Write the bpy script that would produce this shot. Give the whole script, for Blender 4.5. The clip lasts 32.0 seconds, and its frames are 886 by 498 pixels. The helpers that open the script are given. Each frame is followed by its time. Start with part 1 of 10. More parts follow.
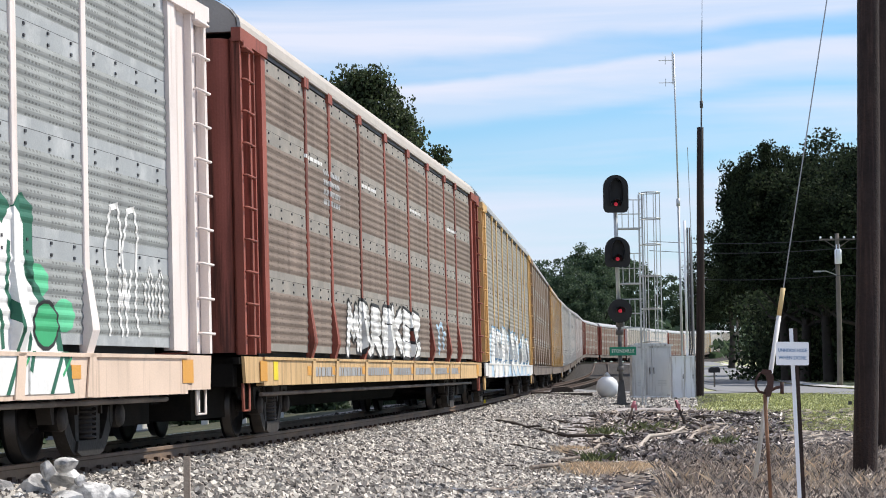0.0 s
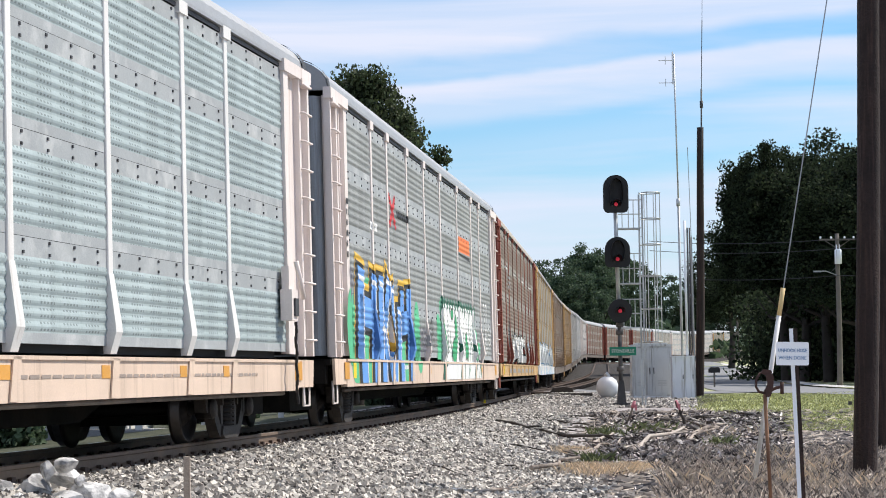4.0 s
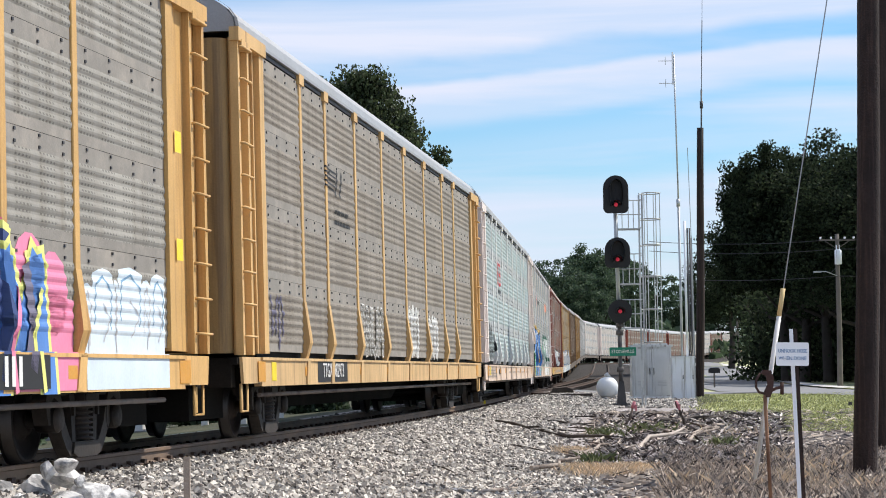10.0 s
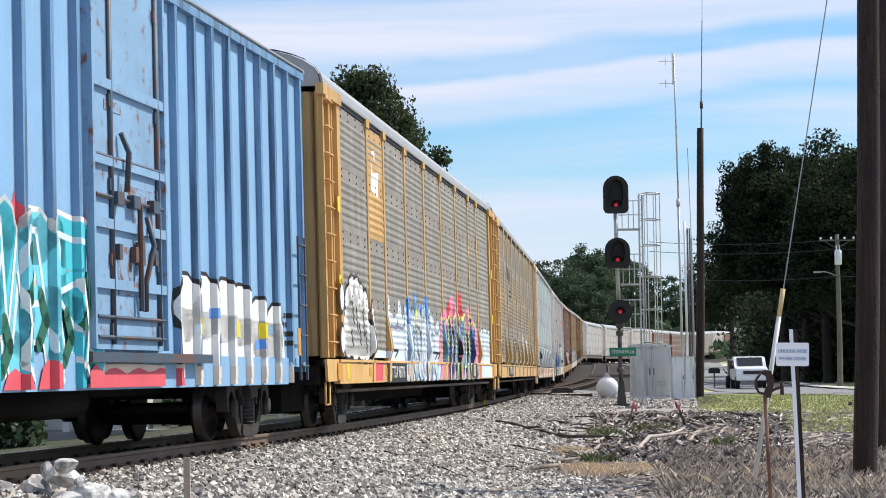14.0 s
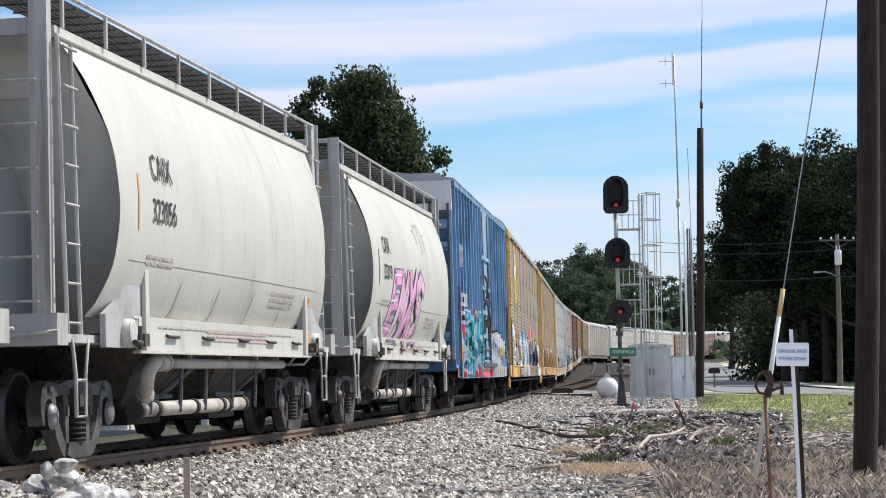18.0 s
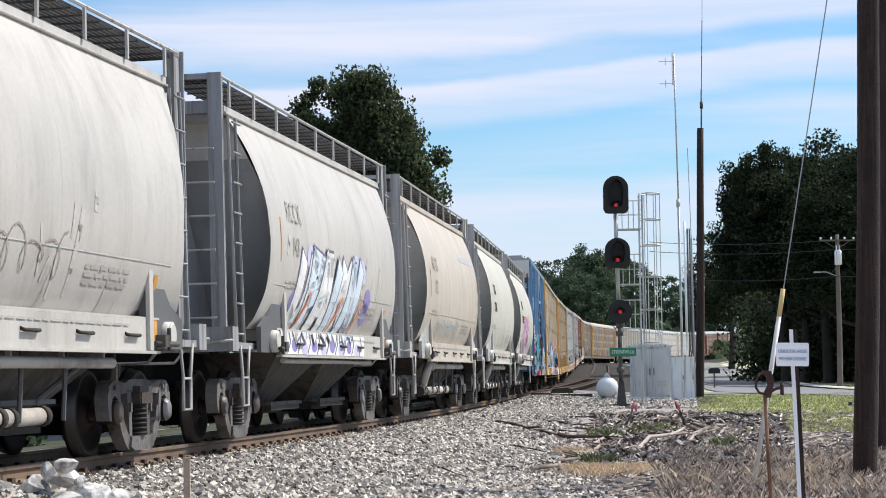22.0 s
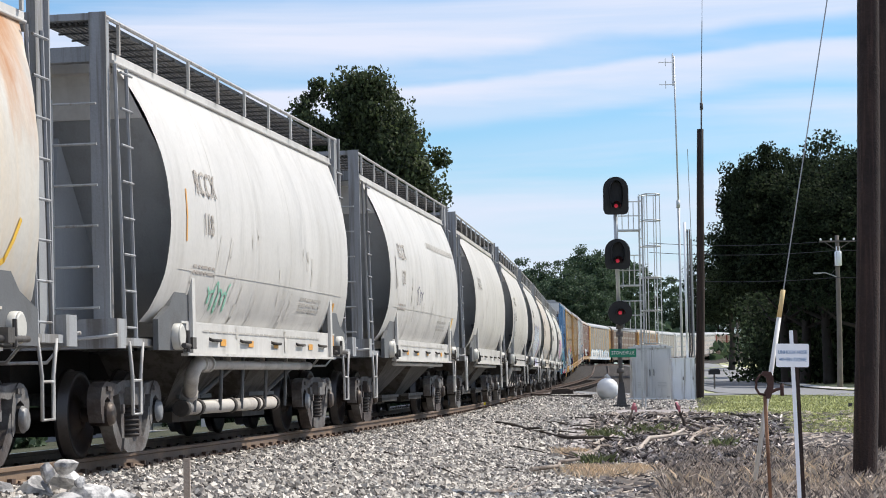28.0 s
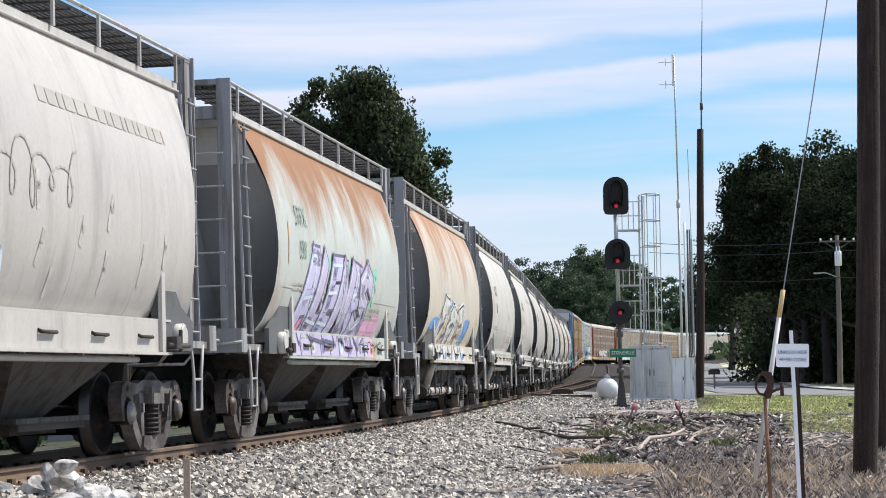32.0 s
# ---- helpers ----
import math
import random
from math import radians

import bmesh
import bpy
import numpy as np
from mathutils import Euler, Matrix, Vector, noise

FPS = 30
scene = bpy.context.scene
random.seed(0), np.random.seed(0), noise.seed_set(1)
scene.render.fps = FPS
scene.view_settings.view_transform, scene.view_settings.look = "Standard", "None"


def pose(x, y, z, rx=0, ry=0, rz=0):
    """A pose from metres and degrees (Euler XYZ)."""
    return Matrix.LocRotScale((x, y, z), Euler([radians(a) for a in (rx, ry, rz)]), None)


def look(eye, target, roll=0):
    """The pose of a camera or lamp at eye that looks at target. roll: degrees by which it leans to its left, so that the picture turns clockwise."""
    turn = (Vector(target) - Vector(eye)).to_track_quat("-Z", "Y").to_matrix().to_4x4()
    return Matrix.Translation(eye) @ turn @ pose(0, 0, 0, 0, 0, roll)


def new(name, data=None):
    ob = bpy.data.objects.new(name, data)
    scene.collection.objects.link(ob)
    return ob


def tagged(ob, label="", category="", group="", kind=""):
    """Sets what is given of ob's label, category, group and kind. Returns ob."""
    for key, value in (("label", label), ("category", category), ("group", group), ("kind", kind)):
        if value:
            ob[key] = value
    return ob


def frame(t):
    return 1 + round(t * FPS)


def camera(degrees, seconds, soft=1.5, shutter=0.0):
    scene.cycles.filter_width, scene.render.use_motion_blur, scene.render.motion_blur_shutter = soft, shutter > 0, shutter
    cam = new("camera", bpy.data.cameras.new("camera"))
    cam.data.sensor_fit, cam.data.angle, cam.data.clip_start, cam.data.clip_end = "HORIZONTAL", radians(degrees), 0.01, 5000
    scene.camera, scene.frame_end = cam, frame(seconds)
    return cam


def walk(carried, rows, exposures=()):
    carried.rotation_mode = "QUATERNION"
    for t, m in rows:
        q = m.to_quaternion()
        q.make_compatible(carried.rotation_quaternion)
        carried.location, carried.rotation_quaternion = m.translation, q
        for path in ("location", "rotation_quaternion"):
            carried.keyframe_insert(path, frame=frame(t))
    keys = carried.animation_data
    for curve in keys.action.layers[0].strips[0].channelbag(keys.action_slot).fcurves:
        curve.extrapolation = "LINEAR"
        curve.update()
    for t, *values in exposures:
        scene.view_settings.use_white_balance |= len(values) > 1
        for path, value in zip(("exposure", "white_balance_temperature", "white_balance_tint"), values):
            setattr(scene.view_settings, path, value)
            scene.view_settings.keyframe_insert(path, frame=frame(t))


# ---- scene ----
# Camera on a tripod beside the line; it sags by a hair during the shot.
EYE = (0.0, 0.0, 1.6)
LENS = 23.228
cam = camera(LENS, 32.0, soft=1.0)


def aim(drop):
    up = math.radians(3.312) + drop / 3815.0
    return look(EYE, (0, math.cos(up), 1.6 + math.sin(up)), -0.8)


walk(cam, [(0, aim(-1.3)), (6, aim(-1.0)), (13, aim(0.0)), (22, aim(0.3)), (25, aim(1.8)), (32, aim(2.0))])

# ---- light ----
SUN_AZ, SUN_EL = 62.0, 50.0     # degrees clockwise from the view direction, and above the horizon
world = bpy.data.worlds.new("world")
scene.world = world
world.use_nodes = True


def build_sky():
    nt = world.node_tree
    nt.nodes.clear()
    out = nt.nodes.new("ShaderNodeOutputWorld")
    bg = nt.nodes.new("ShaderNodeBackground")
    sky = nt.nodes.new("ShaderNodeTexSky")
    sky.sky_type, sky.sun_disc = "NISHITA", False
    sky.sun_elevation, sky.sun_rotation = radians(SUN_EL), radians(SUN_AZ)
    sky.air_density, sky.dust_density, sky.ozone_density = 1.0, 0.6, 1.5
    # thin streaky cirrus over the blue
    tc = nt.nodes.new("ShaderNodeTexCoord")
    sep = nt.nodes.new("ShaderNodeSeparateXYZ")
    nt.links.new(tc.outputs["Generated"], sep.inputs[0])
    mp = nt.nodes.new("ShaderNodeMapping")
    mp.inputs["Scale"].default_value = (2.4, 2.0, 34.0)
    mp.inputs["Rotation"].default_value = (0, radians(-5.0), 0)
    nt.links.new(tc.outputs["Generated"], mp.inputs["Vector"])
    n1 = nt.nodes.new("ShaderNodeTexNoise")
    n1.inputs["Scale"].default_value, n1.inputs["Detail"].default_value, n1.inputs["Roughness"].default_value = 1.0, 7, 0.52
    n1.inputs["Distortion"].default_value = 0.35
    nt.links.new(mp.outputs[0], n1.inputs["Vector"])
    ramp = nt.nodes.new("ShaderNodeValToRGB")
    ramp.color_ramp.elements[0].position, ramp.color_ramp.elements[1].position = 0.40, 0.60
    nt.links.new(n1.outputs["Fac"], ramp.inputs[0])
    mix = nt.nodes.new("ShaderNodeMixRGB")
    mix.inputs[2].default_value = (6.3, 6.7, 8.0, 1)
    blue = nt.nodes.new("ShaderNodeMixRGB")
    blue.blend_type = "MULTIPLY"
    blue.inputs[0].default_value = 1.0
    blue.inputs[2].default_value = (0.66, 0.95, 1.16, 1)
    nt.links.new(sky.outputs[0], blue.inputs[1])
    # two long banks of thin cloud and a pale haze low down, slanting a little
    wide = nt.nodes.new("ShaderNodeMapping")
    wide.inputs["Scale"].default_value = (5.0, 5.0, 14.0)
    wide.inputs["Location"].default_value = (1.7, 0.0, 0.4)
    nt.links.new(tc.outputs["Generated"], wide.inputs["Vector"])
    n2 = nt.nodes.new("ShaderNodeTexNoise")
    n2.inputs["Scale"].default_value, n2.inputs["Detail"].default_value = 1.0, 6
    nt.links.new(wide.outputs[0], n2.inputs["Vector"])

    def calc(op, a, b, c=0.0):
        n = nt.nodes.new("ShaderNodeMath")
        n.operation = op
        for i, v in enumerate((a, b, c)):
            if isinstance(v, float):
                n.inputs[i].default_value = v
            else:
                nt.links.new(v, n.inputs[i])
        return n.outputs[0]

    high = calc("MULTIPLY_ADD", sep.outputs[0], -0.055, sep.outputs[2])
    high = calc("MULTIPLY_ADD", n2.outputs["Fac"], 0.034, high)
    span = nt.nodes.new("ShaderNodeMapRange")
    span.inputs["From Min"].default_value, span.inputs["From Max"].default_value = 0.057, 0.217
    nt.links.new(high, span.inputs["Value"])
    bank = nt.nodes.new("ShaderNodeValToRGB")
    bank.color_ramp.interpolation = "EASE"
    stops = ((0.0, 0.45), (0.18, 0.75), (0.30, 0.30), (0.39, 0.45), (0.46, 0.32), (0.52, 0.80), (0.595, 0.88), (0.625, 0.22), (0.66, 0.22), (0.71, 0.80), (0.80, 0.72), (0.88, 0.30), (1.0, 0.5))
    bank.color_ramp.elements[0].color = (0.45, 0.45, 0.45, 1)
    bank.color_ramp.elements[1].color = (0.5, 0.5, 0.5, 1)
    for at_, v in stops[1:-1]:
        bank.color_ramp.elements.new(at_).color = (v, v, v, 1)
    nt.links.new(span.outputs[0], bank.inputs[0])
    streaks = calc("MULTIPLY_ADD", ramp.outputs[0], 0.55, -0.27)
    total = nt.nodes.new("ShaderNodeMath")
    total.operation, total.use_clamp = "ADD", True
    nt.links.new(bank.outputs[0], total.inputs[0])
    nt.links.new(streaks, total.inputs[1])
    nt.links.new(total.outputs[0], mix.inputs[0])
    nt.links.new(blue.outputs[0], mix.inputs[1])
    nt.links.new(mix.outputs[0], bg.inputs[0])
    bg.inputs[1].default_value = 0.113
    nt.links.new(bg.outputs[0], out.inputs[0])


build_sky()
sun = new("sun", bpy.data.lights.new("sun", "SUN"))
sun.data.energy, sun.data.angle, sun.data.color = 5.0, radians(1.0), (1.0, 0.93, 0.83)
az, el = radians(SUN_AZ), radians(SUN_EL)
TO_SUN = Vector((math.sin(az) * math.cos(el), math.cos(az) * math.cos(el), math.sin(el)))
sun.matrix_world = look(TO_SUN * 200, (0, 0, 0))
scene.view_settings.exposure = 0.15

# ---- the line: heading by distance along the track ----
RAIL_Z = 0.769
KNOT_S = (-60, 0, 20, 40, 60, 80, 100, 120, 150, 190, 230, 250, 270, 290, 310, 330, 400, 700)
KNOT_H = (12.5, 9.09, 7.08, 5.07, 4.43, 4.28, 4.26, 4.32, 4.36, 4.32, 4.10, 4.6, 7.4, 12.0, 13.0, 12.4, 12.2, 12.8)
STEP = 0.25
LINE_S = np.arange(-60, 700, STEP)
LINE_H = np.radians(np.interp(LINE_S, KNOT_S, KNOT_H))
LINE_X = np.cumsum(np.sin(LINE_H)) * STEP
LINE_Y = np.cumsum(np.cos(LINE_H)) * STEP
zero = int(60 / STEP)
LINE_X += -4.718 - LINE_X[zero]
LINE_Y += 22.018 - LINE_Y[zero]
CANT = radians(0.775)


def smooth(v):
    v = max(0.0, min(1.0, v))
    return v * v * (3 - 2 * v)


def rail_rise(s):
    return 2.0 * smooth((s - 95) / 185) + 1.0 * smooth((s - 280) / 220) + 1.5 * smooth((s - 390) / 140)


def on_line(s, lat=0.0, z=0.0):
    """A point beside the track: metres along it, to its right, and above the rail heads."""
    h = float(np.interp(s, LINE_S, LINE_H))
    x, y = float(np.interp(s, LINE_S, LINE_X)), float(np.interp(s, LINE_S, LINE_Y))
    return Vector((x + lat * math.cos(h), y - lat * math.sin(h), RAIL_Z + rail_rise(s) + z))


SPEED_T = (0, 4, 8, 12, 16, 20, 24, 28, 32)
SPEED_V = (8.56, 8.33, 8.46, 8.30, 8.36, 8.73, 8.55, 8.73, 7.92)
CLOCK = np.arange(0, 32.5, 0.05)
RUN = np.concatenate([[0], np.cumsum((np.interp(CLOCK[1:], SPEED_T, SPEED_V) + np.interp(CLOCK[:-1], SPEED_T, SPEED_V)) / 2 * 0.05)])


def run(t):
    """How far the train has gone at t seconds."""
    return float(np.interp(t, CLOCK, RUN))


# ---- mesh helpers ----
def box(bm, c, s, taper=1.0):
    """A box at centre c of size s; taper narrows its top."""
    vs = []
    for dz, k in ((-0.5, 1.0), (0.5, taper)):
        for dx, dy in ((-0.5, -0.5), (0.5, -0.5), (0.5, 0.5), (-0.5, 0.5)):
            vs.append(bm.verts.new((c[0] + dx * s[0] * k, c[1] + dy * s[1] * k, c[2] + dz * s[2])))
    for f in ((3, 2, 1, 0), (4, 5, 6, 7), (0, 1, 5, 4), (1, 2, 6, 5), (2, 3, 7, 6), (3, 0, 4, 7)):
        bm.faces.new([vs[i] for i in f])
    return vs


def rod(bm, a, b, r, seg=8, r2=None, caps=True):
    """A round bar from a to b."""
    a, b = Vector(a), Vector(b)
    r2 = r if r2 is None else r2
    q = (b - a).to_track_quat("Z", "Y")
    rings = []
    for p, rr in ((a, r), (b, r2)):
        rings.append([bm.verts.new(p + q @ Vector((rr * math.cos(2 * math.pi * i / seg), rr * math.sin(2 * math.pi * i / seg), 0))) for i in range(seg)])
    for i in range(seg):
        f = bm.faces.new((rings[0][i], rings[0][(i + 1) % seg], rings[1][(i + 1) % seg], rings[1][i]))
        f.smooth = seg > 6
    if caps:
        bm.faces.new(rings[0][::-1])
        bm.faces.new(rings[1])


def pipe(bm, pts, r, seg=8):
    """A bent tube through pts, one skin from end to end."""
    pts = [Vector(p) for p in pts]
    rings = []
    side = None
    for i, p in enumerate(pts):
        d = (pts[min(i + 1, len(pts) - 1)] - pts[max(i - 1, 0)]).normalized()
        if side is None:
            side = d.orthogonal().normalized()
        side = (side - d * side.dot(d)).normalized()
        up = d.cross(side)
        rings.append([bm.verts.new(p + (side * math.cos(2 * math.pi * j / seg) + up * math.sin(2 * math.pi * j / seg)) * r) for j in range(seg)])
    for r0, r1 in zip(rings[:-1], rings[1:]):
        for j in range(seg):
            f = bm.faces.new((r0[j], r0[(j + 1) % seg], r1[(j + 1) % seg], r1[j]))
            f.smooth = seg > 5
    bm.faces.new(rings[0][::-1])
    bm.faces.new(rings[-1])


def slab(bm, pts, y0, y1, axis="y"):
    """A flat outline (list of 2-D points) given thickness along one axis."""
    def put(p, w):
        return {"y": (p[0], w, p[1]), "x": (w, p[0], p[1]), "z": (p[0], p[1], w)}[axis]
    a = [bm.verts.new(put(p, y0)) for p in pts]
    b = [bm.verts.new(put(p, y1)) for p in pts]
    n = len(pts)
    bm.faces.new(a[::-1])
    bm.faces.new(b)
    for i in range(n):
        bm.faces.new((a[i], a[(i + 1) % n], b[(i + 1) % n], b[i]))


def turned(bm, prof, axis="y", centre=(0, 0, 0), seg=24):
    """A turned solid: prof is a list of (along, radius)."""
    rings = []
    for w, r in prof:
        ring = []
        for i in range(seg):
            a = 2 * math.pi * i / seg
            c, s = r * math.cos(a), r * math.sin(a)
            p = {"y": (c, w, s), "x": (w, c, s), "z": (c, s, w)}[axis]
            ring.append(bm.verts.new((p[0] + centre[0], p[1] + centre[1], p[2] + centre[2])))
        rings.append(ring)
    for r0, r1 in zip(rings[:-1], rings[1:]):
        for i in range(seg):
            f = bm.faces.new((r0[i], r0[(i + 1) % seg], r1[(i + 1) % seg], r1[i]))
            f.smooth = True
    bm.faces.new(rings[0][::-1])
    bm.faces.new(rings[-1])


def grid_sheet(bm, fn, us, vs_, smooth_faces=True):
    rows = [[bm.verts.new(fn(u, v)) for v in vs_] for u in us]
    for r0, r1 in zip(rows[:-1], rows[1:]):
        for j in range(len(vs_) - 1):
            f = bm.faces.new((r0[j], r1[j], r1[j + 1], r0[j + 1]))
            f.smooth = smooth_faces


def mesh_of(bm, name, material):
    bmesh.ops.recalc_face_normals(bm, faces=bm.faces)
    me = bpy.data.meshes.new(name)
    bm.to_mesh(me)
    bm.free()
    for m in (material if isinstance(material, (list, tuple)) else (material,)):
        me.materials.append(m)
    return me


def part(name, bm, material, parent=None, label="", at=None):
    """Links a bmesh, or a ready mesh, as one object, under a thing or a part."""
    me = bm if isinstance(bm, bpy.types.Mesh) else mesh_of(bm, name, material)
    ob = new(name, me)
    if parent is not None:
        ob.parent = parent
    if at is not None:
        ob.matrix_basis = at if isinstance(at, Matrix) else Matrix.Translation(at)
    return tagged(ob, label)


def thing(name, label, category, at=None, group="", kind=""):
    ob = new(name)
    ob.empty_display_size = 0.2
    if at is not None:
        ob.matrix_basis = at if isinstance(at, Matrix) else Matrix.Translation(at)
    return tagged(ob, label, category, group, kind)


def solid(name, bm, material, label, category, at=None, group="", kind=""):
    ob = part(name, bm, material, None, label, at)
    return tagged(ob, label, category, group, kind)


def letters(name, text, size, material, parent, at, label="", squeeze=1.0):
    """Flat lettering in the built-in font; at is its pose, in the parent's space."""
    cu = bpy.data.curves.new(name, "FONT")
    cu.body, cu.size, cu.align_x, cu.align_y, cu.extrude = text, size, "CENTER", "CENTER", 0.002
    cu.resolution_u = 2
    tmp = bpy.data.objects.new(name, cu)
    me = bpy.data.meshes.new_from_object(tmp)
    bpy.data.objects.remove(tmp)
    me.transform(Matrix.Diagonal((squeeze, 1, 1, 1)))
    me.materials.append(material)
    return part(name, me, None, parent, label, at)


# ---- materials ----
def surface(name, base, rough=0.6, metal=0.0, var=0.12, big=1.2, fine=40.0, bump=0.15, second=None, amount=0.0, streak=False, spec=0.4, sharp=0.12, dirt_scale=None):
    """A painted, worn or natural surface: mottling at two scales, an optional second colour in patches or streaks, and fine relief."""
    m = bpy.data.materials.new(name)
    m.use_nodes = True
    nt = m.node_tree
    b = nt.nodes["Principled BSDF"]
    b.inputs["Roughness"].default_value, b.inputs["Metallic"].default_value = rough, metal
    b.inputs["Specular IOR Level"].default_value = spec
    tc = nt.nodes.new("ShaderNodeTexCoord")
    info = nt.nodes.new("ShaderNodeObjectInfo")
    off = nt.nodes.new("ShaderNodeVectorMath")
    off.operation = "MULTIPLY_ADD"
    off.inputs[1].default_value = (1, 1, 1)
    scl = nt.nodes.new("ShaderNodeVectorMath")
    scl.operation = "SCALE"
    scl.inputs[0].default_value = (31, 17, 23)
    nt.links.new(info.outputs["Random"], scl.inputs["Scale"])
    nt.links.new(tc.outputs["Object"], off.inputs[0])
    nt.links.new(scl.outputs[0], off.inputs[2])

    def tex(scale, detail, stretch=(1, 1, 1), rough_=0.55):
        mp = nt.nodes.new("ShaderNodeMapping")
        mp.inputs["Scale"].default_value = stretch
        nt.links.new(off.outputs[0], mp.inputs["Vector"])
        n = nt.nodes.new("ShaderNodeTexNoise")
        n.inputs["Scale"].default_value, n.inputs["Detail"].default_value, n.inputs["Roughness"].default_value = scale, detail, rough_
        nt.links.new(mp.outputs[0], n.inputs["Vector"])
        return n.outputs["Fac"]

    def ramp(src, lo, hi, c0, c1):
        r = nt.nodes.new("ShaderNodeValToRGB")
        r.color_ramp.elements[0].position, r.color_ramp.elements[1].position = lo, hi
        r.color_ramp.elements[0].color, r.color_ramp.elements[1].color = (*c0, 1), (*c1, 1)
        nt.links.new(src, r.inputs[0])
        return r.outputs[0]

    def mult(a, bb, fac=1.0):
        x = nt.nodes.new("ShaderNodeMixRGB")
        x.blend_type = "MULTIPLY"
        x.inputs[0].default_value = fac
        nt.links.new(a, x.inputs[1])
        nt.links.new(bb, x.inputs[2])
        return x.outputs[0]

    lo, hi = 1 - var, 1 + var
    col = ramp(tex(big, 5), 0.25, 0.75, [c * lo for c in base], [min(1, c * hi) for c in base])
    if second is not None:
        st = (7, 7, 0.35) if streak else (1, 1, 1)
        fac = ramp(tex(dirt_scale or big * 0.8, 8, st, 0.62), 0.62 - amount * 0.5, 0.62 - amount * 0.5 + sharp, (0, 0, 0), (1, 1, 1))
        x = nt.nodes.new("ShaderNodeMixRGB")
        nt.links.new(fac, x.inputs[0])
        nt.links.new(col, x.inputs[1])
        x.inputs[2].default_value = (*second, 1)
        col = x.outputs[0]
    g = tex(fine, 3)
    col = mult(col, ramp(g, 0.3, 0.7, (1 - var * 0.8,) * 3, (1, 1, 1)))
    nt.links.new(col, b.inputs["Base Color"])
    if bump:
        bp = nt.nodes.new("ShaderNodeBump")
        bp.inputs["Strength"].default_value, bp.inputs["Distance"].default_value = bump, 0.02
        nt.links.new(g, bp.inputs["Height"])
        nt.links.new(bp.outputs[0], b.inputs["Normal"])
    return m


def glow(name, colour, strength):
    m = bpy.data.materials.new(name)
    m.use_nodes = True
    b = m.node_tree.nodes["Principled BSDF"]
    b.inputs["Base Color"].default_value = (*colour, 1)
    b.inputs["Emission Color"].default_value = (*colour, 1)
    b.inputs["Emission Strength"].default_value = strength
    return m


def leaf(name, base, var=0.35, thin=0.0):
    m = bpy.data.materials.new(name)
    m.use_nodes = True
    nt = m.node_tree
    b = nt.nodes["Principled BSDF"]
    b.inputs["Roughness"].default_value = 0.65
    b.inputs["Specular IOR Level"].default_value = 0.25
    geo = nt.nodes.new("ShaderNodeNewGeometry")
    r = nt.nodes.new("ShaderNodeValToRGB")
    r.color_ramp.elements[0].color = (*[c * (1 - var) for c in base], 1)
    r.color_ramp.elements[1].color = (base[0] * (1 + var * 1.3), base[1] * (1 + var), base[2] * (1 + var * 0.4), 1)
    nt.links.new(geo.outputs["Random Per Island"], r.inputs[0])
    nt.links.new(r.outputs[0], b.inputs["Base Color"])
    if thin:
        through_ = nt.nodes.new("ShaderNodeBsdfTranslucent")
        both = nt.nodes.new("ShaderNodeMixShader")
        both.inputs[0].default_value = thin
        nt.links.new(r.outputs[0], through_.inputs["Color"])
        nt.links.new(b.outputs[0], both.inputs[1])
        nt.links.new(through_.outputs[0], both.inputs[2])
        nt.links.new(both.outputs[0], nt.nodes["Material Output"].inputs["Surface"])
    return m


# ---- colours ----
M_RAIL = surface("rail_rust", (0.16, 0.112, 0.082), 0.7, var=0.2, fine=20.0, bump=0.2, second=(0.22, 0.15, 0.10), amount=0.3)
M_RAILTOP = surface("rail_head", (0.42, 0.40, 0.39), 0.3, 0.9, var=0.1, fine=60.0, bump=0.05)
M_TIE = surface("tie_wood", (0.075, 0.06, 0.05), 0.9, var=0.35, fine=30.0, bump=0.6)
M_PLATE = surface("tie_plate", (0.085, 0.055, 0.042), 0.8, var=0.3)
M_ASPHALT = surface("asphalt", (0.21, 0.213, 0.22), 0.9, var=0.12, big=0.3, fine=30.0, bump=0.1)
M_GRASS = leaf("grass_blades", (0.36, 0.40, 0.21), 0.5)
M_KERB = surface("pale_concrete", (0.55, 0.54, 0.52), 0.85, var=0.12, big=0.5, fine=25.0, bump=0.1, second=(0.36, 0.35, 0.33), amount=0.25)
M_DRY = leaf("dry_grass", (0.66, 0.56, 0.45), 0.35)


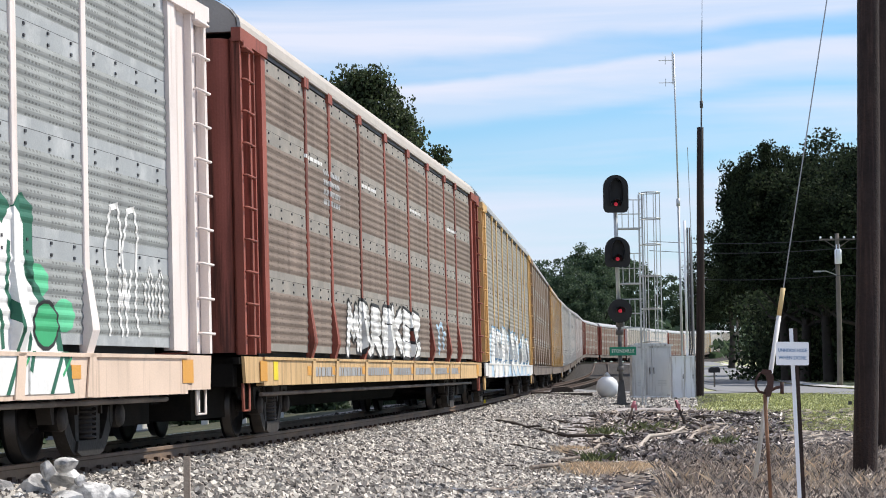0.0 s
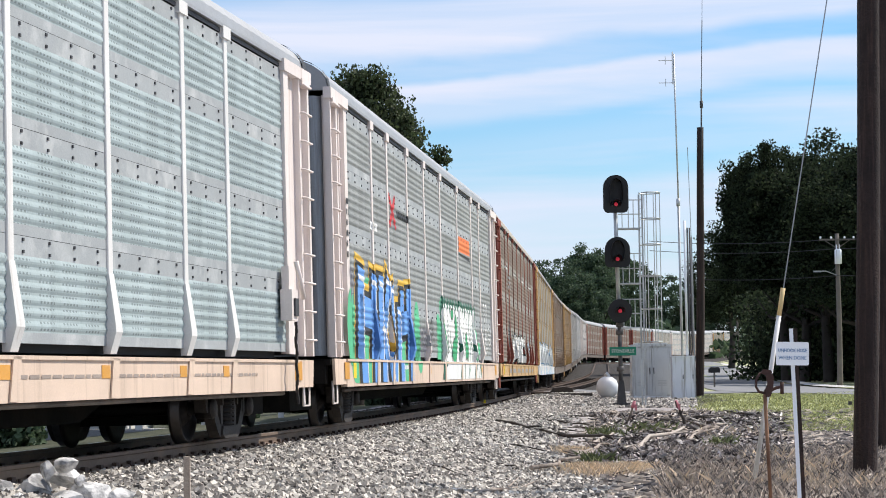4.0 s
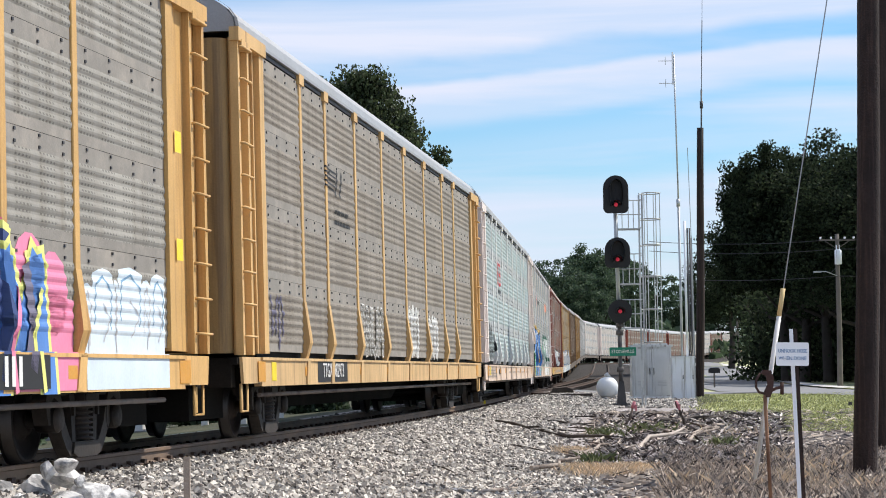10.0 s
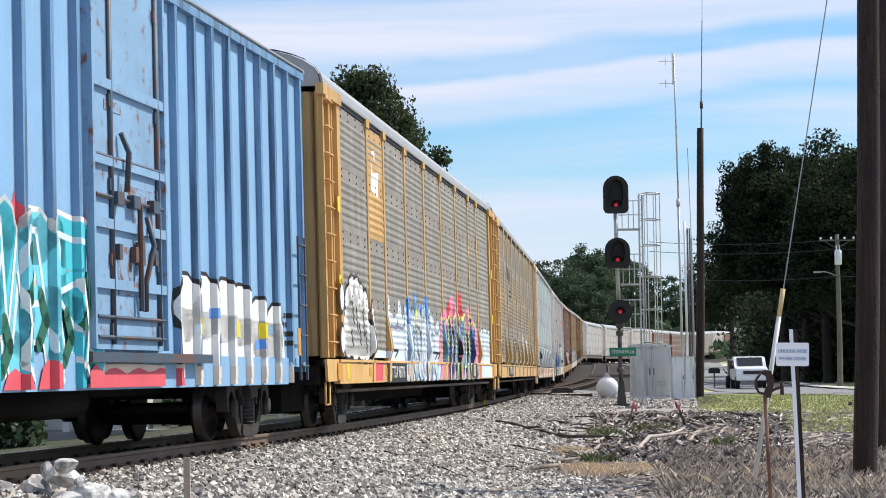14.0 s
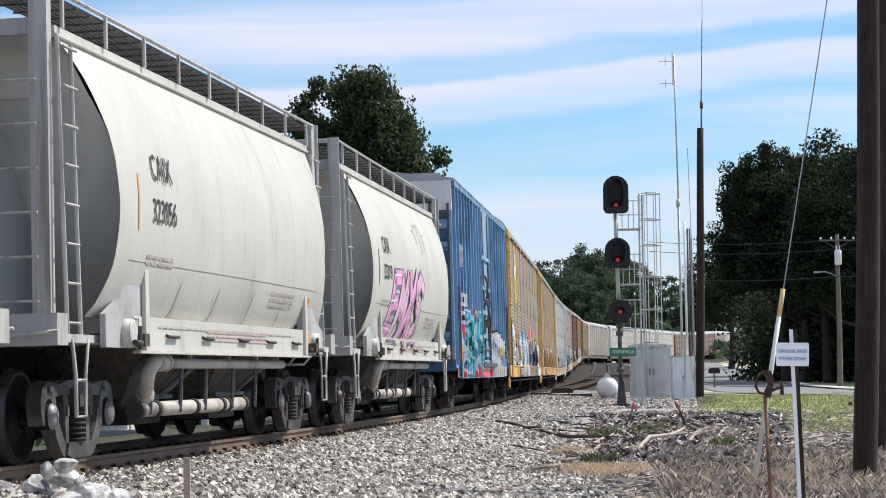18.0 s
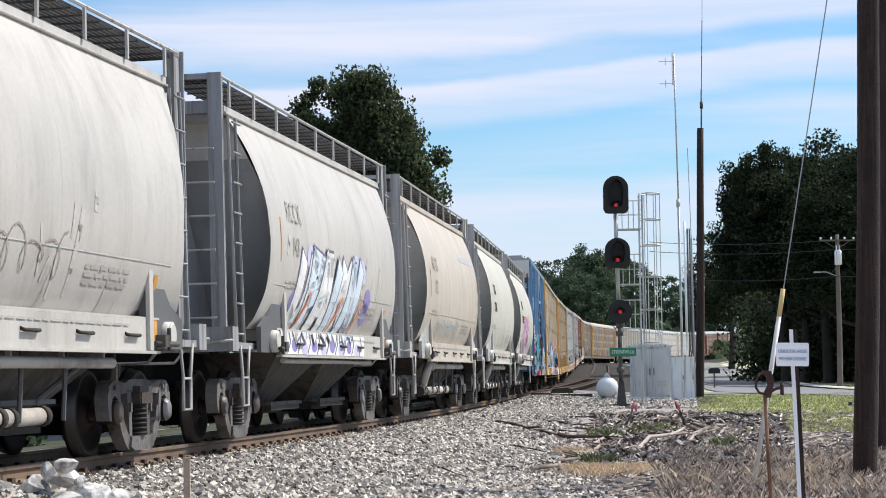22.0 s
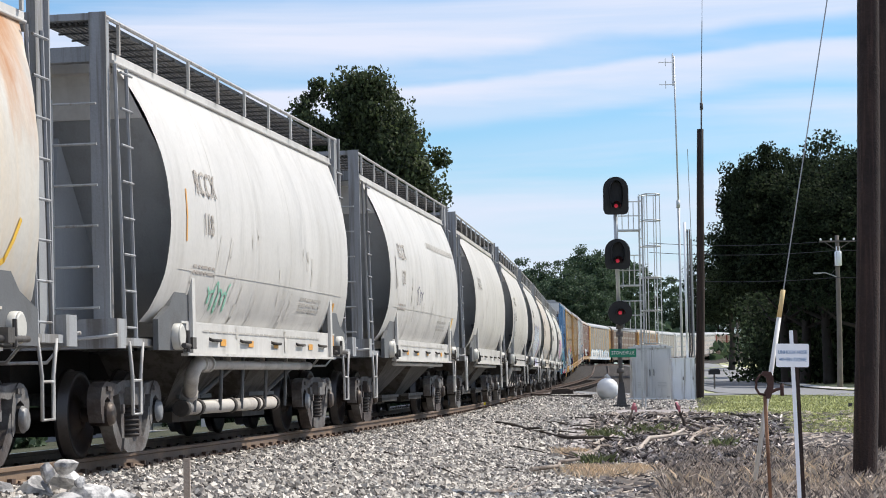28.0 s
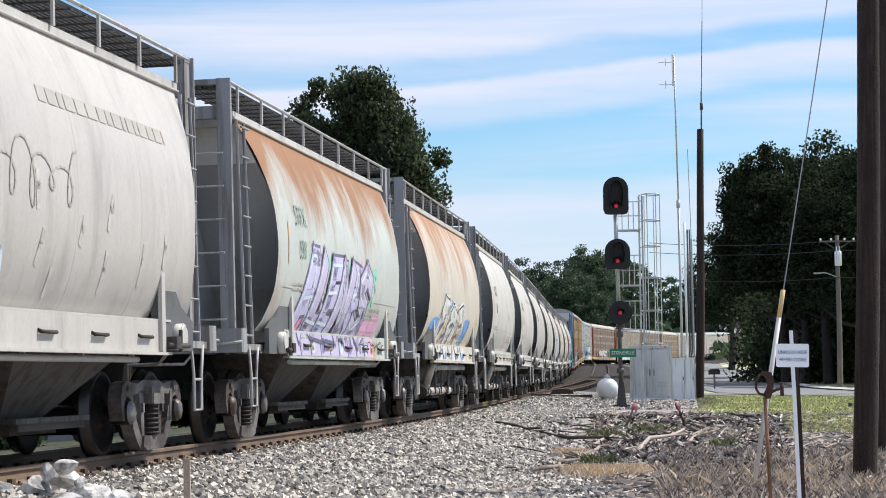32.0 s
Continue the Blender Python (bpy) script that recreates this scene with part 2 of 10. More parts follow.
def ground_material():
    """Lawn, bare soil, leaf litter and gravel in patches of one sheet."""
    m = bpy.data.materials.new("ground")
    m.use_nodes = True
    nt = m.node_tree
    b = nt.nodes["Principled BSDF"]
    b.inputs["Roughness"].default_value, b.inputs["Specular IOR Level"].default_value = 0.95, 0.2
    att = nt.nodes.new("ShaderNodeAttribute")
    att.attribute_name = "zone"
    tc = nt.nodes.new("ShaderNodeTexCoord")

    def noise_(scale, detail):
        n = nt.nodes.new("ShaderNodeTexNoise")
        n.inputs["Scale"].default_value, n.inputs["Detail"].default_value = scale, detail
        nt.links.new(tc.outputs["Object"], n.inputs["Vector"])
        return n.outputs["Fac"]

    def ramp(src, lo, hi, c0, c1):
        r = nt.nodes.new("ShaderNodeValToRGB")
        r.color_ramp.elements[0].position, r.color_ramp.elements[1].position = lo, hi
        r.color_ramp.elements[0].color, r.color_ramp.elements[1].color = (*c0, 1), (*c1, 1)
        nt.links.new(src, r.inputs[0])
        return r.outputs[0]

    def mix(fac, a, bb):
        x = nt.nodes.new("ShaderNodeMixRGB")
        nt.links.new(fac, x.inputs[0])
        nt.links.new(a, x.inputs[1])
        nt.links.new(bb, x.inputs[2])
        return x.outputs[0]

    lawn = ramp(noise_(0.5, 6), 0.3, 0.7, (0.24, 0.27, 0.13), (0.46, 0.46, 0.28))
    soil = ramp(noise_(2.5, 8), 0.32, 0.68, (0.17, 0.152, 0.15), (0.46, 0.42, 0.41))
    grav = mix(ramp(noise_(0.35, 6), 0.40, 0.60, (0, 0, 0), (1, 1, 1)), ramp(noise_(14.0, 4), 0.35, 0.62, (0.07, 0.066, 0.065), (0.28, 0.265, 0.255)), ramp(noise_(11.0, 5), 0.35, 0.62, (0.035, 0.033, 0.033), (0.16, 0.15, 0.145)))
    sep = nt.nodes.new("ShaderNodeSeparateColor")
    nt.links.new(att.outputs["Color"], sep.inputs[0])
    wob = nt.nodes.new("ShaderNodeMath")
    wob.operation = "MULTIPLY_ADD"
    wob.inputs[1].default_value, wob.inputs[2].default_value = 1.2, -0.6
    nt.links.new(noise_(1.3, 6), wob.inputs[0])

    def edge(ch):
        a = nt.nodes.new("ShaderNodeMath")
        a.operation = "ADD"
        nt.links.new(sep.outputs[ch], a.inputs[0])
        nt.links.new(wob.outputs[0], a.inputs[1])
        return ramp(a.outputs[0], 0.42, 0.58, (0, 0, 0), (1, 1, 1))

    # dark cinders in the far yard; between the rails they paint the train's shade
    cinder_shade = ramp(noise_(6.0, 6), 0.35, 0.65, (0.013, 0.012, 0.012), (0.075, 0.068, 0.064))
    # lawn beyond the line: shade put into its colour
    lawn_shade = ramp(noise_(0.8, 6), 0.3, 0.7, (0.035, 0.04, 0.025), (0.085, 0.088, 0.055))
    col = mix(edge(1), soil, mix(att.outputs["Alpha"], lawn_shade, lawn))
    col = mix(edge(0), col, mix(sep.outputs[2], grav, cinder_shade))
    nt.links.new(col, b.inputs["Base Color"])
    bp = nt.nodes.new("ShaderNodeBump")
    bp.inputs["Strength"].default_value, bp.inputs["Distance"].default_value = 0.7, 0.06
    nt.links.new(noise_(9.0, 6), bp.inputs["Height"])
    nt.links.new(bp.outputs[0], b.inputs["Normal"])
    return m


ROW_X, ROW_Y, ROW_H, ROW_S = LINE_X.tolist(), LINE_Y.tolist(), LINE_H.tolist(), LINE_S.tolist()


def bisect(row, v):
    """Index of the first entry above v in a rising list of even steps, near enough."""
    return max(0, min(len(row) - 1, int((v - row[0]) / (row[-1] - row[0]) * (len(row) - 1))))


def beside(x, y):
    """Signed distance to the right of the track centre, and the distance along the line, near enough."""
    n = len(ROW_Y)
    i = min(n - 1, bisect(ROW_Y, y))
    for _ in range(3):
        h = ROW_H[i]
        i = max(0, min(n - 1, i + int(((x - ROW_X[i]) * math.sin(h) + (y - ROW_Y[i]) * math.cos(h)) / STEP)))
    h = ROW_H[i]
    return (x - ROW_X[i]) * math.cos(h) - (y - ROW_Y[i]) * math.sin(h), ROW_S[i]


def base_z(x, y):
    z = 0.45 * smooth((y - 30) / 36) - 0.12 * smooth((y - 80) / 60) + 1.75 * smooth((y - 170) / 190)
    return z + 0.04 * noise.noise((x * 0.35, y * 0.35, 0.0))


def ground_z(x, y):
    d, s = beside(x, y)
    top = RAIL_Z + rail_rise(s) - 0.20
    z = base_z(x, y)
    if d > -1.0:
        k = smooth((d - 1.35) / 3.3)
        z += (max(z, top - 0.0) - z) * smooth((s - 95) / 40) * (1 - smooth((d - 8) / 6))
    else:
        z = z - 0.85 * smooth((-d - 2) / 14) * (1 - smooth((y - 130) / 120))
        k = smooth((-d - 1.6) / 2.6)
    return top * (1 - k) + min(z, top) * k if abs(d) < 9 else z


def build_ground():
    ys = np.concatenate([[-2600, -1200, -500, -200, -100], np.arange(-60, 14, 6), np.arange(14, 80, 0.6), np.arange(80, 170, 3), np.arange(170, 460, 9), [500, 600, 800, 1200, 2000, 3200]])
    xs = np.concatenate([[-2600, -1200, -600, -300, -180], np.arange(-120, -16, 7), np.arange(-16, 26, 0.6), np.arange(26, 80, 4), np.arange(80, 200, 14), [300, 600, 1200, 2600]])
    verts, faces, cols = [], [], []
    for y in ys:
        for x in xs:
            verts.append((x, y, ground_z(x, y)))
            d, s = beside(x, y)
            g = 1 - smooth((d - 2.9 - 2.2 * smooth((46 - y) / 22) - 5.0 * smooth((y - 62) / 16)) / 1.6) if d > 0 else 1 - smooth((-d - 2.4) / 1.4)
            lawn = smooth((y - 47 - 0.9 * max(0, 9 - x)) / 5) * smooth((x - 0.114 * y) / 0.8) if d > 0 else smooth((-d - 3) / 2)
            # blue: cinders and track shade; alpha 0: darkened lawn beyond the line
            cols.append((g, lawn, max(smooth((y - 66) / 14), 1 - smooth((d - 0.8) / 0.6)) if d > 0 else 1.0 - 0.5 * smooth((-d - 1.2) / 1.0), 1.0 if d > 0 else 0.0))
    nx = len(xs)
    for j in range(len(ys) - 1):
        for i in range(nx - 1):
            a = j * nx + i
            faces.append((a, a + 1, a + nx + 1, a + nx))
    me = bpy.data.meshes.new("ground")
    me.from_pydata(verts, [], faces)
    lay = me.color_attributes.new("zone", "FLOAT_COLOR", "POINT")
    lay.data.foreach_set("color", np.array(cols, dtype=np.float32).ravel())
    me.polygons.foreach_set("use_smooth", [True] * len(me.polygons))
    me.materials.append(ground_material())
    tagged(new("ground", me), "lawn, bare soil and gravel beside the railway line", "ground", kind="structure")


build_ground()


def strip(name, pts, half, material, label, category, lift=0.03, thick=0.0):
    """A flat ribbon along ground points."""
    bm = bmesh.new()
    rows = []
    for i, p in enumerate(pts):
        a, b = Vector(pts[max(0, i - 1)]), Vector(pts[min(len(pts) - 1, i + 1)])
        d = (b - a).normalized()
        n = Vector((d.y, -d.x))
        row = []
        for k in (-1.0, -0.5, 0.0, 0.5, 1.0):
            x, y = p[0] + n.x * half * k, p[1] + n.y * half * k
            row.append(bm.verts.new((x, y, ground_z(x, y) + lift)))
        rows.append(row)
    for r0, r1 in zip(rows[:-1], rows[1:]):
        for j in range(4):
            bm.faces.new((r0[j], r0[j + 1], r1[j + 1], r1[j]))
    return solid(name, bm, material, label, category, kind="structure")


def curve_points(ctrl, n=14):
    """A smooth run through a few control points on the plan."""
    out = []
    c = [Vector(p) for p in ctrl]
    c = [2 * c[0] - c[1]] + c + [2 * c[-1] - c[-2]]
    for i in range(1, len(c) - 2):
        for k in range(n):
            t = k / n
            out.append(0.5 * ((2 * c[i]) + (c[i + 1] - c[i - 1]) * t + (2 * c[i - 1] - 5 * c[i] + 4 * c[i + 1] - c[i + 2]) * t * t + (3 * c[i] - c[i - 1] - 3 * c[i + 1] + c[i + 2]) * t ** 3))
    out.append(c[-2])
    return out


ROAD = curve_points([(60.0, 62.0), (34.0, 72.0), (21.5, 88.0), (18.6, 108.0), (20.2, 140.0), (24.5, 180.0), (30.0, 228.0), (37.0, 300.0), (46.0, 390.0)])
strip("road", ROAD, 3.6, M_ASPHALT, "pale worn asphalt road curving past the lawn", "road", 0.05)
strip("access_road", curve_points([(22.3, 170.0), (23.6, 205.0), (24.3, 262.0)]), 3.0, M_ASPHALT, "pale worn access road behind the cabinets", "road", 0.07)
LANE = curve_points([(19.0, 108.0), (12.5, 112.0), (5.0, 124.0)])
strip("side_road", LANE, 4.2, M_ASPHALT, "pale worn side road towards the railway crossing", "road", 0.04)

WALKWAY = [Vector((p[0] + 4.7, p[1] + 1.2)) for p in ROAD if p[1] > 84] 
strip("pavement", WALKWAY, 0.75, M_KERB, "pale concrete pavement along the far side of the road", "pavement", 0.12)

# ---- the track ----
RAIL_PROFILE = [(-0.070, -0.170), (0.070, -0.170), (0.070, -0.155), (0.012, -0.135), (0.010, -0.050), (0.036, -0.040), (0.036, -0.006), (0.026, 0.0), (-0.026, 0.0), (-0.036, -0.006), (-0.036, -0.040), (-0.010, -0.050), (-0.012, -0.135), (-0.070, -0.155)]


def rail(name, lat, place, s0, s1, step, parent, head=M_RAILTOP, body=M_RAIL):
    """A rolled rail bent along the line; the head is bright where wheels run."""
    bm = bmesh.new()
    rows = []
    for s in np.arange(s0, s1 + 0.01, step):
        rows.append([bm.verts.new(place(s, lat + p[0], p[1])) for p in RAIL_PROFILE])
    n = len(RAIL_PROFILE)
    for r0, r1 in zip(rows[:-1], rows[1:]):
        for j in range(n):
            f = bm.faces.new((r0[j], r0[(j + 1) % n], r1[(j + 1) % n], r1[j]))
            f.material_index = 1 if j in (7,) else 0
    return part(name, bm, [body, head], parent)


def canted(s, lat, z):
    c = CANT * (1 - smooth((s - 130) / 60))
    return on_line(s, lat - z * c, z + lat * c)


def build_track():
    t = thing("railway_track", "rusty steel rails on dark wooden ties in stone ballast", "track", kind="structure")
    rail("rail", 0.753, canted, -40, 600, 1.0, t)
    rail("rail", -0.753, canted, -40, 600, 1.0, t)
    bm = bmesh.new()
    box(bm, (0, 0, -0.26), (2.6, 0.23, 0.17))
    tie = mesh_of(bm, "tie", M_TIE)
    bm = bmesh.new()
    box(bm, (0, 0, -0.168), (0.34, 0.19, 0.018))
    for k in (-1, 1):
        rod(bm, (0.09 * k, 0.06 * k, -0.17), (0.09 * k, 0.06 * k, -0.135), 0.014, 6)
        box(bm, (0.055 * k, -0.06 * k, -0.140), (0.05, 0.10, 0.06))
    plate = mesh_of(bm, "tie_plate", M_PLATE)
    s = -20.0
    while s < 140:
        h = float(np.interp(s, LINE_S, LINE_H))
        m = Matrix.Translation(canted(s, random.uniform(-0.05, 0.05), 0)) @ pose(0, 0, 0, 0, 0, -math.degrees(h) + random.uniform(-1, 1))
        part("tie", tie, None, t, at=m)
        for k in (-0.753, 0.753):
            part("tie_plate", plate, None, t, at=Matrix.Translation(canted(s, k, 0)) @ pose(0, 0, 0, 0, 0, -math.degrees(h)))
        s += 0.535 if s < 75 else 1.07


build_track()


def siding(s, lat, z):
    """The turnout's second track, easing away to the right."""
    return on_line(s, 0.753 + 3.6 * smooth((s - 56) / 120) - 0.753 + lat, z + 0.01)


def build_siding():
    t = thing("siding_track", "dull rusty siding rails leaving the main track", "track", kind="structure")
    rail("rail", 0.753, siding, 62, 330, 2.0, t, M_TIE, M_PLATE)
    rail("rail", -0.753, siding, 74, 330, 2.0, t, M_TIE, M_PLATE)
    bm = bmesh.new()
    box(bm, (0, 0, -0.25), (2.6, 0.25, 0.17))
    tie = mesh_of(bm, "tie", M_TIE)
    for s in np.arange(72, 150, 1.1):
        h = float(np.interp(s, LINE_S, LINE_H))
        part("tie", tie, None, t, at=Matrix.Translation(siding(s, 0, 0)) @ pose(0, 0, 0, 0, 0, -math.degrees(h)))


build_siding()


def switch_machine():
    """A low black switch machine on two long ties beside the rail."""
    p = canted(72.0, 2.3, -0.1)
    h = float(np.interp(72.0, LINE_S, LINE_H))
    t = thing("switch_machine", "low black railway switch machine on long ties", "switch", Matrix.Translation(p) @ pose(0, 0, 0, 0, 0, -math.degrees(h)))
    for y in (-0.45, 0.45):
        bm = bmesh.new()
        box(bm, (-0.2, y, -0.14), (3.0, 0.24, 0.18))
        part("tie", bm, M_TIE, t)
    bm = bmesh.new()
    slab(bm, [(-0.5, 0.0), (0.5, 0.0), (0.46, 0.16), (0.2, 0.24), (-0.4, 0.2)], -0.35, 0.35)
    part("housing", bm, M_TIE, t)
    bm = bmesh.new()
    rod(bm, (-0.5, 0.1, 0.0), (-1.6, 0.1, -0.02), 0.03, 8)
    part("throw_rod", bm, M_PLATE, t)


switch_machine()

# ---- rolling stock: paint ----
def perforated(name, base, second, amount):
    """Galvanised rack panel with rows of slots punched in it."""
    m = surface(name, base, 0.8, 0.0, spec=0.12, var=0.16, big=0.7, fine=30.0, bump=0.1, second=second, amount=amount, streak=True, sharp=0.4)
    nt = m.node_tree
    b = nt.nodes["Principled BSDF"]
    src = b.inputs["Base Color"].links[0].from_socket
    tc = nt.nodes.new("ShaderNodeTexCoord")
    sep = nt.nodes.new("ShaderNodeSeparateXYZ")
    nt.links.new(tc.outputs["Object"], sep.inputs[0])

    def math_(op, a, v):
        n = nt.nodes.new("ShaderNodeMath")
        n.operation = op
        nt.links.new(a, n.inputs[0])
        if isinstance(v, float):
            n.inputs[1].default_value = v
        else:
            nt.links.new(v, n.inputs[1])
        return n.outputs[0]

    fx = math_("LESS_THAN", math_("FRACT", math_("MULTIPLY", sep.outputs[0], 11.0), 0.0), 0.5)
    fz = math_("LESS_THAN", math_("FRACT", math_("MULTIPLY", sep.outputs[2], 16.0), 0.0), 0.34)
    rows = math_("LESS_THAN", math_("FRACT", math_("MULTIPLY", sep.outputs[0], 1.55), 0.0), 0.62)
    hole = math_("MULTIPLY", math_("MULTIPLY", math_("MULTIPLY", fx, fz), rows), 0.55)
    mix = nt.nodes.new("ShaderNodeMixRGB")
    mix.blend_type = "MULTIPLY"
    mix.inputs[2].default_value = (0.25, 0.25, 0.25, 1)
    nt.links.new(hole, mix.inputs[0])
    nt.links.new(src, mix.inputs[1])
    nt.links.new(mix.outputs[0], b.inputs["Base Color"])
    return m


M_PANEL_GREY = perforated("panel_zinc", (0.30, 0.318, 0.312), (0.22, 0.23, 0.225), 0.28)
M_PANEL_GREEN = perforated("panel_greenish", (0.37, 0.44, 0.45), (0.24, 0.29, 0.29), 0.25)
M_PANEL_DUN = perforated("panel_dun", (0.315, 0.305, 0.275), (0.20, 0.18, 0.15), 0.32)
M_PANEL_UMBER = perforated("panel_umber", (0.275, 0.25, 0.215), (0.175, 0.15, 0.12), 0.34)
M_PANEL_BROWN = perforated("panel_brown", (0.23, 0.185, 0.155), (0.13, 0.10, 0.085), 0.3)
M_PANEL_PALE = perforated("panel_pale", (0.52, 0.49, 0.46), (0.4, 0.38, 0.36), 0.3)
M_BAND = surface("lap_joint_zinc", (0.35, 0.375, 0.385), 0.75, 0.0, var=0.1, big=1.5, second=(0.54, 0.56, 0.56), amount=0.25, dirt_scale=2.0, sharp=0.25, spec=0.14)
M_BAND_DUN = surface("lap_joint_dun", (0.27, 0.255, 0.23), 0.75, 0.0, var=0.12, big=1.5, second=(0.36, 0.33, 0.29), amount=0.35, dirt_scale=2.2, sharp=0.25, spec=0.14)
M_WHITE = surface("white_paint", (0.78, 0.70, 0.66), 0.5, var=0.08, second=(0.42, 0.32, 0.25), amount=0.1, streak=True, sharp=0.3, spec=0.14)
M_WHITE2 = surface("white_post_paint", (0.72, 0.71, 0.69), 0.5, var=0.08, second=(0.4, 0.36, 0.32), amount=0.12, streak=True, sharp=0.3, spec=0.14)
M_CREAM = surface("cream_sill_paint", (0.70, 0.55, 0.44), 0.55, var=0.1, second=(0.35, 0.25, 0.18), amount=0.15, streak=True, sharp=0.3, spec=0.14)
M_YELLOW = surface("yellow_paint", (0.66, 0.43, 0.19), 0.5, var=0.12, second=(0.30, 0.17, 0.08), amount=0.22, streak=True, sharp=0.3, spec=0.14)
M_YELLOW_SILL = surface("faded_yellow_paint", (0.66, 0.45, 0.23), 0.55, var=0.18, second=(0.26, 0.16, 0.09), amount=0.28, streak=True, sharp=0.3, spec=0.14)
M_YELLOW2 = surface("deep_yellow_paint", (0.62, 0.385, 0.15), 0.5, var=0.14, second=(0.30, 0.16, 0.07), amount=0.24, streak=True, sharp=0.3, spec=0.14)
M_YELLOW_SILL2 = surface("deep_yellow_sill", (0.72, 0.45, 0.18), 0.55, var=0.14, second=(0.30, 0.17, 0.08), amount=0.2, streak=True, sharp=0.3, spec=0.14)
M_RED = surface("oxide_red_paint", (0.30, 0.095, 0.07), 0.6, var=0.15, second=(0.10, 0.04, 0.03), amount=0.2, streak=True, spec=0.14)
M_FARSILL = surface("dusty_brown_sill", (0.20, 0.165, 0.14), 0.7, var=0.2, second=(0.10, 0.08, 0.07), amount=0.3)
# end doors darkened: the shade on these sunless ends is in the colour
M_DOOR_GREY = surface("zinc_door_shade", (0.24, 0.26, 0.28), 0.5, 0.4, var=0.12, second=(0.16, 0.16, 0.17), amount=0.25, streak=True)
M_DOOR_TAN = surface("dull_yellow_door_shade", (0.34, 0.22, 0.09), 0.6, var=0.12, second=(0.2, 0.13, 0.06), amount=0.25, streak=True)
M_TAN = surface("tan_paint", (0.28, 0.19, 0.125), 0.6, var=0.12, spec=0.14)
M_ROOF = surface("roof_zinc", (0.37, 0.38, 0.39), 0.5, 0.3, var=0.1, second=(0.34, 0.33, 0.32), amount=0.3, sharp=0.4)
M_ROOF_TAN = surface("roof_dusty", (0.45, 0.41, 0.365), 0.6, 0.1, var=0.1, second=(0.38, 0.33, 0.28), amount=0.3, sharp=0.4)
M_BLACK = surface("grimy_black_steel", (0.014, 0.013, 0.012), 0.8, var=0.3, second=(0.022, 0.019, 0.016), amount=0.2, spec=0.06)
M_DARK = surface("dark_bolts", (0.05, 0.05, 0.055), 0.6, var=0.2)
M_BOGIE = surface("rusty_cast_steel", (0.045, 0.037, 0.033), 0.7, var=0.35, fine=25.0, bump=0.3, second=(0.02, 0.017, 0.015), amount=0.35)
M_BOGIE_GREY = surface("dusty_cast_steel", (0.11, 0.107, 0.105), 0.7, var=0.35, fine=25.0, bump=0.4, second=(0.045, 0.038, 0.036), amount=0.38)
M_BOGIE_PALE = surface("chalky_cast_steel", (0.17, 0.163, 0.158), 0.7, var=0.35, fine=25.0, bump=0.4, second=(0.07, 0.055, 0.05), amount=0.38)
M_WHEEL = surface("wheel_steel", (0.012, 0.010, 0.010), 0.55, var=0.25, second=(0.03, 0.02, 0.016), amount=0.2, spec=0.2)
M_TREAD = surface("wheel_tread", (0.06, 0.055, 0.053), 0.35, 0.8, var=0.1)
M_CAP = surface("bearing_cap", (0.27, 0.28, 0.29), 0.5, 0.2, var=0.25, second=(0.10, 0.075, 0.06), amount=0.35)
M_MARK = surface("orange_reflector", (0.68, 0.33, 0.06), 0.4, var=0.08)
M_LABEL = surface("yellow_sticker", (0.85, 0.68, 0.03), 0.4, var=0.05)
M_INK = surface("stencil_ink", (0.06, 0.055, 0.055), 0.7, var=0.2)
M_PRINT = surface("stencil_white", (0.75, 0.74, 0.72), 0.6, var=0.1)
M_FAINT = surface("faded_print", (0.36, 0.30, 0.26), 0.7, var=0.2)
M_INSIDE = surface("rack_interior", (0.04, 0.04, 0.042), 0.8, var=0.2)
SPRAY = {
    "blue": (0.10, 0.25, 0.62), "sky": (0.50, 0.66, 0.80), "navy": (0.04, 0.07, 0.20), "green": (0.04, 0.36, 0.15), "lime": (0.55, 0.68, 0.14),
    "white": (0.80, 0.80, 0.78), "black": (0.02, 0.02, 0.022), "pink": (0.80, 0.25, 0.40), "red": (0.60, 0.03, 0.04), "teal": (0.03, 0.40, 0.52),
    "aqua": (0.16, 0.62, 0.74), "purple": (0.28, 0.24, 0.52), "violet": (0.55, 0.50, 0.68), "orange": (0.78, 0.19, 0.05), "cream": (0.78, 0.66, 0.55), "forest": (0.02, 0.13, 0.08), "grey": (0.35, 0.35, 0.35), "steel": (0.20, 0.36, 0.52), "rose": (0.74, 0.30, 0.56), "cobalt": (0.13, 0.33, 0.74), "mint": (0.30, 0.62, 0.48), "lilac": (0.56, 0.54, 0.76), "dusk": (0.16, 0.15, 0.22), "chalk": (0.66, 0.66, 0.63), "coral": (0.72, 0.10, 0.13), "amber": (0.72, 0.44, 0.05), "blush": (0.78, 0.44, 0.62), "meadow": (0.10, 0.50, 0.26), "frost": (0.66, 0.76, 0.84), "lemon": (0.78, 0.80, 0.25), "turquoise": (0.07, 0.56, 0.66), "haze": (0.50, 0.51, 0.54),
}
M_SPRAY = {k: surface("spray_" + k, v, 0.6, var=0.1, big=2.5, fine=25.0, bump=0.05) for k, v in SPRAY.items()}

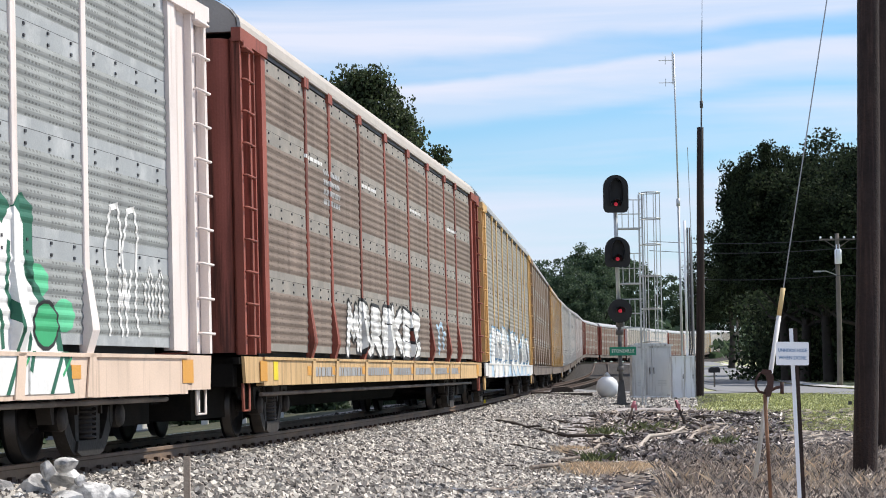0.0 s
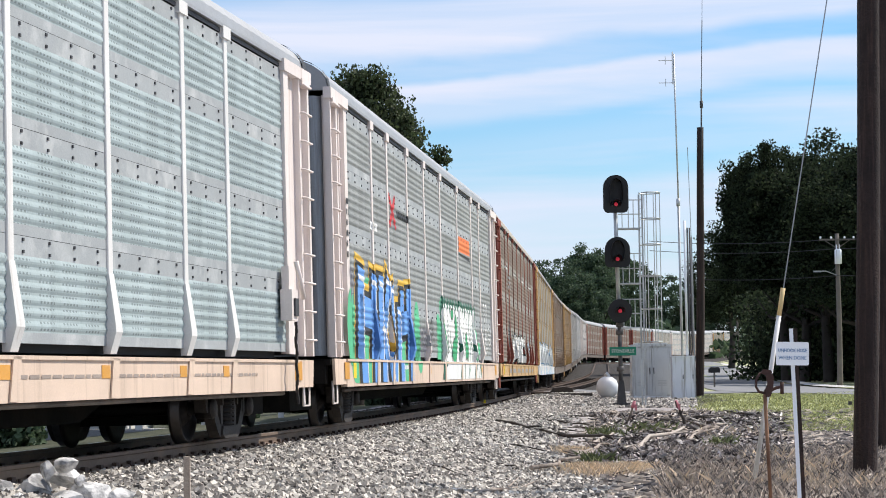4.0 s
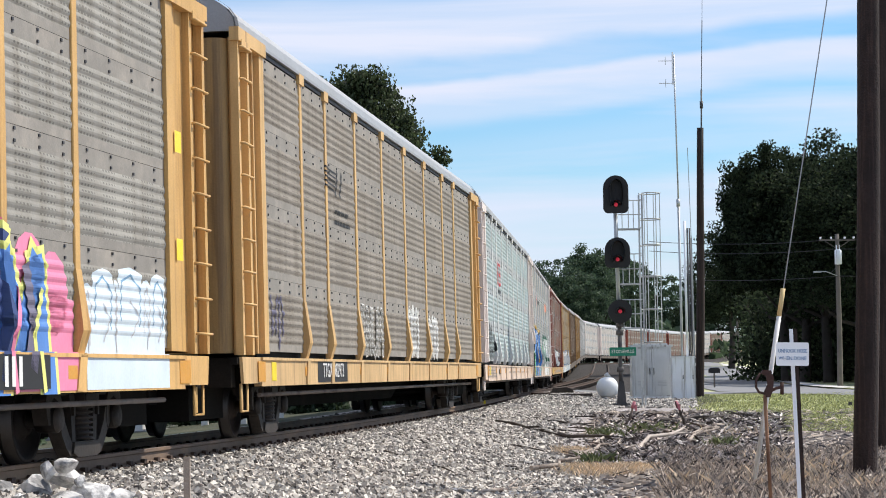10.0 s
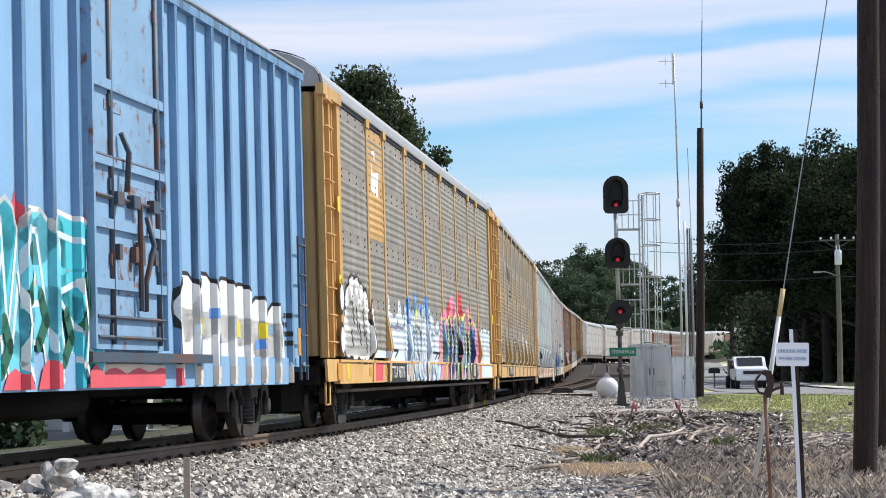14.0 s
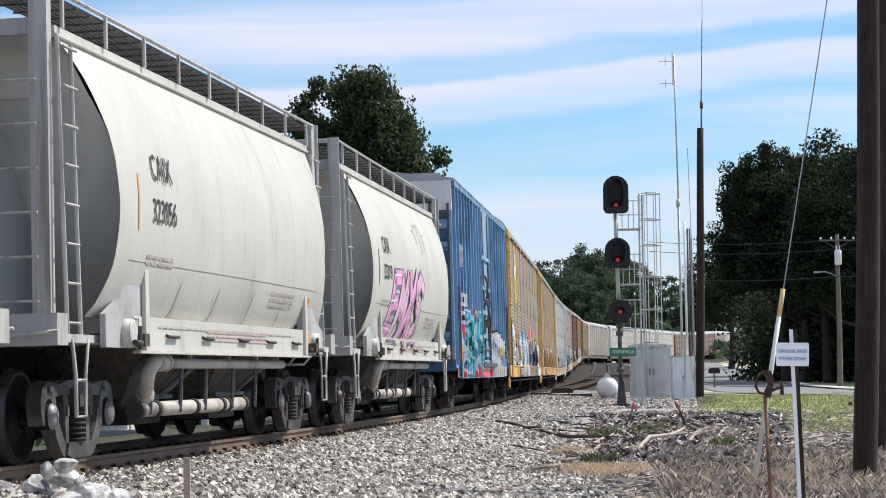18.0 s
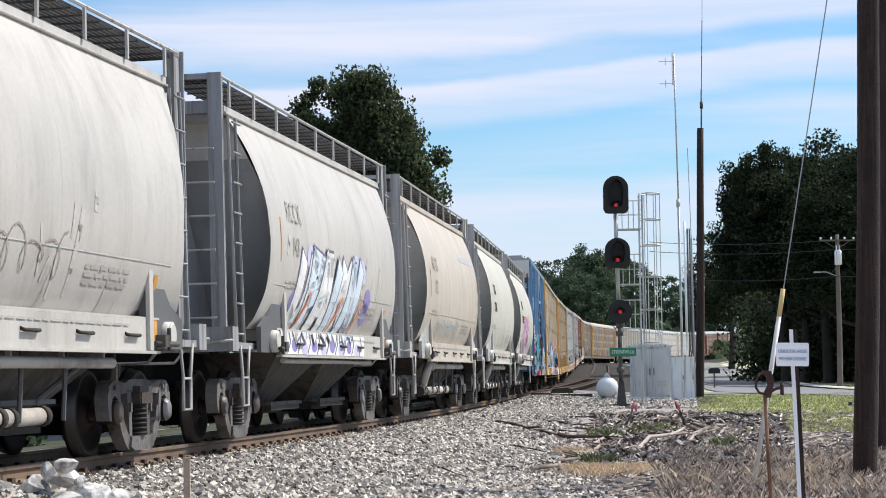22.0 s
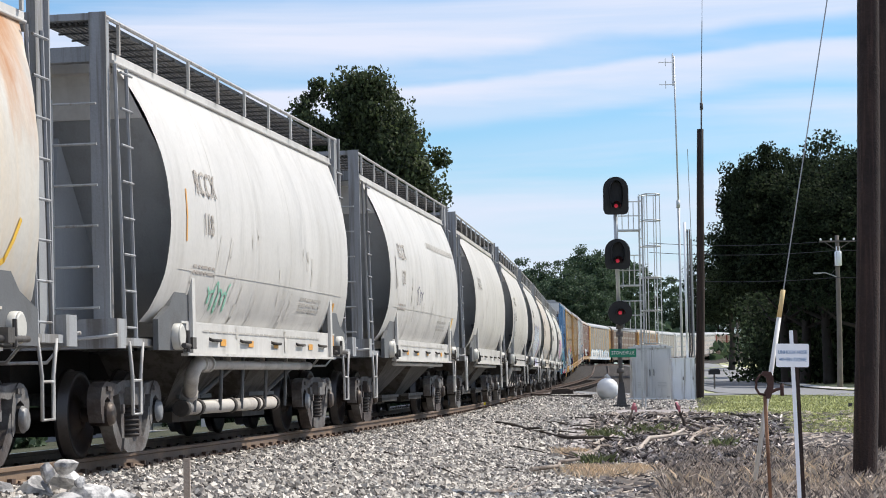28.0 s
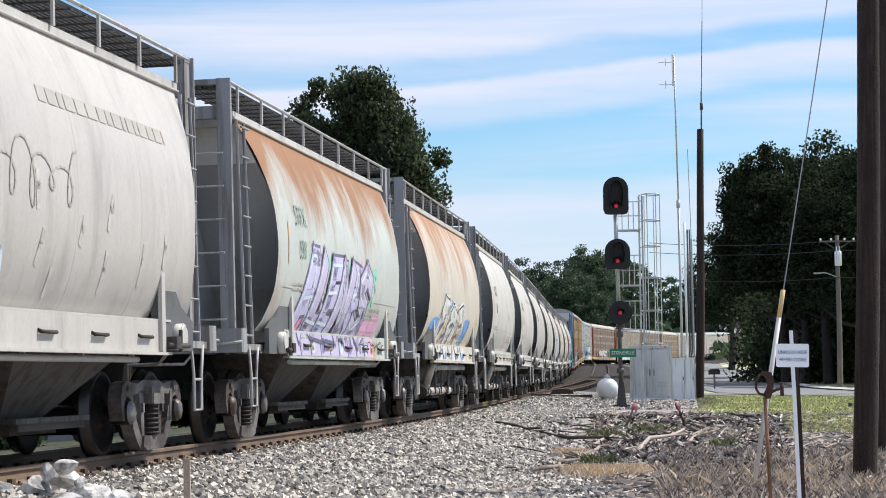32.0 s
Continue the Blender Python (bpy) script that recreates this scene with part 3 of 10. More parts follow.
# ---- rolling stock: paint laid over a car's side ----
def clipped(poly, axis, lim, keep_low):
    """The part of a flat polygon on one side of a line across x (axis 0) or z (axis 1)."""
    out = []
    for i, a in enumerate(poly):
        b = poly[(i + 1) % len(poly)]
        ia, ib = (a[axis] <= lim) == keep_low, (b[axis] <= lim) == keep_low
        if ia:
            out.append(a)
        if ia != ib:
            t = (lim - a[axis]) / (b[axis] - a[axis])
            out.append((a[0] + t * (b[0] - a[0]), a[1] + t * (b[1] - a[1])))
    return out


GLYPHS = {
    "A": [[(0.08, 0), (0.34, 1), (0.62, 1), (0.92, 0)], [(0.28, 0.36), (0.76, 0.40)]],
    "B": [[(0.12, 0), (0.10, 0.98), (0.78, 0.92), (0.80, 0.62), (0.20, 0.50), (0.88, 0.40), (0.84, 0.06), (0.14, 0.02)]],
    "D": [[(0.18, 0.02), (0.12, 0.98), (0.62, 0.94), (0.90, 0.66), (0.86, 0.24), (0.56, 0.02), (0.18, 0.02)]],
    "E": [[(0.94, 0.97), (0.16, 0.95), (0.12, 0.05), (0.96, 0.02)], [(0.14, 0.50), (0.74, 0.53)]],
    "H": [[(0.14, 0), (0.10, 1)], [(0.88, 0), (0.84, 0.98)], [(0.12, 0.55), (0.86, 0.60)]],
    "I": [[(0.50, 0), (0.42, 0.55), (0.52, 1)]],
    "K": [[(0.18, 0), (0.16, 1)], [(0.24, 0.44), (0.88, 1)], [(0.44, 0.60), (0.94, 0)]],
    "L": [[(0.30, 1), (0.14, 0.06), (0.90, 0.02), (0.84, 0.22)]],
    "M": [[(0.06, 0), (0.20, 1), (0.50, 0.38), (0.80, 1), (0.94, 0)]],
    "N": [[(0.10, 0), (0.18, 1), (0.78, 0.04), (0.90, 1)]],
    "O": [[(0.5, 0.02), (0.14, 0.25), (0.16, 0.78), (0.5, 0.98), (0.86, 0.76), (0.84, 0.22), (0.5, 0.02)]],
    "P": [[(0.16, 0), (0.12, 0.98), (0.82, 0.90), (0.80, 0.56), (0.18, 0.44)]],
    "R": [[(0.12, 0), (0.12, 1), (0.76, 0.94), (0.80, 0.62), (0.20, 0.48), (0.92, 0)]],
    "S": [[(0.90, 0.86), (0.52, 1), (0.14, 0.80), (0.30, 0.56), (0.76, 0.42), (0.84, 0.16), (0.46, 0), (0.08, 0.12)]],
    "T": [[(0.04, 0.92), (0.96, 1)], [(0.52, 0.95), (0.46, 0)]],
    "U": [[(0.12, 1), (0.16, 0.16), (0.50, 0.0), (0.82, 0.16), (0.90, 0.96)]],
    "W": [[(0.04, 1), (0.24, 0.02), (0.50, 0.64), (0.74, 0.02), (0.96, 1)]],
    "X": [[(0.08, 0), (0.90, 1)], [(0.12, 1), (0.92, 0)]],
    "Z": [[(0.06, 0.94), (0.90, 1), (0.12, 0.06), (0.96, 0)]],
}


class Spray:
    """Paint that follows the posts, ribs and sill of a car's right-hand side."""

    def __init__(self, skin, xcuts, zcuts, floor=0.67):
        self.skin, self.xcuts, self.zcuts, self.floor = skin, xcuts, zcuts, floor
        self.bm, self.mats, self.layer = bmesh.new(), [], 0

    def poly(self, pts, colour, layer):
        m = M_SPRAY[colour] if isinstance(colour, str) else colour
        if m not in self.mats:
            self.mats.append(m)
        pts = clipped(pts, 1, self.floor, False)
        if len(pts) < 3:
            return
        pieces = [pts]
        for axis, cuts in ((0, self.xcuts), (1, self.zcuts)):
            nxt = []
            for p in pieces:
                lo, hi = min(q[axis] for q in p), max(q[axis] for q in p)
                for c in cuts:
                    if lo < c < hi:
                        a = clipped(p, axis, c, True)
                        if len(a) > 2:
                            nxt.append(a)
                        p = clipped(p, axis, c, False)
                        if len(p) < 3:
                            break
                if len(p) > 2:
                    nxt.append(p)
            pieces = nxt
        for p in pieces:
            cx, cz = sum(q[0] for q in p) / len(p), sum(q[1] for q in p) / len(p)
            vs = [self.bm.verts.new((x, -(self.skin(x, z, cx, cz) + 0.004 + 0.0022 * layer), z)) for x, z in p]
            if len(set(v.co.to_tuple(5) for v in vs)) < 3:
                continue
            f = self.bm.faces.new(vs)
            f.material_index = self.mats.index(m)

    def stroke(self, pts, w, colour, layer, blunt=False):
        """A thick line through pts, in overlapping quads with blunt ends."""
        for (x0, z0), (x1, z1) in zip(pts[:-1], pts[1:]):
            dx, dz = x1 - x0, z1 - z0
            n = math.hypot(dx, dz) or 1e-6
            ux, uz = dx / n * w * 0.45, dz / n * w * 0.45
            px, pz = -dz / n * w, dx / n * w
            if w > 0.09 and not blunt:
                for cx, cz in ((x0, z0), (x1, z1)):
                    self.poly([(cx + 0.6 * w * math.cos(a * math.pi / 4), cz + 0.6 * w * math.sin(a * math.pi / 4)) for a in range(8)], colour, layer)
                ux = uz = 0.0
            self.poly([(x0 - ux - px * 0.6, z0 - uz - pz * 0.6), (x1 + ux - px * 0.6, z1 + uz - pz * 0.6), (x1 + ux + px * 0.6, z1 + uz + pz * 0.6), (x0 - ux + px * 0.6, z0 - uz + pz * 0.6)], colour, layer)

    def cloud(self, x0, x1, z0, z1, colour, layer, seed, bumps=7, rag=0.3):
        """A background patch with a bumpy top."""
        rnd = random.Random(seed)
        n = bumps * 4
        top = []
        for i in range(n + 1):
            k = i / n
            hgt = 1 - rag * (1 - abs(math.sin(k * bumps * math.pi))) * rnd.uniform(0.5, 1.2)
            top.append(z0 + (z1 - z0) * hgt)
        for i in range(n):
            xa, xb = x0 + (x1 - x0) * i / n, x0 + (x1 - x0) * (i + 1) / n
            self.poly([(xa, z0), (xb, z0), (xb, top[i + 1]), (xa, top[i])], colour, layer)

    def tag(self, x0, x1, z0, z1, n, fill, line, seed, shade=None, w=0.24, lean=0.0, pick=None):
        """A row of fat letter-like shapes with an outline; no word."""
        rnd = random.Random(seed)
        shapes = [
            [[(0, 0), (0, 1)], [(1, 0), (1, 1)], [(0, 0.5), (1, 0.55)]],
            [[(0, 0), (0, 1)], [(0, 0.45), (1, 1)], [(0.2, 0.5), (1, 0)]],
            [[(0, 0), (0.5, 1), (1, 0)], [(0.25, 0.4), (0.75, 0.4)]],
            [[(0.1, 0), (0, 0.9), (0.5, 1), (1, 0.9), (0.9, 0)], [(0.2, 0.5), (0.8, 0.5)]],
            [[(1, 0.95), (0.2, 1), (0, 0.5), (0.2, 0), (1, 0.05)], [(0.3, 0.5), (0.8, 0.5)]],
            [[(0, 0), (0, 1), (0.8, 0.95), (0.9, 0.65), (0.1, 0.5), (1, 0)]],
            [[(1, 0.95), (0.1, 0.9), (0.1, 0.6), (0.9, 0.45), (0.9, 0.1), (0, 0.05)]],
            [[(0, 0), (0.1, 1), (0.5, 0.45), (0.9, 1), (1, 0)]],
            [[(0.1, 0), (0.1, 1), (1, 0.97)], [(0.1, 0.5), (0.8, 0.52)], [(0.1, 0.04), (1, 0)]],
        ]
        cell = (x1 - x0) / n
        strokes = []
        for i in range(n):
            sh = rnd.choice(shapes) if pick is None else shapes[pick[i % len(pick)]]
            gap = cell * 0.11
            for line_ in sh:
                pts = []
                for u, v in line_:
                    x = x0 + i * cell + gap + u * (cell - 2 * gap) + rnd.uniform(-0.05, 0.05) * cell
                    z = z0 + (z1 - z0) * (0.10 + 0.78 * v + rnd.uniform(-0.06, 0.08))
                    pts.append((x + lean * (z - z0), z))
                strokes.append(pts)
        ww = w * min(cell, (z1 - z0)) * 1.3
        for p in strokes:
            self.stroke(p, ww + min(0.10, ww * 0.8), line, 2)
        for p in strokes:
            self.stroke(p, ww, fill, 3)
        if shade:
            for p in strokes[::2]:
                q = [(x + ww * 0.25, z - ww * 0.2) for x, z in p]
                self.stroke(q, ww * 0.28, shade, 4)

    def word(self, cells, x0, x1, z0, z1, fill, line, w=0.2, edge=0.05, lean=0.0, hi=None, seed=1, layer=2, blunt=True, shift=(0.0, 0.0), overlap=0.12, drop=0.12, fills=None):
        """Tight rows of letter-like strokes drawn one over another, each with its own outline."""
        rnd = random.Random(seed)
        cell = (x1 - x0) / len(cells)
        for i, key in enumerate(cells):
            low, high = z0 + rnd.uniform(0, drop * 0.3) * (z1 - z0), z1 - rnd.uniform(0, drop) * (z1 - z0)
            left, wide = x0 + (i - overlap / 2) * cell, cell * (1 + overlap)
            lines = []
            for one in GLYPHS[key]:
                pts = [(left + wide * u, low + (high - low) * v) for u, v in one]
                lines.append([(x + lean * (z - z0), z) for x, z in pts])
            paint = fills[i % len(fills)] if fills else fill
            k = layer + 3 * (i % 4)
            for one in lines:
                self.stroke([(x + shift[0], z + shift[1]) for x, z in one], w + 2 * edge, line, k, blunt)
            for one in lines:
                self.stroke(one, w, paint, k + 1, blunt)
            if hi:
                for one in lines:
                    self.stroke([(x - w * 0.34, z + w * 0.18) for x, z in one], w * 0.13, hi, k + 2, True)

    def spikes(self, xs, z0, z1, half, colour, layer, lean=0.0):
        """Pointed flames behind a piece."""
        for i, x in enumerate(xs):
            top = z1 - 0.16 * (i % 3) * (z1 - z0)
            self.poly([(x - half, z0), (x + half, z0), (x + half * 0.75 + lean * (top - z0) * 0.7, z0 + (top - z0) * 0.65), (x + lean * (top - z0), top), (x - half * 0.6 + lean * (top - z0) * 0.7, z0 + (top - z0) * 0.7)], colour, layer)

    def blob(self, x, z, rx, rz, colour, layer):
        self.poly([(x + rx * math.cos(a * math.pi / 7), z + rz * math.sin(a * math.pi / 7)) for a in range(14)], colour, layer)

    def scrawl(self, x0, x1, z0, z1, colour, seed, w=0.035, n=9):
        """Thin hand-drawn loops."""
        rnd = random.Random(seed)
        pts = []
        for i in range(n * 14 + 1):
            k = i / (n * 14)
            pts.append((x0 + (x1 - x0) * (k + 0.35 / n * math.sin(k * n * 6.28)), z0 + (z1 - z0) * (0.5 + (0.30 + 0.16 * math.sin(k * n * 2.1 + seed)) * math.cos(k * n * 6.28 + rnd.uniform(-0.08, 0.08)))))
        self.stroke(pts, w, colour, 2)

    def done(self, parent, name="spray_painting", label=""):
        if self.bm.faces:
            me = bpy.data.meshes.new(name)
            self.bm.to_mesh(me)
            for m in self.mats:
                me.materials.append(m)
            part(name, me, None, parent, label)
        self.bm.free()


# ---- rolling stock: running gear ----
CACHE = {}
TRAIN, WHEELS = [], {0.42: [], 0.457: []}


def wheelset_mesh(r, key):
    k = ("wheelset", r, key)
    if k not in CACHE:
        bm = bmesh.new()
        for side in (-1, 1):
            y = lambda w: side * w
            turned(bm, [(y(0.690), 0.09), (y(0.695), r * 0.55), (y(0.680), r - 0.075), (y(0.678), r + 0.026), (y(0.712), r + 0.024), (y(0.722), r + 0.003), (y(0.815), r - 0.003), (y(0.817), r - 0.055), (y(0.785), r - 0.075), (y(0.755), r * 0.5), (y(0.80), 0.15), (y(0.83), 0.14), (y(0.83), 0.09)], "y", seg=28)
        rod(bm, (0, -1.16, 0), (0, 1.16, 0), 0.078, 12)
        for side in (-1, 1):
            turned(bm, [(side * 0.93, 0.125), (side * 1.13, 0.13), (side * 1.15, 0.11), (side * 1.165, 0.105), (side * 1.17, 0.03)], "y", seg=14)
        bmesh.ops.recalc_face_normals(bm, faces=bm.faces)
        for f in bm.faces:
            c = f.calc_center_median()
            rad = math.hypot(c.x, c.z)
            if rad > r - 0.012 and abs(c.y) > 0.715:
                f.material_index = 1
            if abs(c.y) > 1.12:
                f.material_index = 2
        CACHE[k] = mesh_of(bm, "wheelset", [M_WHEEL, M_TREAD, M_CAP if key != "dark" else M_BOGIE])
    return CACHE[k]


def bogie_meshes(key):
    if ("frame", key) in CACHE:
        return CACHE[("frame", key)]
    mat = M_BOGIE_GREY if key == "grey" else M_BOGIE_PALE if key == "pale" else M_BOGIE
    bm = bmesh.new()
    y0, y1 = -0.06, 0.06
    # bowed top chord with hooked ends, curved legs, spring columns and seat of the casting
    slab(bm, [(-0.90, 0.66), (-0.96, 0.74), (-0.88, 0.80), (-0.5, 0.765), (-0.3, 0.805), (0.3, 0.805), (0.5, 0.765), (0.88, 0.80), (0.96, 0.74), (0.90, 0.66), (0.62, 0.645), (0.42, 0.665), (-0.42, 0.665), (-0.62, 0.645)], y0, y1)
    for k in (-1, 1):
        # rounded pedestal over the bearing, swept strut down to the spring seat, spring column
        slab(bm, [(k * 0.86, 0.80), (k * 0.98, 0.785), (k * 1.08, 0.73), (k * 1.13, 0.62), (k * 1.12, 0.48), (k * 1.07, 0.37), (k * 1.01, 0.37), (k * 1.02, 0.52), (k * 0.98, 0.60), (k * 0.90, 0.635), (k * 0.80, 0.60), (k * 0.76, 0.50), (k * 0.76, 0.36), (k * 0.70, 0.30), (k * 0.66, 0.38), (k * 0.68, 0.56), (k * 0.72, 0.68)], y0 * 1.25, y1 * 1.25)
        slab(bm, [(k * 0.74, 0.50), (k * 0.64, 0.52), (k * 0.58, 0.38), (k * 0.46, 0.24), (k * 0.36, 0.16), (k * 0.30, 0.06), (k * 0.44, 0.05), (k * 0.56, 0.13), (k * 0.68, 0.26), (k * 0.76, 0.38)], y0 * 1.15, y1 * 1.15)
        slab(bm, [(k * 0.44, 0.69), (k * 0.30, 0.69), (k * 0.27, 0.60), (k * 0.27, 0.17), (k * 0.36, 0.17), (k * 0.39, 0.45)], y0, y1)
        box(bm, (k * 0.36, -0.075, 0.50), (0.05, 0.03, 0.10))
        box(bm, (k * 0.86, -0.085, 0.72), (0.16, 0.03, 0.05))
    slab(bm, [(-0.42, 0.08), (-0.38, 0.19), (0.38, 0.19), (0.42, 0.08), (0.28, 0.035), (-0.28, 0.035)], y0 * 1.6, y1 * 1.6)
    frame_ = mesh_of(bm, "side_frame", mat)
    bm = bmesh.new()
    coil = []
    for i in range(7):
        z = 0.20 + i * 0.052
        coil += [(z, 0.10), (z + 0.010, 0.145), (z + 0.028, 0.145), (z + 0.038, 0.10)]
    turned(bm, coil, "z", (0, 0, 0), 14)
    spring = mesh_of(bm, "spring_nest", M_BOGIE)
    bm = bmesh.new()
    box(bm, (0, 0, 0.64), (0.44, 2.34, 0.18))
    box(bm, (0, 0, 0.73), (0.36, 1.5, 0.10))
    for side in (-1, 1):
        box(bm, (0, side * 1.12, 0.60), (0.40, 0.13, 0.12))
    bolster = mesh_of(bm, "bogie", mat)
    bm = bmesh.new()
    for k in (-1, 1):
        box(bm, (k * 0.44, 0, 0.38), (0.10, 1.7, 0.14))
        for side in (-1, 1):
            box(bm, (k * 0.43, side * 0.75, 0.38), (0.09, 0.12, 0.30))
    box(bm, (0, 0, 0.36), (1.5, 1.25, 0.26))
    brake = mesh_of(bm, "brake_beam", M_BLACK)
    CACHE[("frame", key)] = (frame_, spring, bolster, brake)
    return CACHE[("frame", key)]


def bogie(car, x, r, key):
    frame_, spring, bolster, brake = bogie_meshes(key)
    b = part("bogie", bolster, None, car, "rusty two-axle freight bogie", (x, 0, 0))
    for side in (-1, 1):
        part("side_frame", frame_, None, b, at=(0, side * 1.03, 0))
        part("spring_nest", spring, None, b, at=(0, side * 1.03, 0))
    part("brake_beam", brake, None, b)
    for k in (-1, 1):
        w = part("wheelset", wheelset_mesh(r, key), None, b)
        w.matrix_parent_inverse = Matrix.Translation((k * 0.89, 0, r))
        WHEELS[r].append(w)


def coupler(car, x, z=0.88):
    k = 1 if x > 0 else -1
    if ("coupler", k) not in CACHE:
        bm = bmesh.new()
        box(bm, (-0.45 * k, 0, 0), (0.75, 0.16, 0.17))
        slab(bm, [(-0.1 * k, -0.14), (0.12 * k, -0.17), (0.2 * k, -0.05), (0.08 * k, 0.0), (0.2 * k, 0.1), (0.1 * k, 0.16), (-0.1 * k, 0.14)], -0.14, 0.14, "z")
        rod(bm, (-0.1 * k, 0.25, -0.05), (0.1 * k, 0.12, -0.35), 0.035, 6)
        CACHE[("coupler", k)] = mesh_of(bm, "coupler", M_BOGIE)
    part("coupler", CACHE[("coupler", k)], None, car, at=(x, 0, z))


# ---- rolling stock: covered car carriers ----
HALF = 13.45
POSTS = (-8.88, -6.97, -4.22, -1.42, 1.42, 4.22, 6.97, 8.88)
POSTS_UNEVEN = (-9.05, -7.17, -4.54, -1.95, 0.80, 4.05, 7.15, 9.05)
POSTS_BACK = (-9.15, -7.21, -4.53, -1.70, 1.0, 3.8, 6.65, 8.65)
SHEETS = ((1.13, 2.10), (2.10, 3.08), (3.08, 4.06), (4.06, 5.00))
PANEL_Y, POST_Y = 1.44, 1.464


def rib_profile(z0, z1):
    """Breakpoints (z, depth) of one corrugated sheet: two flat margins and six ribs."""
    pts = [(z0, 0.0), (z0 + 0.10, 0.0)]
    a, b = z0 + 0.10, z1 - 0.17
    n = 6
    p = (b - a) / n
    for i in range(n):
        c = a + i * p
        pts += [(c + p * 0.10, 0.0), (c + p * 0.32, 0.009), (c + p * 0.50, 0.013), (c + p * 0.68, 0.009), (c + p * 0.90, 0.0)]
    return pts + [(z1 - 0.005, 0.0)]


RIBS = [q for s in SHEETS for q in rib_profile(*s)]
RIB_Z, RIB_D = [q[0] for q in RIBS], [q[1] for q in RIBS]


def sheet_mesh(w, i, mat):
    k = ("sheet", round(w, 2), i, mat.name)
    if k not in CACHE:
        bm = bmesh.new()
        z0, z1 = SHEETS[i]
        prof = rib_profile(z0, z1)
        grid_sheet(bm, lambda u, v: (u, -prof[v][1], prof[v][0]), (-w / 2, w / 2), range(len(prof)), False)
        for f in bm.faces:
            if f.calc_center_median().z > z1 - 0.16 or f.calc_center_median().z < z0 + 0.06:
                f.material_index = 2
        n = len(bm.faces)
        m = max(3, int(w / 0.6))
        for row in (z1 - 0.145, z1 - 0.035):
            for j in range(m):
                x = -w / 2 + w * (j + 0.5) / m
                box(bm, (x, -0.006, row), (0.04, 0.014, 0.028))
        bm.faces.ensure_lookup_table()
        for f in bm.faces[n:]:
            f.material_index = 1
        me = bpy.data.meshes.new("side_panel")
        bm.to_mesh(me)
        bm.free()
        me.materials.append(mat)
        me.materials.append(M_DARK)
        me.materials.append(M_BAND_DUN if mat in (M_PANEL_DUN, M_PANEL_UMBER, M_PANEL_BROWN) else M_BAND)
        CACHE[k] = me
    return CACHE[k]


def post_mesh(style, mat):
    k = ("post", style, mat.name)
    if k not in CACHE:
        bm = bmesh.new()
        slab(bm, [(-0.08, 0.10), (-0.074, 0.008), (-0.066, 0.0), (0.066, 0.0), (0.074, 0.008), (0.08, 0.10)], 1.8, 5.0, "z")
        # splayed foot and T-shaped head
        rows = []
        for z, y, w in ((1.86, -0.004, 0.078), (1.34, -0.075, 0.105), (1.27, -0.080, 0.108), (1.05, -0.012, 0.10)):
            rows.append([bm.verts.new(q) for q in ((-w, 0.06, z), (-w, y, z), (w, y, z), (w, 0.06, z))])
        for r0, r1 in zip(rows[:-1], rows[1:]):
            for j in range(4):
                bm.faces.new((r0[j], r0[(j + 1) % 4], r1[(j + 1) % 4], r1[j]))
        bm.faces.new(rows[0])
        bm.faces.new(rows[-1])
        box(bm, (0, 0.04, 5.03), (0.34, 0.13, 0.15))
        CACHE[k] = mesh_of(bm, "side_post", mat)
    return CACHE[k]


def skin_of(posts):
    """The outer surface of a carrier's side, wrapping round its posts."""
    def skin(x, z, cx, cz):
        if cz < 1.06:
            return 1.49
        if abs(cx) > 11.75:
            return 1.50
        flat = PANEL_Y + float(np.interp(z, RIB_Z, RIB_D))
        for p in posts:
            if abs(cx - p) < 0.13 and cz < 1.84:
                return flat + (POST_Y + 0.004 + float(np.interp(z, (1.05, 1.27, 1.34, 1.86), (0.012, 0.080, 0.075, 0.004))) - flat) * min(1.0, max(0.0, (0.13 - abs(x - p)) / 0.02))
            if abs(cx - p) < 0.084:
                return flat + (POST_Y + 0.002 - flat) * min(1.0, max(0.0, (0.084 - abs(x - p)) / 0.012))
        return flat
    return skin


def carrier_spray(posts=POSTS):
    cuts = sorted([p + d for p in posts for d in (-0.13, -0.11, -0.084, -0.072, 0.072, 0.084, 0.11, 0.13)] + [-11.75, 11.75])
    return Spray(skin_of(posts), cuts, sorted([1.06, 1.27, 1.34, 1.84] + [z for z in RIB_Z if z < 4.2]))


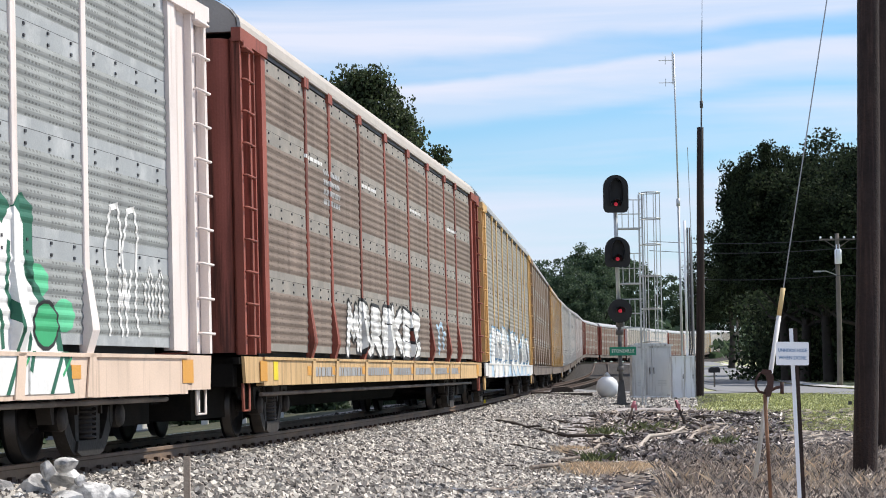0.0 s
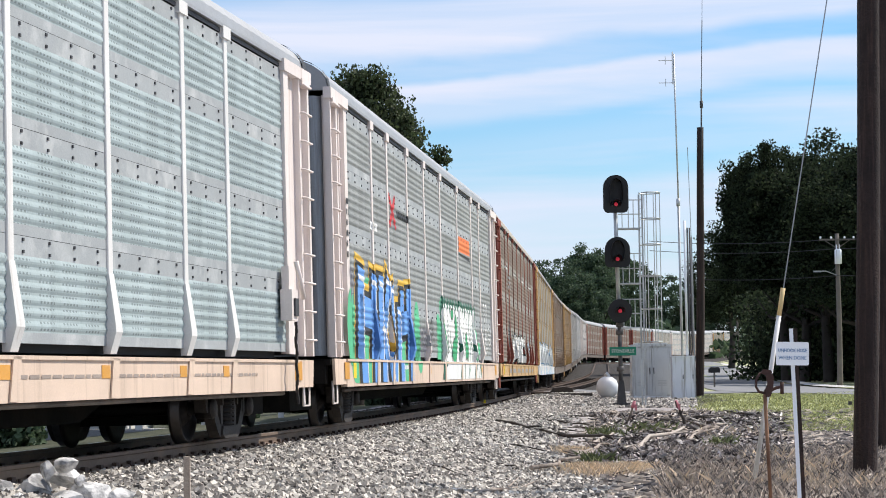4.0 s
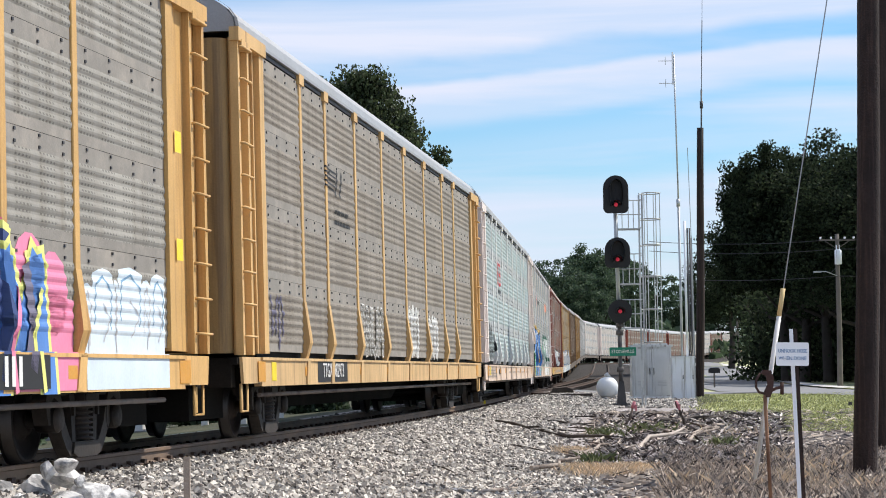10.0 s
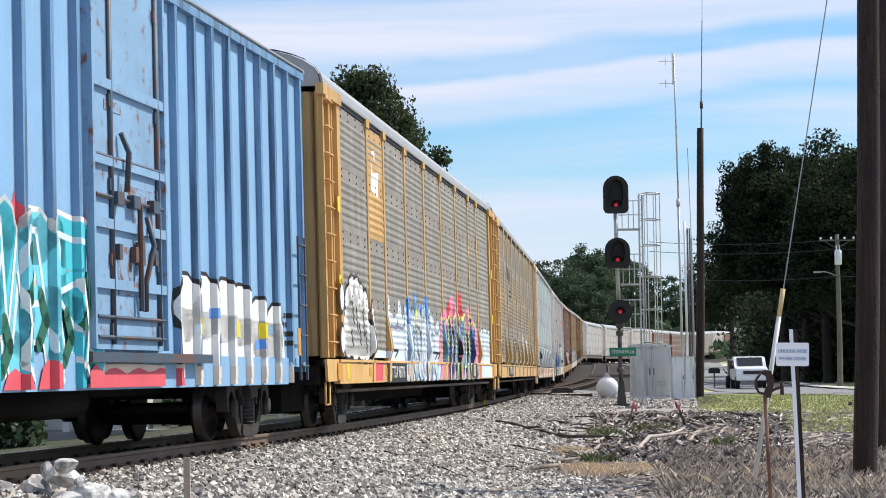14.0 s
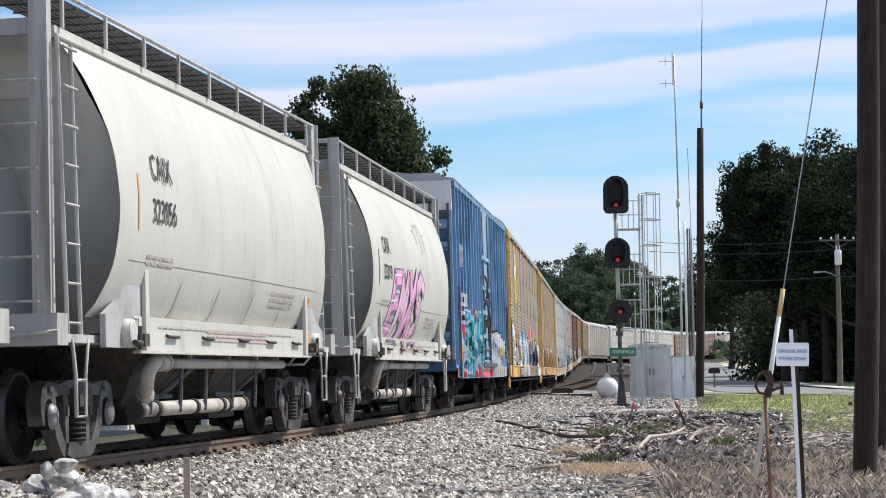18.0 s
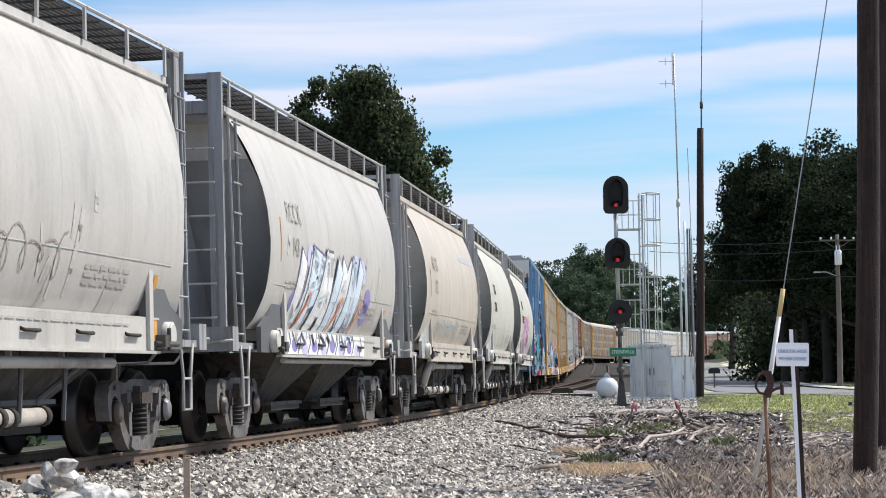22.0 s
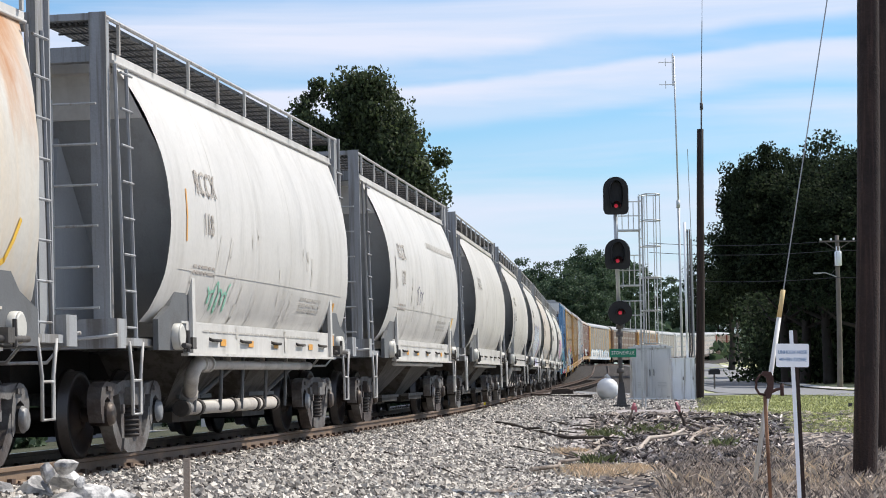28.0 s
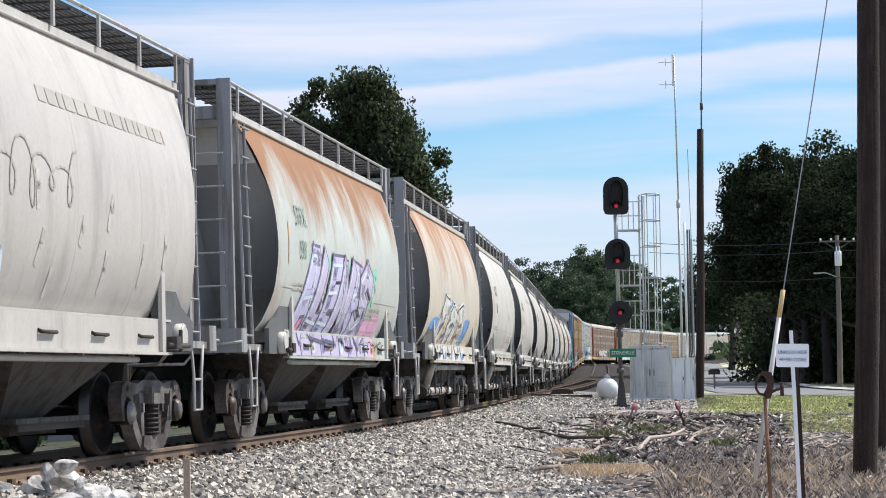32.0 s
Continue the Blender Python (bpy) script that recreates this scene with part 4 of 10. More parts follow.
def car_carrier(mid, panel, post, sill, roof, label, ends=None, detail=True, sill_z=(0.68, 1.05), door=None, rungs=True, posts=POSTS):
    car = thing("autorack_car", label, "freight car", group="cars of the freight train")
    ends = ends or post
    door = door or ends
    kk = (panel.name, post.name, sill.name, roof.name, ends.name, sill_z, door.name)
    # flat car underneath
    if ("deck", sill_z) not in CACHE:
        bm = bmesh.new()
        box(bm, (0, 0, sill_z[1] - 0.05), (2 * HALF, 2.86, 0.08))
        box(bm, (0, 0, 0.72), (2 * HALF - 0.6, 0.62, 0.42))
        for i in range(14):
            box(bm, (-11.5 + i * 23 / 13, 0, 0.80), (0.12, 2.7, 0.26))
        for k in (-1, 1):
            box(bm, (k * 10.05, 0, 0.84), (0.7, 1.4, 0.16))
            box(bm, (k * 12.2, 0, 0.56), (2.0, 1.5, 0.56))
        CACHE[("deck", sill_z)] = mesh_of(bm, "deck", M_BLACK)
    part("deck", CACHE[("deck", sill_z)], None, car)
    if ("sill", kk) not in CACHE:
        bm = bmesh.new()
        h = sill_z[1] - sill_z[0]
        a, b = sill_z
        slab(bm, [(-0.015, a), (0.085, a), (0.085, a + 0.03), (0.015, a + 0.03), (0.015, b), (-0.037, b), (-0.037, b - 0.037), (-0.015, b - 0.037)], -12.3, 12.3, "x")
        CACHE[("sill", kk)] = mesh_of(bm, "side_sill", sill)
        bm = bmesh.new()
        slab(bm, [(-0.10, b - 0.01), (0.10, b - 0.01), (0.02, a + 0.01), (-0.20, a + 0.01)], -0.012, 0.004)
        CACHE[("bracket", kk)] = mesh_of(bm, "sill_bracket", sill)
        bm = bmesh.new()
        slab(bm, [(-0.55, sill_z[0] + 0.04), (-0.62, sill_z[1]), (0.56, sill_z[1]), (0.5, sill_z[0] + 0.04)], -0.02, 0.02)
        CACHE[("sill_end", kk)] = mesh_of(bm, "sill_end", sill)
        bm = bmesh.new()
        prof = [(1.46 * math.cos(a), 5.10 + 0.62 * math.sin(a) ** 0.8) for a in np.linspace(0, math.pi, 17)]
        us = np.arange(-HALF + 0.25, HALF - 0.24, 0.17)
        grid_sheet(bm, lambda u, v: (us[u], prof[v][0], prof[v][1] + (0.012 if u % 2 else 0.0)), range(len(us)), range(len(prof)), False)
        CACHE[("roof", kk)] = mesh_of(bm, "roof", roof)
        bm = bmesh.new()
        for k in (-1, 1):
            xs_ = k * (HALF - 0.22)
            slab(bm, prof, xs_ - 0.05, xs_ + 0.05, "x")
        CACHE[("roof_end", kk)] = mesh_of(bm, "roof_end", roof)
        bm = bmesh.new()
        prof2 = [(p[0] * 1.012, p[1] + 0.02) for p in prof]
        grid_sheet(bm, lambda u, v: (u, prof2[v][0], prof2[v][1]), (HALF - 0.34, HALF - 0.14), range(len(prof2)), False)
        CACHE[("roof_band", kk)] = mesh_of(bm, "roof_band", M_DARK)
        bm = bmesh.new()
        box(bm, (0, 0, 5.045), (23.6, 0.03, 0.05))
        CACHE[("slot", kk)] = mesh_of(bm, "vent_slot", M_DARK)
        bm = bmesh.new()
        box(bm, (0, 0, 5.105), (26.6, 0.05, 0.045))
        CACHE[("eave", kk)] = mesh_of(bm, "eave_rail", roof)
        # end corner: ladder stiles, recessed web, inner column and header
        bm = bmesh.new()
        box(bm, (0, 0, 3.05), (0.10, 0.10, 3.95))
        CACHE[("stile", kk)] = mesh_of(bm, "ladder_stile", ends)
        bm = bmesh.new()
        box(bm, (-0.46, 0.07, 3.05), (0.50, 0.03, 3.95))
        CACHE[("web", kk)] = mesh_of(bm, "corner_web", ends)
        bm = bmesh.new()
        slab(bm, [(-0.15, 0.035), (0.27, 0.035), (0.27, 0.0), (0.33, 0.0), (0.33, 0.035), (0.49, 0.035), (0.49, -0.05), (0.75, -0.05), (0.75, 0.065), (-0.15, 0.065)], 1.1, 5.0, "z")
        CACHE[("corner", kk)] = mesh_of(bm, "corner_post", ends)
        bm = bmesh.new()
        pipe(bm, [(-0.25, 0.02, 0), (-0.25, -0.06, 0), (0.25, -0.06, 0), (0.25, 0.02, 0)], 0.016, 6)
        CACHE[("rung", kk)] = mesh_of(bm, "rung", ends)
        bm = bmesh.new()
        box(bm, (-0.02, -0.02, 5.05), (1.62, 0.12, 0.17))
        box(bm, (-0.45, -0.04, 4.94), (0.5, 0.10, 0.10))
        CACHE[("header", kk)] = mesh_of(bm, "header", ends)
        bm = bmesh.new()
        pts = []
        for i in range(9):
            a = math.pi / 2 * i / 8
            pts.append((0.22 * math.sin(a), -1.36 + 0.18 * (1 - math.cos(a))))
        outl = [(-0.2, -1.38)] + [(p[0], p[1]) for p in pts] + [(0.22, -0.02), (-0.2, -0.02)]
        slab(bm, outl, 1.1, 5.0, "z")
        CACHE[("door", kk)] = mesh_of(bm, "end_door", door)
        bm = bmesh.new()
        box(bm, (0, 0, 0), (0.03, 1.0, 0.06))
        CACHE[("bar", kk)] = mesh_of(bm, "door_bar", door)
        bm = bmesh.new()
        box(bm, (0, 0, 0.86), (0.24, 2.7, 0.36))
        box(bm, (0.0, 0, 0.66), (0.5, 0.7, 0.34))
        CACHE[("end_sill", kk)] = mesh_of(bm, "end_sill", M_BLACK)
        bm = bmesh.new()
        pipe(bm, [(-0.18, 0, 0.72), (-0.18, 0, 0.38), (0.18, 0, 0.38), (0.18, 0, 0.72)], 0.018, 6)
        box(bm, (0, 0.03, 0.55), (0.06, 0.02, 0.3))
        CACHE[("step", kk)] = mesh_of(bm, "step", ends)
        bm = bmesh.new()
        slab(bm, [(-12.4, 0.66), (-8.2, 0.66), (-6.8, 0.32), (6.8, 0.32), (8.2, 0.66), (12.4, 0.66), (12.4, 0.8), (-12.4, 0.8)], -0.22, 0.22)
        CACHE[("belly", 0)] = mesh_of(bm, "centre_sill", M_BLACK)
        bm = bmesh.new()
        rod(bm, (-11.9, 0, 0), (11.9, 0, 0), 0.028, 8)
        CACHE[("air", 0)] = mesh_of(bm, "brake_pipe", M_FARSILL)
        bm = bmesh.new()
        box(bm, (0, 0, 3.0), (23.4, 2.6, 3.9))
        CACHE[("core", 0)] = mesh_of(bm, "rack_interior", M_INSIDE)
    part("centre_sill", CACHE[("belly", 0)], None, car)
    if detail:
        part("brake_pipe", CACHE[("air", 0)], None, car, at=(0, -1.36, 0.57))
    part("rack_interior", CACHE[("core", 0)], None, car)
    flip = pose(0, 0, 0, 0, 0, 180)
    edges = [-11.8, *posts, 11.8]
    for side, turn in ((-1, Matrix.Identity(4)), (1, flip)):
        part("side_sill", CACHE[("sill", kk)], None, car, at=turn @ pose(0, -1.475, 0))
        part("vent_slot", CACHE[("slot", kk)], None, car, at=turn @ pose(0, -1.43, 0))
        part("eave_rail", CACHE[("eave", kk)], None, car, at=turn @ pose(0, -1.46, 0))
        for k in (-1, 1):
            part("sill_end", CACHE[("sill_end", kk)], None, car, at=turn @ pose(k * 12.75, -1.46, 0))
        if side > 0 and not detail:
            continue
        for a, b in (zip(edges[:-1], edges[1:]) if side < 0 else [(-v, -u) for u, v in zip(edges[:-1], edges[1:])]):
            for i in range(4):
                part("side_panel", sheet_mesh(b - a, i, panel), None, car, at=turn @ pose((a + b) / 2, -PANEL_Y, 0))
        for p in (posts if side < 0 else [-q for q in posts]):
            if detail:
                part("sill_bracket", CACHE[("bracket", kk)], None, car, at=turn @ pose(p, -1.50, 0))
            part("side_post", post_mesh(0, post), None, car, at=turn @ (pose(p, -POST_Y, 0) if detail else pose(p, -PANEL_Y - 0.03, 0) @ Matrix.Diagonal((1, 0.4, 1, 1))))
        for k in (-1, 1):
            m = turn @ pose(k * 12.55, -1.44, 0) @ (Matrix.Identity(4) if k < 0 else Matrix.Diagonal((-1, 1, 1, 1)))
            part("corner_post", CACHE[("corner", kk)], None, car, at=m)
            part("header", CACHE[("header", kk)], None, car, at=m)
            part("corner_web", CACHE[("web", kk)], None, car, at=m)
            for x in (-0.72, -0.20):
                stile = part("ladder_stile", CACHE[("stile", kk)], None, car, at=m @ pose(x, 0, 0))
            if rungs:
                for i in range(10):
                    part("rung", CACHE[("rung", kk)], None, stile, at=pose(-0.26, -0.04, 1.3 + 0.4 * i))
            part("step", CACHE[("step", kk)], None, car, at=turn @ pose(k * 13.05, -1.42, 0))
    part("roof", CACHE[("roof", kk)], None, car, "corrugated arched steel roof")
    part("roof_end", CACHE[("roof_end", kk)], None, car)
    for k, t in ((1, Matrix.Identity(4)), (-1, flip)):
        part("roof_band", CACHE[("roof_band", kk)], None, car, at=t)
        for side in (1, -1):
            leaf_ = part("end_door", CACHE[("door", kk)], None, car, at=t @ pose(HALF - 0.25, 0, 0) @ (Matrix.Identity(4) if side > 0 else Matrix.Diagonal((1, -1, 1, 1))))
            if detail:
                for z in (1.9, 3.0, 4.1):
                    part("door_bar", CACHE[("bar", kk)], None, leaf_, at=(0.24, -0.6, z))
        part("end_sill", CACHE[("end_sill", kk)], None, car, at=t @ pose(HALF - 0.12, 0, 0))
        coupler(car, 14.05 * k)
        bogie(car, 10.05 * k, 0.42, "dark")
    TRAIN.append((car, mid, 10.05))
    return car


def sill_marks(car, marks, z=0.87):
    """Reflectors, stickers and stencils along the right-hand sill: (x, width, height, material)."""
    for x, w, h, m in marks:
        bm = bmesh.new()
        box(bm, (x, -1.494, z), (w, 0.006, h))
        part("sticker" if m is M_LABEL else "reflector" if m is M_MARK else "stencil", bm, m, car)


def on_side(x, z, y):
    """The pose of lettering on the right-hand side."""
    return pose(x, -y, z, 90, 0, 0)


def stencil_block(spr, x0, x1, z0, z1, rows, colour, seed):
    """Lines of lettering too small to read, as bars."""
    rnd = random.Random(seed)
    h = (z1 - z0) / rows
    for r in range(rows):
        x = x0
        while x < x1 - 0.05:
            w = rnd.uniform(0.08, 0.3)
            spr.poly([(x, z0 + r * h + h * 0.2), (min(x + w, x1), z0 + r * h + h * 0.2), (min(x + w, x1), z0 + r * h + h * 0.75), (x, z0 + r * h + h * 0.75)], colour, 1)
            x += w + 0.05


def common_marks(car, seed):
    rnd = random.Random(seed)
    ms = [(-12.3, 0.42, 0.26, M_MARK), (-11.55, 0.28, 0.24, M_LABEL), (12.3, 0.42, 0.26, M_MARK)]
    for p in POSTS:
        ms.append((p - 0.35 + rnd.uniform(-0.1, 0.1), 0.26, 0.13, M_MARK))
    sill_marks(car, ms)


def handbrake(car):
    """Ratchet housing, lever and hanging chain at the forward corner."""
    bm = bmesh.new()
    box(bm, (11.55, -1.56, 1.75), (0.34, 0.16, 0.42))
    box(bm, (11.55, -1.54, 2.1), (0.22, 0.10, 0.34))
    hb = part("handbrake", bm, M_WHITE, car, "cream ratchet handbrake")
    bm = bmesh.new()
    box(bm, (11.58, -1.65, 1.72), (0.20, 0.03, 0.24))
    part("housing_cover", bm, M_DARK, hb)
    bm = bmesh.new()
    pipe(bm, [(11.75, -1.62, 2.35), (11.8, -1.66, 2.1), (11.98, -1.66, 1.85)], 0.035, 6)
    part("lever", bm, M_WHITE, hb)
    for i in range(22):
        z = 1.5 - i * 0.05
        bm = bmesh.new()
        a = 0.022 if i % 2 else 0.010
        box(bm, (11.62 + 0.03 * math.sin(i), -1.63, z), (2 * a, 0.05 - a, 0.055))
        part("chain_link", bm, M_BOGIE, hb)


def build_carriers():
    gaps = [4.1 - 28.1 * i for i in range(5)]
    mids = [g - 14.05 for g in gaps[:4]]
    # the grey carrier with the blue and the green-and-white pieces
    a = car_carrier(mids[0], M_PANEL_GREY, M_WHITE, M_CREAM, M_ROOF, "grey perforated car carrier with white posts and blue spray paint", ends=M_WHITE, sill_z=(0.62, 1.05), door=M_DOOR_GREY, posts=POSTS_UNEVEN)
    common_marks(a, 1)
    s = carrier_spray(POSTS_UNEVEN)
    for x, z, rx, rz in ((-11.75, 1.55, 0.5, 0.62), (-11.1, 1.6, 0.7, 0.5), (-11.2, 0.95, 0.6, 0.32), (-9.85, 1.2, 1.0, 0.6), (-9.7, 2.1, 0.7, 0.32), (-8.4, 2.0, 0.4, 0.5), (-6.3, 1.4, 0.5, 0.8), (-5.3, 1.05, 0.7, 0.4), (-3.45, 1.6, 0.42, 0.62), (-3.4, 1.2, 0.4, 0.4), (-5.3, 2.1, 0.5, 0.25)):
        s.blob(x, z, rx, rz, "meadow", 0)
    block = [[(-10.45, 0.64), (-10.55, 1.3), (-10.45, 2.30)], [(-9.15, 0.64), (-9.1, 1.4), (-9.02, 2.26)], [(-10.4, 1.86), (-9.1, 1.80)],
             [(-8.22, 0.64), (-8.2, 2.28)], [(-8.0, 1.45), (-7.62, 1.9), (-7.35, 2.34)], [(-7.95, 1.5), (-7.5, 1.1), (-7.15, 0.66)], [(-6.85, 2.22), (-6.7, 1.5), (-6.88, 0.66)],
             [(-5.95, 0.64), (-5.98, 1.85)], [(-5.55, 1.7), (-5.55, 2.18)], [(-4.62, 0.64), (-4.66, 1.5), (-4.70, 2.22)], [(-5.8, 1.72), (-4.8, 1.78)]]
    width = (0.56, 0.50, 0.42, 0.50, 0.36, 0.36, 0.34, 0.42, 0.38, 0.42, 0.36)
    for pts, w in zip(block, width):
        s.stroke([(x - 0.14, z + 0.06) for x, z in pts], w + 0.28, "amber", 1, True)
    for pts, w in zip(block, width):
        s.stroke([(x - 0.15, z - 0.01) for x, z in pts], w + 0.20, "black", 2, True)
    for pts, w in zip(block, width):
        s.stroke(pts, w, "cobalt", 3, True)
    for pts, w in zip(block[:2] + block[3:8], width):
        s.stroke([(x + w * 0.52, z) for x, z in pts], 0.05, "white", 4, True)
        top = pts[-1] if pts[-1][1] > pts[0][1] else pts[0]
        s.stroke([(top[0] - w * 0.45, top[1] + 0.10), (top[0] + w * 0.5, top[1] + 0.06)], 0.07, "white", 4, True)
    stencil_block(s, -5.9, -4.9, 0.86, 1.0, 1, M_PRINT, 18)
    # white piece with dark green edges and inner lines
    s.cloud(-0.2, 0.9, 1.10, 1.95, "meadow", 0, 8, 3, 0.4)
    for x, z in ((0.05, 1.9), (0.2, 1.5), (7.7, 1.7), (7.9, 1.35), (8.4, 1.4), (0.6, 2.25)):
        s.blob(x, z, 0.30, 0.16, "meadow", 0)
    s.cloud(0.44, 7.6, 0.64, 2.48, "forest", 1, 9, 13, 0.13)
    s.cloud(0.66, 7.36, 0.64, 2.34, "white", 2, 9, 13, 0.16)
    s.poly([(7.3, 0.64), (8.55, 0.64), (8.3, 1.25), (7.75, 1.62), (7.3, 1.95)], "forest", 1)
    s.poly([(7.3, 0.64), (8.42, 0.64), (8.15, 1.2), (7.7, 1.5), (7.3, 1.8)], "white", 2)
    for x, z, rx, rz in ((0.92, 1.7, 0.16, 0.36), (1.1, 1.28, 0.22, 0.3), (3.0, 1.3, 0.42, 0.26), (3.35, 1.7, 0.22, 0.4), (5.45, 1.45, 0.2, 0.3), (5.75, 1.3, 0.16, 0.2), (2.6, 2.12, 0.22, 0.10), (7.9, 1.3, 0.3, 0.2)):
        s.blob(x, z, rx + 0.05, rz + 0.04, "black", 3)
        s.blob(x, z, rx, rz, "green", 4)
    rnd = random.Random(12)
    for x, z, h in ((0.85, 2.2, 0.9), (1.75, 1.9, 0.6), (2.2, 1.7, 0.5), (3.05, 2.15, 1.0), (3.8, 2.05, 0.9), (4.35, 1.9, 0.6), (4.9, 1.75, 0.5), (5.3, 1.6, 0.5), (6.1, 2.2, 1.1), (6.55, 1.9, 0.8), (7.0, 2.0, 1.1), (7.35, 1.8, 0.9), (4.6, 1.1, 0.4), (2.4, 1.4, 0.3)):
        s.stroke([(x, z), (x + rnd.uniform(-0.1, 0.14), z - h * 0.35), (x + rnd.uniform(0.02, 0.25), z - h * 0.7), (x + rnd.uniform(0.0, 0.3), z - h)], 0.065, "forest", 3, True)
    for x in (0.5, 3.9, 5.6, 7.0, 8.1):
        s.stroke([(x + 0.1, 1.02), (x - 0.2, 0.66)], 0.06, "forest", 3, True)
        s.stroke([(x + 0.34, 1.0), (x + 0.12, 0.84)], 0.03, "green", 3, True)
    for x in (-11.85, -3.1, -2.4):
        for i in range(4):
            s.stroke([(x + i * 0.2, 2.5 if x < -9 else 1.7), (x + 0.12 + i * 0.2, 2.2 if x < -9 else 1.4), (x + i * 0.2, 1.95 if x < -9 else 1.15)], 0.04, "dusk", 1, True)
    s.stroke([(-1.15, 1.95), (-1.35, 1.7), (-1.1, 1.45), (-0.95, 1.7), (-1.15, 1.95)], 0.04, "black", 1, True)
    for i, x in enumerate((9.75, 10.3)):
        s.stroke([(x, 1.25), (x - 0.12, 2.1), (x + 0.05, 2.52), (x + 0.28, 2.56), (x + 0.38, 2.3), (x + 0.28, 1.5), (x + 0.4, 1.25)], 0.05, "white", 1)
    s.stroke([(10.05, 1.95), (10.12, 1.5), (10.25, 1.9), (10.32, 1.5), (10.45, 1.9)], 0.05, "white", 1)
    s.scrawl(10.85, 11.6, 1.35, 2.0, "white", 4, 0.03, 6)
    s.scrawl(-3.2, -0.4, 1.25, 1.75, "grey", 7, 0.04, 6)
    s.poly([(4.4, 3.62), (6.75, 3.62), (6.75, 3.98), (4.4, 3.98)], "orange", 1)
    s.poly([(4.4, 3.55), (6.75, 3.47), (6.75, 3.56), (4.4, 3.58)], "black", 1)
    s.stroke([(-6.9, 4.0), (-6.2, 3.5)], 0.12, "red", 1)
    s.stroke([(-6.2, 4.0), (-6.9, 3.5)], 0.12, "red", 1)
    stencil_block(s, -6.0, -4.4, 3.62, 3.86, 1, "black", 3)
    stencil_block(s, -12.1, -11.9, 2.6, 3.6, 6, "black", 4)
    stencil_block(s, -9.3, -8.5, 3.2, 3.45, 1, "white", 5)
    s.done(a)
    # the greenish carrier with red lettering
    b = car_carrier(mids[1], M_PANEL_GREEN, M_WHITE2, M_CREAM, M_ROOF, "greenish grey car carrier with white posts and a black scrawl", ends=M_WHITE, sill_z=(0.60, 1.02), door=M_DOOR_GREY)
    common_marks(b, 2)
    s = carrier_spray()
    for x in (-6.62, -5.62):
        for z in (3.34, 3.62, 3.90):
            s.stroke([(x - 0.28, z), (x + 0.3, z)], 0.075, "red", 1, True)
        for d in (-0.26, 0.28):
            s.stroke([(x + d, 3.36), (x + d, 3.88)], 0.07, "red", 1, True)
    stencil_block(s, -6.75, -5.2, 3.06, 3.22, 1, "black", 8)
    for x, top in ((-11.25, 2.02), (-10.7, 2.12), (-10.05, 2.10), (-9.25, 1.85)):
        s.stroke([(x - 0.28, 1.45), (x - 0.2, top - 0.16), (x, top), (x + 0.2, top - 0.14), (x + 0.26, 1.5), (x + 0.1, 1.15)], 0.055, "black", 1)
        s.stroke([(x - 0.1, 1.6), (x + 0.02, top - 0.2), (x + 0.08, 1.55)], 0.035, "black", 1, True)
    s.scrawl(-11.3, -9.3, 1.14, 1.5, "black", 22, 0.045, 5)
    for i in range(5):
        s.stroke([(-10.9 + i * 0.55, 0.66), (-10.7 + i * 0.55, 1.0)], 0.05, "black", 1)
    stencil_block(s, -12.4, -8.9, 0.68, 0.92, 3, M_FAINT, 2)
    handbrake(b)
    stencil_block(s, -7.9, -7.0, 0.72, 0.98, 1, "black", 12)
    stencil_block(s, -3.0, 10.0, 0.80, 0.86, 1, M_FAINT, 13)
    s.scrawl(-12.45, -12.25, 3.0, 4.2, "black", 14, 0.03, 5)
    s.done(b)
    # two yellow carriers
    c = car_carrier(mids[2], M_PANEL_UMBER, M_YELLOW, M_YELLOW_SILL, M_ROOF, "dusty grey car carrier with yellow posts and black sill lettering", ends=M_YELLOW, door=M_DOOR_TAN, posts=POSTS_BACK)
    common_marks(c, 3)
    s = carrier_spray(POSTS_BACK)
    for x0, x1, z1, k in ((1.15, 2.6, 2.12, 5), (3.95, 5.5, 1.98, 6)):
        for n in range(3):
            x = x0 + (x1 - x0) * (n + 0.5) / 3
            s.blob(x, (1.1 + z1) / 2 + 0.04 * (n % 2), (x1 - x0) / 5.2, (z1 - 1.1) / 2, "chalk", 1)
            s.blob(x, (1.1 + z1) / 2 + 0.04 * (n % 2), (x1 - x0) / 12, (z1 - 1.1) / 3.4, M_PANEL_UMBER, 2)
        s.scrawl(x0, x1, 1.12, z1, "white", 31 + k, 0.085, k)
        s.scrawl(x0 + 0.1, x1 - 0.1, 1.1, z1 - 0.2, "white", 36 + k, 0.07, k + 2)
    s.word("ANUM", -4.3, -2.1, 1.15, 1.98, M_PANEL_DUN, "white", 0.09, 0.022, 0.0, None, 35, 1)
    s.scrawl(-11.5, -10.6, 1.15, 1.95, "dusk", 34, 0.05, 4)
    for i in range(5):
        s.poly([(-7.3, 3.68 + i * 0.07), (-6.5 + i * 0.05, 3.64 + i * 0.07), (-6.5 + i * 0.05, 3.67 + i * 0.07), (-7.3, 3.71 + i * 0.07)], "black", 1)
    s.stroke([(-6.4, 3.62), (-6.2, 3.95)], 0.09, "black", 1)
    s.stroke([(-6.02, 3.62), (-5.82, 3.95)], 0.09, "black", 1)
    stencil_block(s, -6.5, -5.3, 3.28, 3.40, 1, "black", 36)
    stencil_block(s, -6.5, -5.1, 3.12, 3.24, 1, "black", 37)
